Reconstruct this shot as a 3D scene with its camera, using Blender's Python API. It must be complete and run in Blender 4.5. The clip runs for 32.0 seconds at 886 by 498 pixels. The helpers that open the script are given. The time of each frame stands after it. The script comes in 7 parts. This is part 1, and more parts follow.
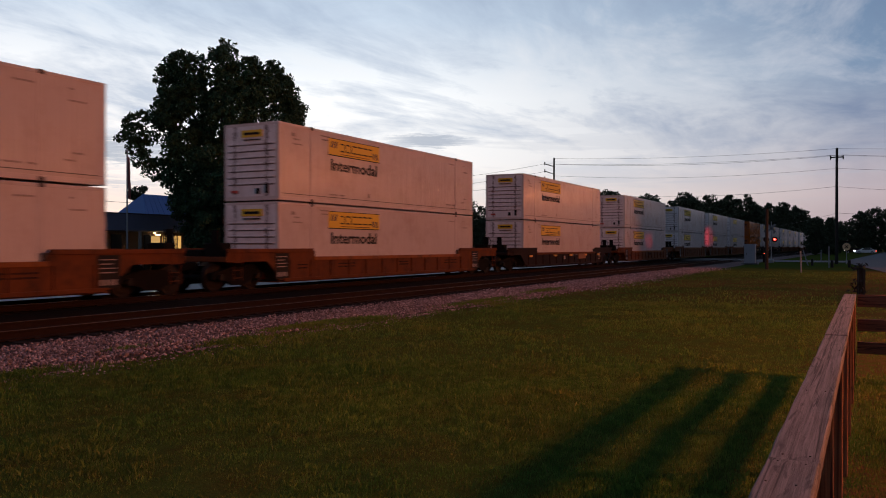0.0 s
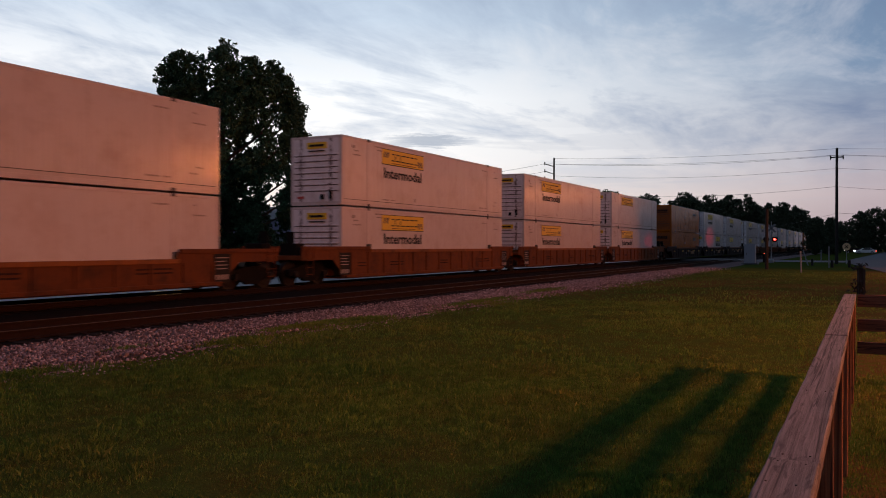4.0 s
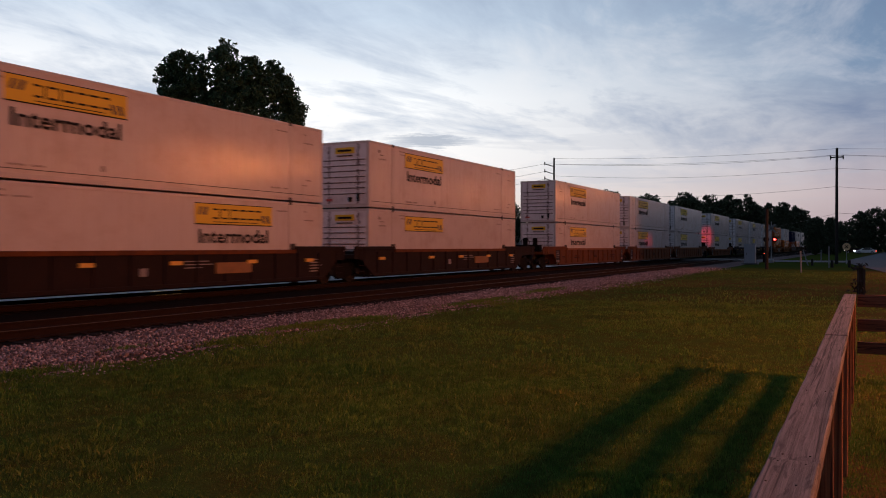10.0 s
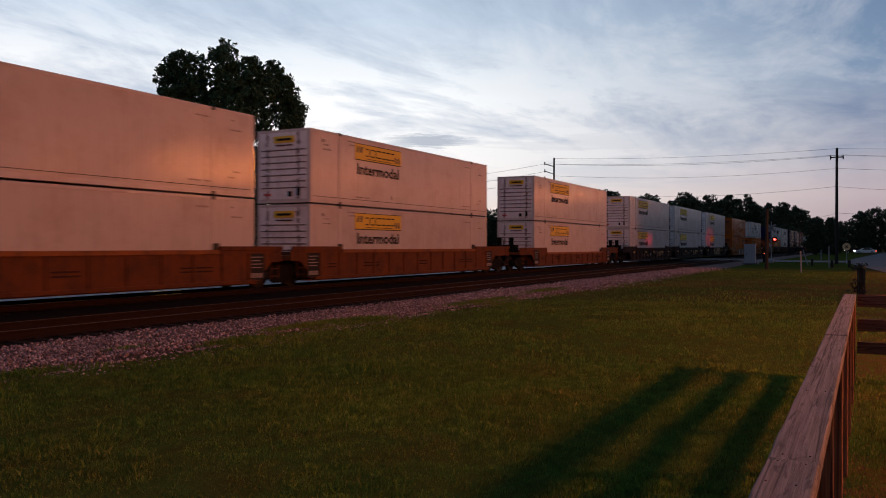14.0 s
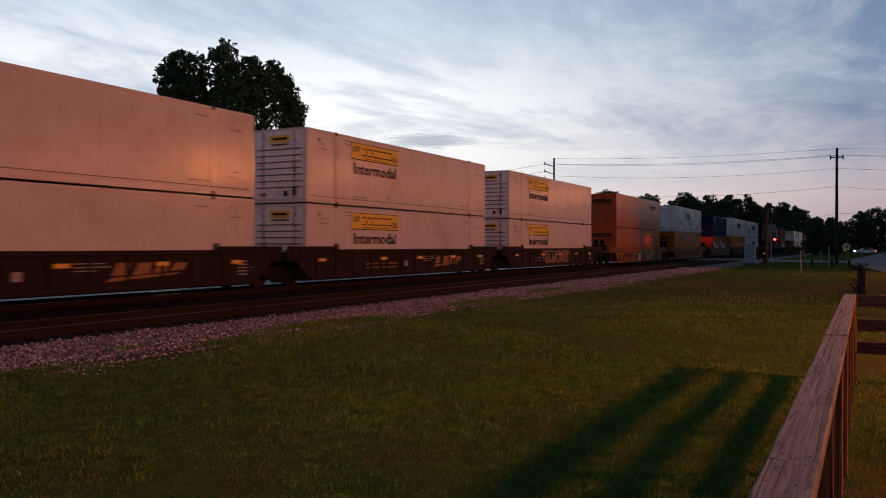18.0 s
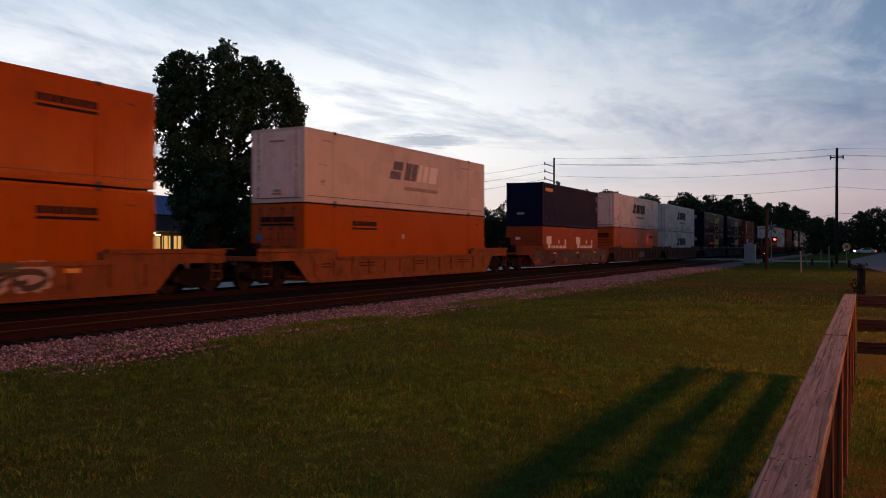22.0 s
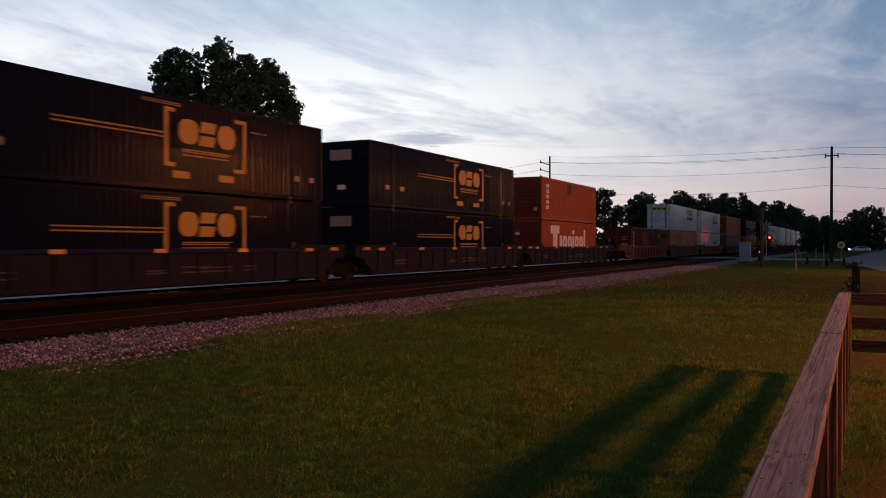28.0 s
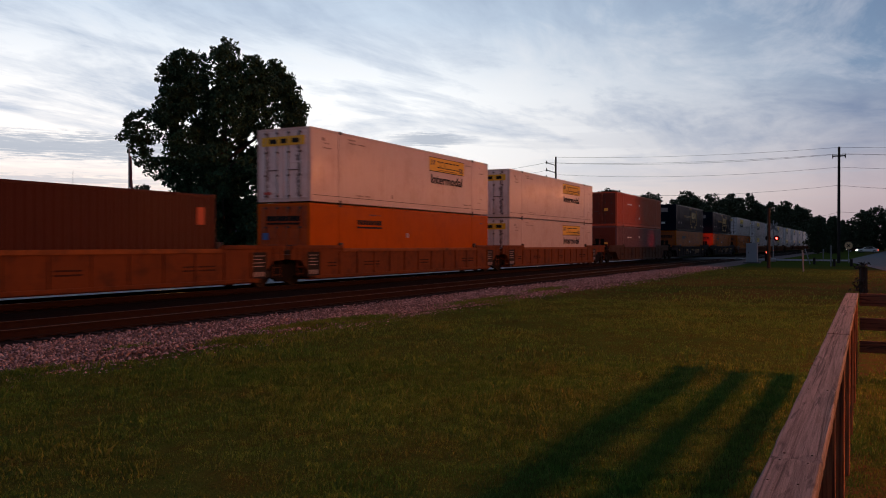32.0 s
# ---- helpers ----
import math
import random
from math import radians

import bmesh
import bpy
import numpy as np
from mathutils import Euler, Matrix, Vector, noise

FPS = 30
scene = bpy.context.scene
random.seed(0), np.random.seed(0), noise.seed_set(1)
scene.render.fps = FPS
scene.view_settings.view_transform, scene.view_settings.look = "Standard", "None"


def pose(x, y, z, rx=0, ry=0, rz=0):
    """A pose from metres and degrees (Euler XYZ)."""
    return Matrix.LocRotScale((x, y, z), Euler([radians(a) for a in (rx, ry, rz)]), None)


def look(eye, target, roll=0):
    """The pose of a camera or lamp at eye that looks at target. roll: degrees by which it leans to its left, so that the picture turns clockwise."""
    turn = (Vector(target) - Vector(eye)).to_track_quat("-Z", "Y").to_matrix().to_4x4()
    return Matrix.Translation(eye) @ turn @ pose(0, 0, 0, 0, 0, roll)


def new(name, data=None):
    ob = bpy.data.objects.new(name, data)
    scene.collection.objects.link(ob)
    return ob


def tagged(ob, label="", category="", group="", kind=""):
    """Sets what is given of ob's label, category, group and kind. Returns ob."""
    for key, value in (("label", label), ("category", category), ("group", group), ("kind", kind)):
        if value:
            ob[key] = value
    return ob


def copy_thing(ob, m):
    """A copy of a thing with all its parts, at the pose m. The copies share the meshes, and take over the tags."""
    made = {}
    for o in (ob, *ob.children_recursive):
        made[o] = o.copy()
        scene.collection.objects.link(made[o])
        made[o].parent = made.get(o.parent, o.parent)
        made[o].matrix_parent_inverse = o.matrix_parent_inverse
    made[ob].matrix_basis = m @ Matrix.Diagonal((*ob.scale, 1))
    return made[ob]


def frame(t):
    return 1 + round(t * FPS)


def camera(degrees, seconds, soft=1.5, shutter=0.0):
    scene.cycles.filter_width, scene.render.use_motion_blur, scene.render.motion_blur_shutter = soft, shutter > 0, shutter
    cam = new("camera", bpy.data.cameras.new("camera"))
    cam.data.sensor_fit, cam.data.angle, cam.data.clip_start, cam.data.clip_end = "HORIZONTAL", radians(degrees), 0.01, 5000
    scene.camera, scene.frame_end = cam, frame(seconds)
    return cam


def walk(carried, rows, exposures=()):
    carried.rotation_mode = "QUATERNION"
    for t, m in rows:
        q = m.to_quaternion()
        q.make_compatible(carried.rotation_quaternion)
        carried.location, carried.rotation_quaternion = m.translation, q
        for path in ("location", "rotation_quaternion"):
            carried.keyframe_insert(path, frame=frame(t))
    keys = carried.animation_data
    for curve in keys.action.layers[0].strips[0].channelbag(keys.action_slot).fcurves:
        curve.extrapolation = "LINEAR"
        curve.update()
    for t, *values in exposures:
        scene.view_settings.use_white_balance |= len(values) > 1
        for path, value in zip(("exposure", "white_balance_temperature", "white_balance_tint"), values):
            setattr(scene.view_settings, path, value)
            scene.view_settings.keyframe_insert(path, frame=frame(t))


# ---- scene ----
EYE = Vector((0.0, 0.0, 1.75))
YAW, TILT, ROLL = 62.13, -0.216, 0.075
FOCAL = 1416.6


def aim(right, down):
    """The still camera's pose, turned by a small shake."""
    a, b = radians(YAW) - right / FOCAL, radians(TILT) + down / FOCAL
    way = Vector((math.sin(a) * math.cos(b), math.cos(a) * math.cos(b), math.sin(b)))
    return look(EYE, EYE + way * 10, ROLL)


cam = camera(57.92, 32.0, soft=1.0, shutter=0.35)
walk(cam, [
    (0.0, aim(0, 0)), (12.0, aim(0, 0)), (25.0, aim(0, 0)), (25.6, aim(0, 0)), (26.6, aim(-5, -2)), (27.5, aim(-7.5, -3)),
    (28.0, aim(-7.5, -3)), (28.5, aim(-6, -0.5)), (29.0, aim(-3, -1)), (29.5, aim(-2, -1)), (30.0, aim(1.5, -3.5)),
    (30.5, aim(2, -2.5)), (31.0, aim(3, -1.7)), (31.5, aim(3, -2)), (32.0, aim(3, -2))], [(0.0, 0.0), (32.0, 0.0)])

# ---------------------------------------------------------------- light
SPEED = 16.55            # metres a second, towards -x
TRACK_Y, NEAR_Y = 20.115, 14.3
RAIL_Z = 0.22


def nodes_of(owner):
    owner.use_nodes = True
    t = owner.node_tree
    t.nodes.clear()
    return t


class Net:
    """Short hand for node trees."""

    def __init__(self, tree):
        self.t = tree

    def put(self, kind, operation="", clamp=False):
        n = self.t.nodes.new(kind)
        if operation:
            n.operation = operation
        if clamp:
            n.use_clamp = True
        return n

    def plug(self, node, **links):
        for k, v in links.items():
            key = int(k[1:]) if k[0] == "i" and k[1:].isdigit() else k.replace("_", " ")
            s = node.inputs[key]
            if isinstance(v, bpy.types.NodeSocket):
                self.t.links.new(v, s)
            else:
                s.default_value = v
        return node

    def math(self, op, a, b=0.0, clamp=False):
        n = self.put("ShaderNodeMath", op, clamp)
        self.plug(n, i0=a, i1=b)
        return n.outputs[0]

    def mix(self, f, a, b, blend="MIX"):
        n = self.put("ShaderNodeMix")
        n.data_type, n.blend_type = "RGBA", blend
        self.plug(n, i0=f, i6=a, i7=b)
        return n.outputs[2]

    def ramp(self, f, stops):
        n = self.put("ShaderNodeValToRGB")
        e = n.color_ramp.elements
        while len(e) < len(stops):
            e.new(0.5)
        for el, (p, c) in zip(e, stops):
            el.position = p
            el.color = (*c, 1) if len(c) == 3 else c
        self.plug(n, i0=f)
        return n.outputs[0]

    def noise(self, vec, scale, detail=4.0, rough=0.55, warp=0.0):
        n = self.put("ShaderNodeTexNoise")
        self.plug(n, Vector=vec, Scale=scale, Detail=detail, Roughness=rough, Distortion=warp)
        return n.outputs[0]

    def stretch(self, vec, s):
        n = self.put("ShaderNodeVectorMath", "MULTIPLY")
        self.plug(n, i0=vec, i1=s)
        return n.outputs[0]


def make_world():
    w = bpy.data.worlds.new("dusk_sky")
    scene.world = w
    n = Net(nodes_of(w))
    co = n.put("ShaderNodeTexCoord").outputs["Generated"]
    sep = n.put("ShaderNodeSeparateXYZ")
    n.plug(sep, i0=co)
    x, y, z = sep.outputs
    up = n.math("MAXIMUM", z, 0.0)
    # the sun has set beyond the town: az grows towards it
    az = n.math("ADD", n.math("MULTIPLY", x, 0.50), n.math("MULTIPLY", y, 0.866))
    az01 = n.math("MULTIPLY_ADD", az, 0.5)
    n.t.nodes[-1].inputs[2].default_value = 0.5
    # clear sky
    sky = n.put("ShaderNodeTexSky")
    sky.sky_type, sky.sun_disc = "NISHITA", False
    sky.sun_elevation, sky.sun_rotation, sky.altitude = radians(1.0), radians(30.0), 20.0
    nish = n.stretch(sky.outputs[0], (0.10, 0.10, 0.10))
    west = n.ramp(up, [(0.0, (0.98, 0.78, 0.66)), (0.05, (1.0, 0.89, 0.83)), (0.10, (1.12, 1.10, 1.09)), (0.18, (1.14, 1.16, 1.18)),
                       (0.27, (0.68, 0.80, 0.95)), (0.45, (0.28, 0.40, 0.60)), (1.0, (0.16, 0.25, 0.42))])
    east = n.ramp(up, [(0.0, (0.40, 0.31, 0.36)), (0.06, (0.57, 0.475, 0.515)), (0.12, (0.41, 0.43, 0.535)), (0.20, (0.23, 0.33, 0.49)),
                       (0.32, (0.15, 0.245, 0.41)), (0.55, (0.16, 0.26, 0.43)), (1.0, (0.15, 0.24, 0.40))])
    f = n.ramp(az01, [(0.75, (0, 0, 0)), (0.93, (1, 1, 1))])
    base = n.mix(f, east, west)
    night = n.ramp(up, [(0.0, (0.085, 0.08, 0.10)), (0.2, (0.088, 0.105, 0.15)), (0.6, (0.085, 0.125, 0.21)), (1.0, (0.08, 0.12, 0.21))])
    base = n.mix(n.ramp(az01, [(0.50, (1, 1, 1)), (0.745, (0, 0, 0))]), base, night)
    base = n.mix(n.ramp(up, [(0.32, (0, 0, 0)), (0.6, (1, 1, 1))]), base, night)
    base = n.mix(0.10, base, nish)
    # cloud layer, seen as a flat sheet overhead
    den = n.math("ADD", up, 0.10)
    flat = n.put("ShaderNodeCombineXYZ")
    n.plug(flat, i0=n.math("DIVIDE", x, den), i1=n.math("DIVIDE", y, den), i2=0.0)
    turn = n.put("ShaderNodeMapping")
    n.plug(turn, Vector=flat.outputs[0], Rotation=(0, 0, radians(40)), Scale=(0.55, 1.0, 1.0))
    big = n.noise(turn.outputs[0], 1.05, 7.0, 0.60, 0.7)
    fine = n.noise(turn.outputs[0], 3.6, 6.0, 0.62, 0.5)
    mass = n.math("ADD", n.math("MULTIPLY", big, 0.72), n.math("MULTIPLY", fine, 0.28))
    shade = n.ramp(mass, [(0.47, (0, 0, 0)), (0.60, (1, 1, 1))])
    lift = n.ramp(mass, [(0.38, (1, 1, 1)), (0.47, (0, 0, 0))])
    height = n.ramp(up, [(0.06, (0, 0, 0)), (0.15, (1, 1, 1))])
    grey = n.mix(f, (0.17, 0.23, 0.37, 1), (0.40, 0.49, 0.64, 1))
    pale = n.mix(f, (0.62, 0.64, 0.72, 1), (0.95, 0.96, 0.98, 1))
    cloudy = n.mix(n.math("MULTIPLY", n.math("MULTIPLY", shade, height), 0.74), base, grey)
    cloudy = n.mix(n.math("MULTIPLY", n.math("MULTIPLY", n.math("MULTIPLY", lift, height), n.ramp(up, [(0.28, (1, 1, 1)), (0.5, (0, 0, 0))])), 0.45), cloudy, pale)
    # thin dark bars low over the horizon
    low = n.put("ShaderNodeCombineXYZ")
    n.plug(low, i0=n.math("ARCTAN2", x, y), i1=n.math("MULTIPLY", z, 14.0), i2=0.3)
    bar = n.noise(low.outputs[0], 4.2, 5.0, 0.55, 0.3)
    barm = n.math("MULTIPLY", n.ramp(bar, [(0.52, (0, 0, 0)), (0.58, (1, 1, 1))]),
                  n.ramp(up, [(0.04, (0, 0, 0)), (0.08, (1, 1, 1)), (0.13, (1, 1, 1)), (0.16, (0, 0, 0))]))
    cloudy = n.mix(n.math("MULTIPLY", barm, 0.20), cloudy, (0.45, 0.49, 0.58, 1))
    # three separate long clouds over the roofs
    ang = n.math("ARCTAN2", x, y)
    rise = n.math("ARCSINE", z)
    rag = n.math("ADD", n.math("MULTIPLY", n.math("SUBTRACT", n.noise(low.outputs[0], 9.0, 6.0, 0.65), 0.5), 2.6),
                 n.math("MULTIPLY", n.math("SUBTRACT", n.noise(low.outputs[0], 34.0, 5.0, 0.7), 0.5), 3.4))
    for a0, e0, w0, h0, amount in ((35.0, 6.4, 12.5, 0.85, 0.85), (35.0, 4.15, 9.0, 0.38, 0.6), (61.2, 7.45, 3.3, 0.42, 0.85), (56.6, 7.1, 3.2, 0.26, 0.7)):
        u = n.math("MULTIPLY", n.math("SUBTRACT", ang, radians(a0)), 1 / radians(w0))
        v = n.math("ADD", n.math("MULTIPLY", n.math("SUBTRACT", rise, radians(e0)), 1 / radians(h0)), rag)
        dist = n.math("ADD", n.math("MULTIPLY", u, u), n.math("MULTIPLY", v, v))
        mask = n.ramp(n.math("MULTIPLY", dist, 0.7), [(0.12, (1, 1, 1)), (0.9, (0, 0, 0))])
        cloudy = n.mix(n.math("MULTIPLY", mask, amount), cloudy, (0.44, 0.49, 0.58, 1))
    below = n.ramp(n.math("ADD", z, 0.5), [(0.49, (0.06, 0.06, 0.06)), (0.5, (1, 1, 1))])
    cloudy = n.mix(1.0, cloudy, below, "MULTIPLY")
    bg = n.put("ShaderNodeBackground")
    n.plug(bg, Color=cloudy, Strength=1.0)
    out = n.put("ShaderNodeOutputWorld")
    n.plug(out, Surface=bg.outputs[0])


make_world()


def afterglow():
    d = bpy.data.lights.new("afterglow", "SUN")
    d.energy, d.angle, d.color = 0.12, radians(25), (1.0, 0.80, 0.66)
    ob = new("afterglow", d)
    ob.matrix_world = look((20, 35, 6), (0, 0, 1))
    return ob


afterglow()
WARM = (1.0, 0.27, 0.068)


def bulb(place, watts, size, heading, wide, colour=WARM):
    """A flood lamp on a pole. heading: degrees from +y towards +x; wide: its full cone."""
    d = bpy.data.lights.new("street_lamp_light", "SPOT")
    d.energy, d.shadow_soft_size, d.color = watts, size, colour
    d.spot_size, d.spot_blend = radians(wide), 0.2 if wide == 100.0 else 0.45
    ob = new("street_lamp_light", d)
    h, p = radians(heading), Vector(place)
    ob.matrix_world = look(p, p + Vector((math.sin(h), math.cos(h), -0.22)))
    return ob


# place, watts, heading and cone of each flood lamp behind the camera's side of the lawn
LAMPS = [((12.5, -9.3, 6.25), 9900.0, -4.0, 146.0), ((55.0, -15.0, 9.4), 15800.0, -18.0, 100.0), ((87.0, -8.0, 9.3), 2500.0, -62.0, 46.0),
         ((146.0, -16.0, 11.8), 3600.0, -69.0, 26.0)]
for place, watts, heading, wide in LAMPS:
    bulb((place[0], place[1], place[2] - 0.25), watts, 0.38 if wide > 60 else 0.14, heading, wide)


# added red spots by the crossing signal stand in for red reflections on the train
for far, watts in (((79.0, 18.8, 2.3), 1500.0), ((113.0, 18.8, 3.0), 12000.0)):
    d = bpy.data.lights.new("signal_beam", "SPOT")
    d.energy, d.shadow_soft_size, d.color, d.spot_size, d.spot_blend = watts, 0.09, (1.0, 0.02, 0.03), radians(8.5), 1.0
    near = Vector((92.0, 9.0, 2.5)) + (Vector(far) - Vector((92.0, 9.0, 2.5))).normalized() * 0.7
    new("signal_beam", d).matrix_world = look(near, Vector(far))


# ---------------------------------------------------------------- materials
def surface(name, base, rough=0.6, metal=0.0, scale=2.0, vary=0.25, dirt=(0.1, 0.07, 0.05), dirt_amount=0.2, grain=40.0, bump=0.15,
            stretch=(1, 1, 1), streak=0.0, per_object=0.0, spec=0.5, coat=0.0, dirt_low=0.48, dirt_high=0.72, columns=(), waves=0.0):
    """A painted or raw surface: two scales of variation, dirt patches, vertical streaks and fine relief."""
    m = bpy.data.materials.new(name)
    n = Net(nodes_of(m))
    raw = n.put("ShaderNodeTexCoord").outputs["Object"]
    co = n.stretch(raw, stretch)
    info = n.put("ShaderNodeObjectInfo")
    shift = n.put("ShaderNodeVectorMath", "ADD")
    rnd = n.put("ShaderNodeCombineXYZ")
    n.plug(rnd, i0=n.math("MULTIPLY", info.outputs["Random"], 37.0), i1=n.math("MULTIPLY", info.outputs["Random"], 17.0), i2=0.0)
    n.plug(shift, i0=co, i1=rnd.outputs[0])
    co = shift.outputs[0]
    a = n.noise(co, scale, 5, 0.6)
    b = n.noise(co, grain, 3, 0.6)
    dark = tuple(c * (1 - vary) for c in base)
    light = tuple(min(1, c * (1 + vary * 0.6)) for c in base)
    col = n.mix(a, (*dark, 1), (*light, 1))
    col = n.mix(n.math("MULTIPLY", b, 0.22), col, (*[c * 0.62 for c in base], 1))
    d = n.ramp(n.noise(co, scale * 1.7, 8, 0.7), [(dirt_low, (0, 0, 0)), (dirt_high, (1, 1, 1))])
    col = n.mix(n.math("MULTIPLY", d, dirt_amount), col, (*dirt, 1))
    if streak:
        s = n.ramp(n.noise(n.stretch(co, (5.0, 5.0, 0.22)), 2.2, 6, 0.7), [(0.52, (0, 0, 0)), (0.75, (1, 1, 1))])
        col = n.mix(n.math("MULTIPLY", s, streak), col, (*dirt, 1))
    for y0, half, amount in columns:
        # ragged grease and rust run down along a latch rod
        sep = n.put("ShaderNodeSeparateXYZ")
        n.plug(sep, i0=raw)
        off = n.math("ABSOLUTE", n.math("SUBTRACT", sep.outputs[1], y0))
        rag = n.math("MULTIPLY", n.math("SUBTRACT", n.noise(n.stretch(co, (1.0, 2.0, 2.0)), 3.0, 6, 0.7), 0.36), half * 4.5)
        run = n.ramp(n.math("MULTIPLY", n.math("SUBTRACT", rag, off), 1 / half), [(0.0, (0, 0, 0)), (0.55, (1, 1, 1))])
        col = n.mix(n.math("MULTIPLY", run, amount), col, (*[c * 0.45 for c in dirt], 1))
    if per_object:
        k = n.math("MULTIPLY_ADD", info.outputs["Random"], 2 * per_object)
        n.t.nodes[-1].inputs[2].default_value = 1 - per_object
        g = n.put("ShaderNodeCombineXYZ")
        n.plug(g, i0=k, i1=k, i2=k)
        col = n.mix(1.0, col, g.outputs[0], "MULTIPLY")
    p = n.put("ShaderNodeBsdfPrincipled")
    r = n.math("MULTIPLY_ADD", a, 0.25)
    n.t.nodes[-1].inputs[2].default_value = rough - 0.12
    n.plug(p, Base_Color=col, Roughness=r, Metallic=metal, Specular_IOR_Level=spec, Coat_Weight=coat)
    if bump:
        bm_ = n.put("ShaderNodeBump")
        n.plug(bm_, Strength=bump, Distance=0.02, Height=n.math("ADD", b, n.math("MULTIPLY", a, 0.6)))
        n.plug(p, Normal=bm_.outputs[0])
    if waves:
        # slack sheet metal between its posts: upright waves that break up a reflection
        wv = n.put("ShaderNodeBump")
        n.plug(wv, Strength=waves, Distance=0.03, Height=n.noise(n.stretch(co, (2.6, 1.0, 0.10)), 1.5, 3, 0.6))
        if bump:
            n.plug(wv, Normal=bm_.outputs[0])
        n.plug(p, Normal=wv.outputs[0])
    n.plug(n.put("ShaderNodeOutputMaterial"), Surface=p.outputs[0])
    return m


def glow(name, colour, strength):
    m = bpy.data.materials.new(name)
    n = Net(nodes_of(m))
    e = n.put("ShaderNodeEmission")
    n.plug(e, Color=(*colour, 1), Strength=strength)
    n.plug(n.put("ShaderNodeOutputMaterial"), Surface=e.outputs[0])
    return m


def leaf_material(name, base, vary=0.45):
    m = bpy.data.materials.new(name)
    n = Net(nodes_of(m))
    isl = n.put("ShaderNodeNewGeometry").outputs["Random Per Island"]
    col = n.mix(isl, (*[c * (1 - vary) for c in base], 1), (*[c * (1 + vary) for c in base], 1))
    p = n.put("ShaderNodeBsdfPrincipled")
    n.plug(p, Base_Color=col, Roughness=0.7, Specular_IOR_Level=0.2)
    n.plug(n.put("ShaderNodeOutputMaterial"), Surface=p.outputs[0])
    return m


def lawn_material():
    m = bpy.data.materials.new("lawn")
    n = Net(nodes_of(m))
    co = n.put("ShaderNodeTexCoord").outputs["Object"]
    a = n.noise(co, 0.22, 4, 0.6, 0.4)
    b = n.noise(co, 1.6, 5, 0.65)
    c = n.noise(co, 28.0, 3, 0.7)
    col = n.mix(a, (0.056, 0.094, 0.020, 1), (0.070, 0.098, 0.022, 1))
    col = n.mix(n.ramp(b, [(0.42, (0, 0, 0)), (0.68, (1, 1, 1))]), col, (0.075, 0.066, 0.016, 1))
    sep = n.put("ShaderNodeSeparateXYZ")
    n.plug(sep, i0=co)
    soil = n.math("MULTIPLY", n.ramp(n.math("MULTIPLY_ADD", sep.outputs[1], -0.5), [(0.0, (0, 0, 0)), (0.18, (1, 1, 1))]), n.ramp(n.noise(co, 5.0, 5, 0.65), [(0.40, (0, 0, 0)), (0.56, (1, 1, 1))]))
    col = n.mix(soil, col, (0.105, 0.064, 0.030, 1))
    # orange-brown band across the lawn: a lamp's pool of light put into the colour
    worn = n.math("MULTIPLY", n.ramp(n.math("MULTIPLY", sep.outputs[0], 0.01), [(0.24, (0, 0, 0)), (0.30, (1, 1, 1)), (0.40, (1, 1, 1)), (0.50, (0, 0, 0))]), n.ramp(a, [(0.38, (0, 0, 0)), (0.60, (1, 1, 1))]))
    col = n.mix(n.math("MULTIPLY", worn, 0.8), col, (0.15, 0.083, 0.030, 1))
    col = n.mix(n.math("MULTIPLY", c, 0.55), col, (0.018, 0.028, 0.006, 1))
    p = n.put("ShaderNodeBsdfPrincipled")
    bp = n.put("ShaderNodeBump")
    n.plug(bp, Strength=0.8, Distance=0.05, Height=n.math("ADD", c, b))
    n.plug(p, Base_Color=col, Roughness=0.95, Specular_IOR_Level=0.0, Normal=bp.outputs[0])
    n.plug(n.put("ShaderNodeOutputMaterial"), Surface=p.outputs[0])
    return m


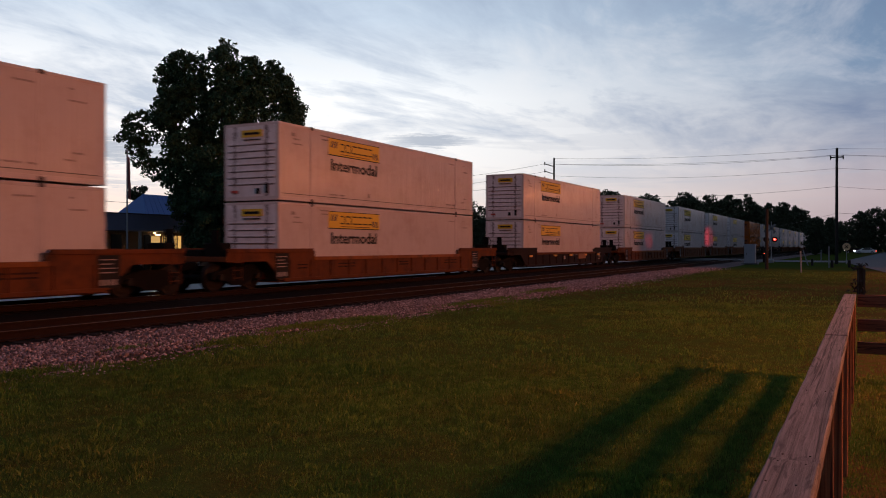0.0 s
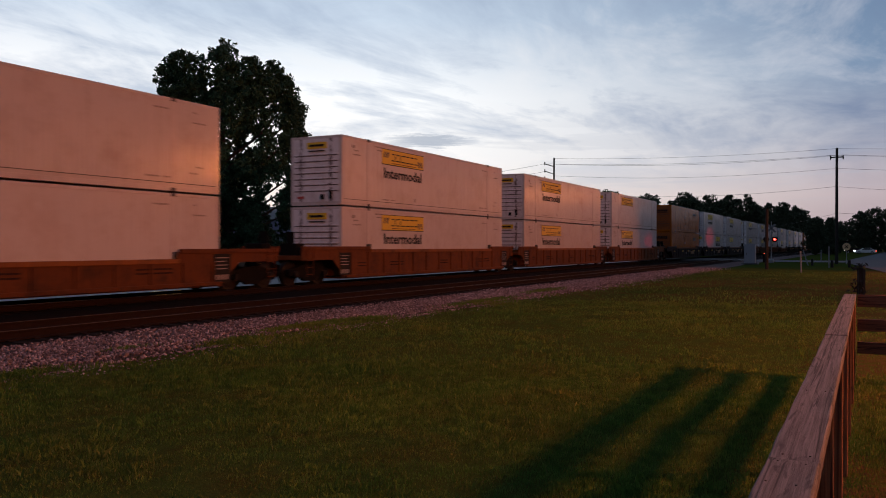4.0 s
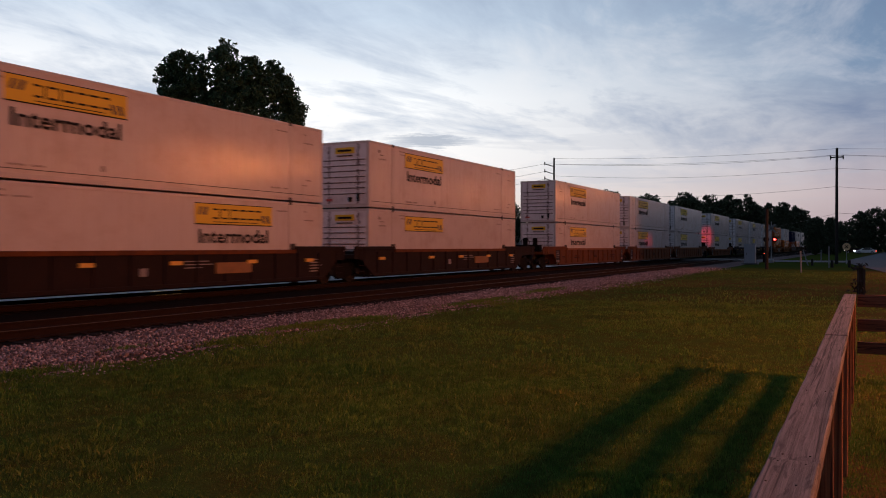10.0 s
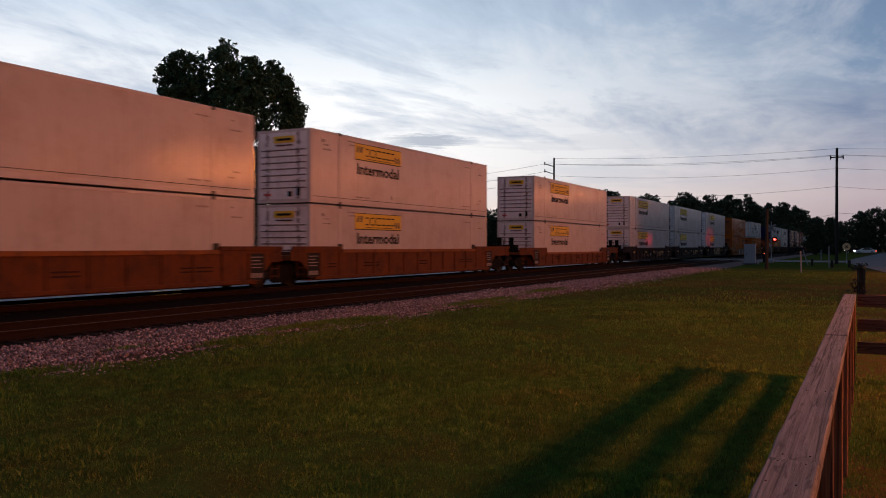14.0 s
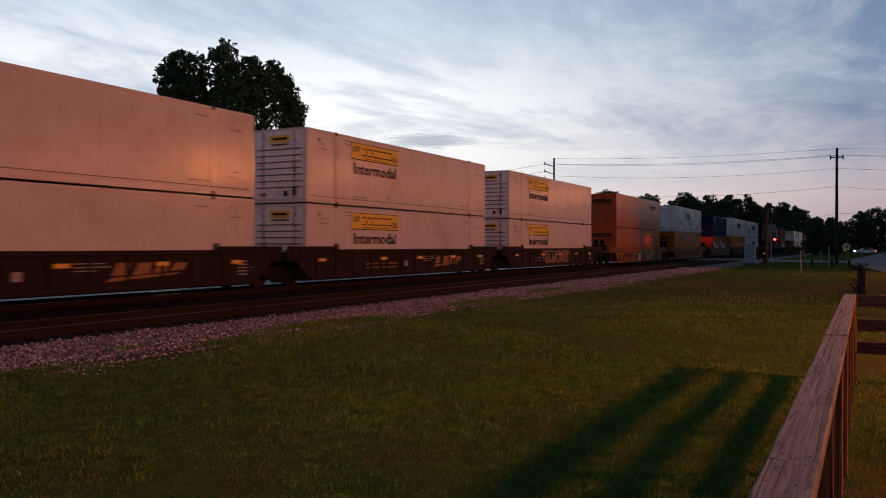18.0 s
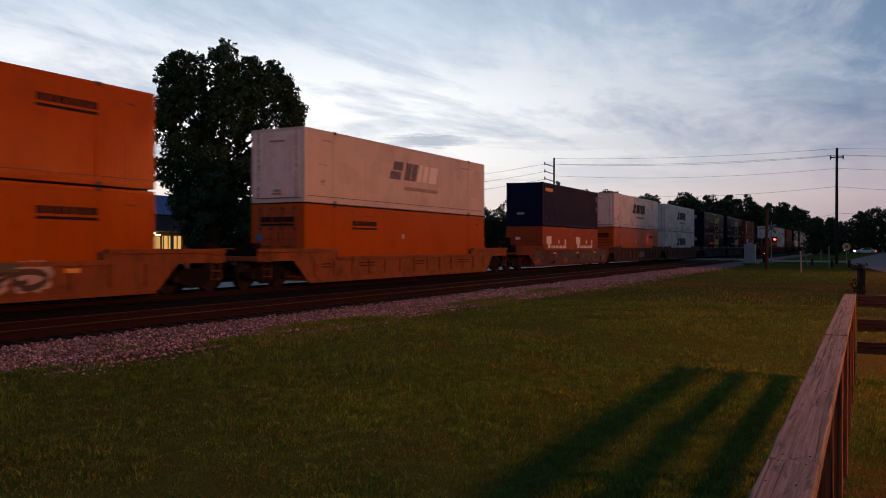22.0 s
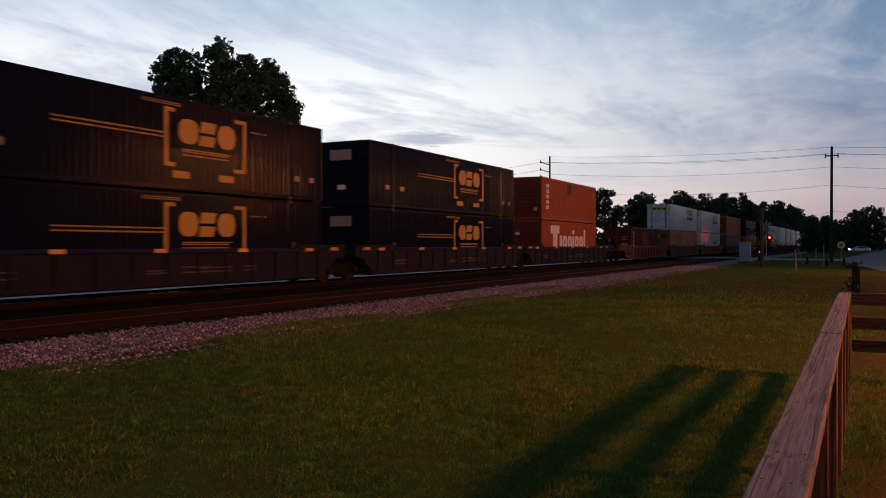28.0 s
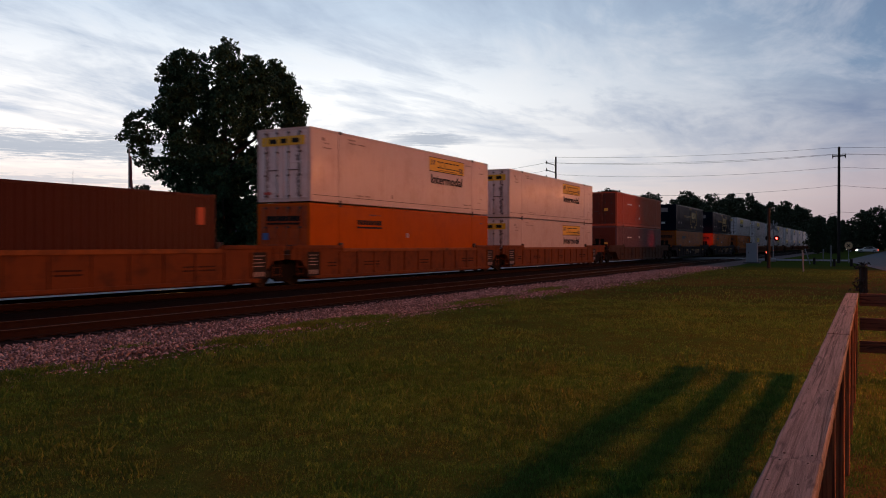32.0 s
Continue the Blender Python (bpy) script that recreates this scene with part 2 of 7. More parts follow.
def wood_material(name, base, dark, rough=0.75, along="x"):
    m = bpy.data.materials.new(name)
    n = Net(nodes_of(m))
    co = n.put("ShaderNodeTexCoord").outputs["Object"]
    info = n.put("ShaderNodeObjectInfo")
    sh = n.put("ShaderNodeVectorMath", "ADD")
    rc = n.put("ShaderNodeCombineXYZ")
    n.plug(rc, i0=n.math("MULTIPLY", info.outputs["Random"], 31.0), i1=0.0, i2=0.0)
    n.plug(sh, i0=co, i1=rc.outputs[0])
    co = sh.outputs[0]

    def grained(fine, long):
        return n.stretch(co, tuple(long if a == along else fine for a in "xyz"))
    g = n.noise(grained(30.0, 0.6), 2.4, 8, 0.7, 0.6)
    knots = n.noise(grained(9.0, 1.6), 1.2, 3, 0.5, 1.4)
    stain = n.noise(co, 2.3, 5, 0.6)
    col = n.mix(n.ramp(g, [(0.36, (0, 0, 0)), (0.62, (1, 1, 1))]), (*dark, 1), (*base, 1))
    crack = n.noise(grained(34.0, 0.5), 1.4, 5, 0.65, 1.0)
    col = n.mix(n.ramp(crack, [(0.40, (1, 1, 1)), (0.445, (0, 0, 0))]), col, (*[c * 0.16 for c in dark], 1))
    col = n.mix(n.math("MULTIPLY", n.ramp(knots, [(0.60, (0, 0, 0)), (0.67, (1, 1, 1))]), 0.85), col, (*[c * 0.3 for c in dark], 1))
    col = n.mix(n.math("MULTIPLY", stain, 0.35), col, (*[c * 0.6 for c in base], 1))
    p = n.put("ShaderNodeBsdfPrincipled")
    bp = n.put("ShaderNodeBump")
    n.plug(bp, Strength=0.7, Distance=0.006, Height=g)
    n.plug(p, Base_Color=col, Roughness=rough, Specular_IOR_Level=0.3, Normal=bp.outputs[0])
    n.plug(n.put("ShaderNodeOutputMaterial"), Surface=p.outputs[0])
    return m


RUST = (0.16, 0.055, 0.022)
MAT = {
    "white": surface("white_paint", (0.555, 0.495, 0.475), 0.17, 0.0, 0.5, 0.08, (0.30, 0.18, 0.12), 0.36, 18, 0.005, streak=0.36, per_object=0.06, spec=0.13, waves=0.7),
    # end whites: stained, and painted lighter than the sides for light they lack
    "white_end": surface("lifted_stained_white_paint", (0.72, 0.66, 0.665), 0.5, 0.0, 0.9, 0.10, (0.17, 0.07, 0.05), 0.35, 18, 0.06, streak=0.45, per_object=0.06, columns=((-0.74, 0.13, 0.85), (0.78, 0.12, 0.8))),
    "cream_end": surface("lifted_stained_cream_paint", (0.68, 0.60, 0.58), 0.5, 0.0, 0.9, 0.12, (0.22, 0.10, 0.07), 0.35, 18, 0.06, streak=0.5, per_object=0.05, columns=((-0.9, 0.08, 0.5), (0.95, 0.10, 0.7))),
    "cream": surface("cream_white_paint", (0.53, 0.50, 0.475), 0.28, 0.0, 0.5, 0.08, (0.32, 0.2, 0.14), 0.3, 18, 0.02, streak=0.3, per_object=0.05, spec=0.13, waves=0.7),
    "orange": surface("orange_paint", (0.41, 0.088, 0.003), 0.17, 0.0, 0.6, 0.16, (0.14, 0.035, 0.012), 0.35, 18, 0.005, streak=0.35, per_object=0.07, spec=0.10, waves=0.7),
    # end copy of the orange: grime, and the shade on that side, in the colour
    "orange_end": surface("shaded_grimy_orange_paint", (0.34, 0.075, 0.012), 0.5, 0.0, 0.8, 0.2, (0.06, 0.022, 0.018), 0.6, 18, 0.05, streak=0.6, per_object=0.06, spec=0.2),
    # colour of the painted shadow strips under the orange end ribs
    "orange_rib": surface("rib_shade_orange", (0.11, 0.03, 0.015), 0.6, 0.0, 2, 0.2, (0.04, 0.02, 0.015), 0.5, 30, 0.1, streak=0.4),
    "brick_red": surface("brick_red_paint", (0.275, 0.051, 0.011), 0.5, 0.0, 0.6, 0.14, (0.11, 0.025, 0.015), 0.3, 18, 0.05, streak=0.25, per_object=0.05, spec=0.25),
    # ends: a darker red than the sides, with streaks
    "red_end": surface("dark_streaked_red_paint", (0.12, 0.022, 0.010), 0.5, 0.0, 0.6, 0.14, (0.05, 0.015, 0.01), 0.4, 18, 0.05, streak=0.4, per_object=0.05, spec=0.25),
    "amber_side": surface("yellow_ochre_decal", (0.46, 0.25, 0.014), 0.5, 0.0, 2, 0.06, (0.3, 0.15, 0.03), 0.2, 30, 0.0),
    "brown": surface("brown_red_paint", (0.054, 0.0115, 0.0065), 0.5, 0.0, 0.7, 0.15, (0.03, 0.009, 0.006), 0.3, 18, 0.05, streak=0.25, spec=0.15),
    "redpink": surface("faded_red_paint", (0.43, 0.060, 0.013), 0.5, 0.0, 0.6, 0.15, (0.2, 0.035, 0.02), 0.3, 18, 0.05, streak=0.3),
    "plum": surface("dull_plum_paint", (0.13, 0.050, 0.055), 0.5, 0.0, 0.6, 0.15, (0.06, 0.03, 0.03), 0.3, 18, 0.05, streak=0.3),
    "navy": surface("navy_paint", (0.0025, 0.0068, 0.045), 0.5, 0.0, 0.6, 0.2, (0.005, 0.007, 0.018), 0.2, 18, 0.04, streak=0.2, spec=0.10),
    "slate": surface("dark_slate_paint", (0.0058, 0.0085, 0.0190), 0.19, 0.0, 0.6, 0.2, (0.006, 0.008, 0.014), 0.25, 18, 0.005, streak=0.2, spec=0.03, waves=0.9),
    "yellow": surface("yellow_decal", (0.68, 0.43, 0.004), 0.5, 0.0, 2, 0.06, (0.4, 0.22, 0.05), 0.15, 30, 0.0),
    "amber": surface("amber_decal", (0.72, 0.37, 0.045), 0.5, 0.0, 2, 0.06, (0.4, 0.2, 0.05), 0.15, 30, 0.0),
    "black": surface("black_decal", (0.012, 0.011, 0.012), 0.6, 0.0, 2, 0.1, (0.03, 0.025, 0.02), 0.2, 30, 0.0, spec=0.12),
    "decal_white": surface("white_decal", (0.74, 0.72, 0.70), 0.5, 0.0, 2, 0.06, (0.4, 0.3, 0.2), 0.2, 30, 0.0),
    "seam": surface("dark_seam_steel", (0.045, 0.035, 0.03), 0.7, 0.0, 4, 0.3, RUST, 0.4, 30, 0.1),
    "car_rust": surface("rusty_brown_steel", (0.150, 0.043, 0.011), 0.75, 0.0, 0.9, 0.45, (0.030, 0.014, 0.009), 0.8, 26, 0.2, streak=0.8, per_object=0.12, spec=0.15),
    "car_orange": surface("weathered_orange_steel", (0.25, 0.080, 0.017), 0.7, 0.0, 0.9, 0.35, (0.05, 0.022, 0.012), 0.8, 26, 0.2, streak=0.75, per_object=0.08, spec=0.2),
    "car_dark": surface("dirty_black_steel", (0.018, 0.0095, 0.0085), 0.75, 0.0, 1.2, 0.35, (0.032, 0.013, 0.009), 0.5, 26, 0.2, streak=0.4, spec=0.12),
    "car_grey": surface("dirty_grey_brown_steel", (0.072, 0.036, 0.020), 0.75, 0.0, 1.2, 0.3, (0.03, 0.018, 0.013), 0.7, 26, 0.2, streak=0.6, spec=0.15),
    "car_navy": surface("dirty_navy_steel", (0.009, 0.009, 0.016), 0.7, 0.0, 1.2, 0.3, (0.013, 0.010, 0.008), 0.5, 26, 0.2, streak=0.4, spec=0.15),
    "truck": surface("greasy_cast_steel", (0.0055, 0.0042, 0.0038), 0.85, 0.0, 3, 0.3, (0.02, 0.010, 0.007), 0.4, 30, 0.2, spec=0.12),
    "wheel": surface("worn_wheel_steel", (0.012, 0.009, 0.008), 0.6, 0.3, 3, 0.3, (0.03, 0.014, 0.009), 0.4, 30, 0.1, spec=0.2),
    "rail_side": surface("rusty_rail_steel", (0.020, 0.010, 0.007), 0.9, 0.0, 3, 0.3, (0.03, 0.018, 0.012), 0.4, 30, 0.2, spec=0.1),
    "rail_top": surface("polished_rail_steel", (0.75, 0.75, 0.75), 0.13, 1.0, 3, 0.1, (0.3, 0.25, 0.2), 0.1, 30, 0.0, stretch=(0.1, 1, 1)),
    "rail_worn": surface("dull_rail_steel", (0.075, 0.046, 0.030), 0.55, 0.8, 3, 0.2, (0.05, 0.03, 0.018), 0.4, 30, 0.05, stretch=(0.1, 1, 1)),
    "tie": surface("creosoted_timber", (0.017, 0.0105, 0.008), 0.9, 0.0, 2, 0.35, (0.035, 0.02, 0.014), 0.4, 30, 0.4, stretch=(4, 0.6, 4), per_object=0.25, spec=0.1),
    "ballast_bed": surface("ballast_bed", (0.15, 0.105, 0.102), 0.95, 0.0, 0.7, 0.35, (0.06, 0.036, 0.03), 0.5, 34, 0.9, spec=0.1),
    "bed_dark": surface("dark_track_bed", (0.013, 0.008, 0.006), 0.95, 0.0, 0.9, 0.35, (0.02, 0.013, 0.01), 0.4, 24, 0.9, spec=0.05),
    "asphalt": surface("asphalt", (0.050, 0.052, 0.062), 0.8, 0.0, 0.6, 0.2, (0.03, 0.03, 0.03), 0.3, 60, 0.3),
    "concrete": surface("concrete", (0.10, 0.10, 0.108), 0.85, 0.0, 0.8, 0.15, (0.12, 0.11, 0.10), 0.3, 40, 0.2),
    # street and verge tones, made pale to hold the sky's sheen
    "pale_street": surface("sky_bright_asphalt", (0.26, 0.27, 0.28), 0.45, 0.0, 0.6, 0.15, (0.14, 0.14, 0.14), 0.3, 60, 0.1),
    "pale_gravel": surface("pale_gravel", (0.42, 0.41, 0.39), 0.85, 0.0, 0.8, 0.2, (0.25, 0.23, 0.2), 0.3, 40, 0.4),
    "lawn": lawn_material(),
    "fence_top": wood_material("weathered_silver_timber", (0.205, 0.168, 0.172), (0.060, 0.045, 0.045)),
    "fence_post": wood_material("red_brown_post_timber", (0.33, 0.125, 0.055), (0.13, 0.048, 0.024), along="z"),
    "fence_cross": wood_material("red_brown_cross_timber", (0.20, 0.075, 0.040), (0.08, 0.030, 0.017), along="y"),
    "fence_side": wood_material("red_brown_timber", (0.24, 0.092, 0.048), (0.095, 0.038, 0.020)),
    "pole": wood_material("dark_pole_timber", (0.028, 0.021, 0.018), (0.012, 0.009, 0.008), along="z"),
    "bark": surface("bark", (0.055, 0.042, 0.032), 0.9, 0.0, 4, 0.4, (0.02, 0.016, 0.012), 0.4, 20, 0.6, stretch=(1, 1, 0.3)),
    "leaf": leaf_material("broad_leaves", (0.034, 0.074, 0.034)),
    "leaf_far": leaf_material("far_leaves", (0.034, 0.050, 0.024)),
    "leaf_dark": leaf_material("wood_leaves", (0.036, 0.050, 0.026)),
    "brick": surface("buff_brick", (0.30, 0.21, 0.16), 0.85, 0.0, 1.0, 0.2, (0.15, 0.1, 0.08), 0.3, 20, 0.2),
    # the sky's blue reflection is put into this grey
    "stucco_grey": surface("sky_tinted_grey_cladding", (0.16, 0.175, 0.27), 0.6, 0.0, 0.5, 0.15, (0.1, 0.09, 0.08), 0.25, 30, 0.1, streak=0.2),
    "stucco_white": surface("white_render", (0.50, 0.50, 0.50), 0.8, 0.0, 0.6, 0.12, (0.25, 0.22, 0.2), 0.3, 30, 0.1, streak=0.25),
    "teal_wall": surface("teal_block_wall", (0.30, 0.35, 0.37), 0.8, 0.0, 0.6, 0.15, (0.12, 0.14, 0.15), 0.3, 30, 0.1, streak=0.2),
    "mural": surface("painted_mural", (0.27, 0.36, 0.48), 0.7, 0.0, 0.9, 0.25, (0.04, 0.06, 0.07), 0.8, 6, 0.05, stretch=(1, 1, 0.6), dirt_low=0.5, dirt_high=0.58),
    "shrub": leaf_material("bright_shrub_leaves", (0.075, 0.15, 0.035)),
    "blue_roof": surface("blue_metal_roof", (0.045, 0.13, 0.36), 0.55, 0.0, 0.5, 0.12, (0.04, 0.07, 0.12), 0.2, 30, 0.05),
    "dark_glass": surface("dark_window_glass", (0.02, 0.022, 0.026), 0.15, 0.0, 1, 0.1, (0.03, 0.03, 0.03), 0.1, 30, 0.0),
    "porch_wall_glow": glow("lamplight_as_glow", (1.0, 0.55, 0.16), 0.75),
    "lit_dim": glow("dim_lit_room", (1.0, 0.58, 0.2), 0.55),
    "bulb_warm": glow("warm_bulb", (1.0, 0.66, 0.30), 12.0),
    "bulb_white": glow("white_headlight", (1.0, 0.90, 0.80), 26.0),
    "bulb_red": glow("red_signal", (1.0, 0.02, 0.015), 30.0),
    "bulb_red_dim": glow("red_signal_far", (1.0, 0.10, 0.06), 4.0),
    "tail_red": glow("red_tail_light", (1.0, 0.10, 0.05), 3.0),
    "car_white": surface("white_car_paint", (0.72, 0.73, 0.75), 0.3, 0.0, 1, 0.05, (0.3, 0.3, 0.3), 0.1, 30, 0.0, coat=0.5),
    "tyre": surface("tyre_rubber", (0.02, 0.02, 0.02), 0.9, 0.0, 3, 0.2, (0.05, 0.04, 0.03), 0.2, 30, 0.1),
    "galv": surface("galvanised_steel", (0.36, 0.36, 0.37), 0.5, 0.7, 2, 0.15, (0.2, 0.18, 0.16), 0.2, 30, 0.05),
    "mark": surface("faded_marking", (0.27, 0.215, 0.20), 0.6, 0.0, 2, 0.1, (0.2, 0.15, 0.13), 0.2, 30, 0.0),
    # for the painted shadow strips under white end ribs, and the door gear
    "rib": surface("grimy_rib_shade_paint", (0.12, 0.085, 0.08), 0.6, 0.0, 2, 0.2, (0.06, 0.04, 0.03), 0.5, 30, 0.1, streak=0.4),
    "back_red": glow("red_signal_rear", (1.0, 0.02, 0.03), 12.0),
    "mark_dark": surface("dull_dark_marking", (0.07, 0.05, 0.045), 0.6, 0.0, 2, 0.1, (0.12, 0.08, 0.05), 0.3, 30, 0.0),
    "ink_blue": surface("faded_blue_marking", (0.055, 0.055, 0.10), 0.55, 0.0, 3, 0.3, (0.4, 0.38, 0.36), 0.4, 30, 0.0),
    "cabinet": surface("silver_grey_cabinet_paint", (0.30, 0.31, 0.35), 0.5, 0.0, 1, 0.1, (0.3, 0.28, 0.26), 0.2, 30, 0.03),
    "post_white": surface("white_post_paint", (0.22, 0.22, 0.23), 0.7, 0.0, 2, 0.15, (0.15, 0.12, 0.09), 0.4, 30, 0.1),
    "wire": surface("black_cable", (0.03, 0.03, 0.032), 0.7, 0.0, 2, 0.1, (0.05, 0.05, 0.05), 0.1, 30, 0.0),
    "flag_cloth": surface("red_flag_cloth", (0.26, 0.07, 0.06), 0.9, 0.0, 2, 0.25, (0.4, 0.38, 0.38), 0.3, 30, 0.1),
    "sign_back": surface("sign_face_cream", (0.78, 0.50, 0.26), 0.6, 0.0, 2, 0.1, (0.2, 0.15, 0.1), 0.2, 30, 0.0),
    "sign_red": surface("sign_red", (0.42, 0.05, 0.035), 0.5, 0.0, 2, 0.1, (0.2, 0.1, 0.08), 0.2, 30, 0.0),
    "dirt": surface("bare_soil", (0.12, 0.075, 0.045), 0.95, 0.0, 1.4, 0.3, (0.05, 0.05, 0.02), 0.4, 26, 0.6),
    "graffiti": surface("graffiti_paint", (0.22, 0.125, 0.075), 0.6, 0.0, 1.6, 0.4, (0.09, 0.05, 0.03), 0.5, 18, 0.03),
    "graffiti_pale": surface("graffiti_pale_paint", (0.42, 0.34, 0.29), 0.6, 0.0, 1.6, 0.4, (0.14, 0.09, 0.06), 0.5, 18, 0.03),
    "graffiti_soot": surface("graffiti_dark_paint", (0.030, 0.017, 0.016), 0.6, 0.0, 1.4, 0.4, (0.10, 0.04, 0.015), 0.7, 18, 0.03),
    "amber_faint": surface("faded_amber_marking", (0.25, 0.105, 0.03), 0.6, 0.0, 3, 0.25, (0.06, 0.03, 0.015), 0.5, 30, 0.0),
    "graffiti_green": surface("graffiti_green_paint", (0.07, 0.08, 0.035), 0.6, 0.0, 1.6, 0.4, (0.05, 0.04, 0.03), 0.5, 18, 0.03),
}


# ---------------------------------------------------------------- mesh helpers
class Shape:
    """Vertices and faces, gathered piece by piece."""

    def __init__(self):
        self.v, self.f = [], []

    def add(self, verts, faces, m=None):
        k = len(self.v)
        self.v += [tuple(m @ Vector(p)) for p in verts] if m is not None else [tuple(p) for p in verts]
        self.f += [tuple(k + i for i in q) for q in faces]
        return self

    def box(self, x0, y0, z0, x1, y1, z1, bevel=0.0, m=None):
        x0, x1 = min(x0, x1), max(x0, x1)
        y0, y1 = min(y0, y1), max(y0, y1)
        z0, z1 = min(z0, z1), max(z0, z1)
        if not bevel:
            vs = [(x, y, z) for z in (z0, z1) for y in (y0, y1) for x in (x0, x1)]
            return self.add(vs, [(0, 2, 3, 1), (4, 5, 7, 6), (0, 1, 5, 4), (2, 6, 7, 3), (0, 4, 6, 2), (1, 3, 7, 5)], m)
        b = min(bevel, (x1 - x0) * 0.45, (y1 - y0) * 0.45, (z1 - z0) * 0.45)
        bm = bmesh.new()
        bmesh.ops.create_cube(bm, size=1)
        for v in bm.verts:
            v.co = Vector(((x0 + x1) / 2 + v.co.x * (x1 - x0), (y0 + y1) / 2 + v.co.y * (y1 - y0), (z0 + z1) / 2 + v.co.z * (z1 - z0)))
        bmesh.ops.bevel(bm, geom=bm.edges[:], offset=b, segments=1, affect="EDGES")
        return self.take(bm, m)

    def take(self, bm, m=None):
        bm.verts.index_update()
        self.add([v.co for v in bm.verts], [[v.index for v in f.verts] for f in bm.faces], m)
        bm.free()
        return self

    def tube(self, a, b, r0, r1=None, n=10, caps=True):
        a, b = Vector(a), Vector(b)
        r1 = r0 if r1 is None else r1
        d = (b - a).normalized()
        s = d.orthogonal().normalized()
        t = d.cross(s)
        ring = [(math.cos(2 * math.pi * i / n), math.sin(2 * math.pi * i / n)) for i in range(n)]
        vs = [a + (s * c + t * e) * r0 for c, e in ring] + [b + (s * c + t * e) * r1 for c, e in ring]
        fs = [(i, (i + 1) % n, n + (i + 1) % n, n + i) for i in range(n)]
        if caps:
            fs += [tuple(range(n - 1, -1, -1)), tuple(range(n, 2 * n))]
        return self.add(vs, fs)

    def slab(self, outline, y0, y1):
        """An outline in x and z, given thickness in y."""
        n = len(outline)
        vs = [(x, y0, z) for x, z in outline] + [(x, y1, z) for x, z in outline]
        fs = [tuple(range(n)), tuple(range(2 * n - 1, n - 1, -1))]
        fs += [((i + 1) % n, i, n + i, n + (i + 1) % n) for i in range(n)]
        return self.add(vs, fs)

    def ball(self, c, r, squash=1.0):
        bm = bmesh.new()
        bmesh.ops.create_icosphere(bm, subdivisions=2, radius=r)
        for v in bm.verts:
            v.co.z *= squash
            v.co += Vector(c)
        return self.take(bm)

    def mesh(self, name, mat, smooth=False):
        me = bpy.data.meshes.new(name)
        me.from_pydata(self.v, [], self.f)
        me.validate()
        if mat:
            me.materials.append(mat)
        if smooth:
            me.polygons.foreach_set("use_smooth", [True] * len(me.polygons))
        return me


def mat_of(m):
    return MAT[m] if isinstance(m, str) else m


def part(name, shape, material, parent, label="", smooth=False):
    me = shape.mesh(name, mat_of(material), smooth) if isinstance(shape, Shape) else shape
    ob = new(name, me)
    ob.parent = parent
    if label:
        ob["label"] = label
    return ob


def thing(name, at, label, category, group="", kind=""):
    ob = new(name)
    ob.matrix_basis = at if isinstance(at, Matrix) else Matrix.Translation(at)
    return tagged(ob, label, category, group, kind)


def solid(name, shape, material, label, category="", group="", kind="", at=None, smooth=False):
    ob = new(name, shape.mesh(name, mat_of(material), smooth))
    if at is not None:
        ob.matrix_basis = at if isinstance(at, Matrix) else Matrix.Translation(at)
    return tagged(ob, label, category, group, kind)


def raw_mesh(name, verts, faces, mat):
    """A mesh from numpy arrays: verts (n, 3), faces (m, k)."""
    me = bpy.data.meshes.new(name)
    n, (m, k) = len(verts), faces.shape
    me.vertices.add(n)
    me.vertices.foreach_set("co", verts.astype(np.float32).ravel())
    me.loops.add(m * k)
    me.loops.foreach_set("vertex_index", faces.astype(np.int32).ravel())
    me.polygons.add(m)
    me.polygons.foreach_set("loop_start", np.arange(0, m * k, k, dtype=np.int32))
    me.update(calc_edges=True)
    me.materials.append(mat)
    return me


def letters(text, height, depth=0.004):
    """Words as a mesh, in the x z plane, facing -y, from the origin to the right."""
    c = bpy.data.curves.new("words", "FONT")
    c.body, c.size, c.extrude, c.resolution_u = text, height * 1.38, depth, 2
    c.offset = 0.014
    tmp = bpy.data.objects.new("words", c)
    scene.collection.objects.link(tmp)
    me = bpy.data.meshes.new_from_object(tmp.evaluated_get(bpy.context.evaluated_depsgraph_get()))
    bpy.data.objects.remove(tmp)
    me.transform(Matrix.Rotation(radians(90), 4, "X"))
    return me


# ---------------------------------------------------------------- ground, road, tracks
def ground_height(x, y):
    return 0.03 * noise.noise(Vector((x * 0.15, y * 0.15, 0.0))) + 0.012 * noise.noise(Vector((x * 0.9, y * 0.9, 3.0)))


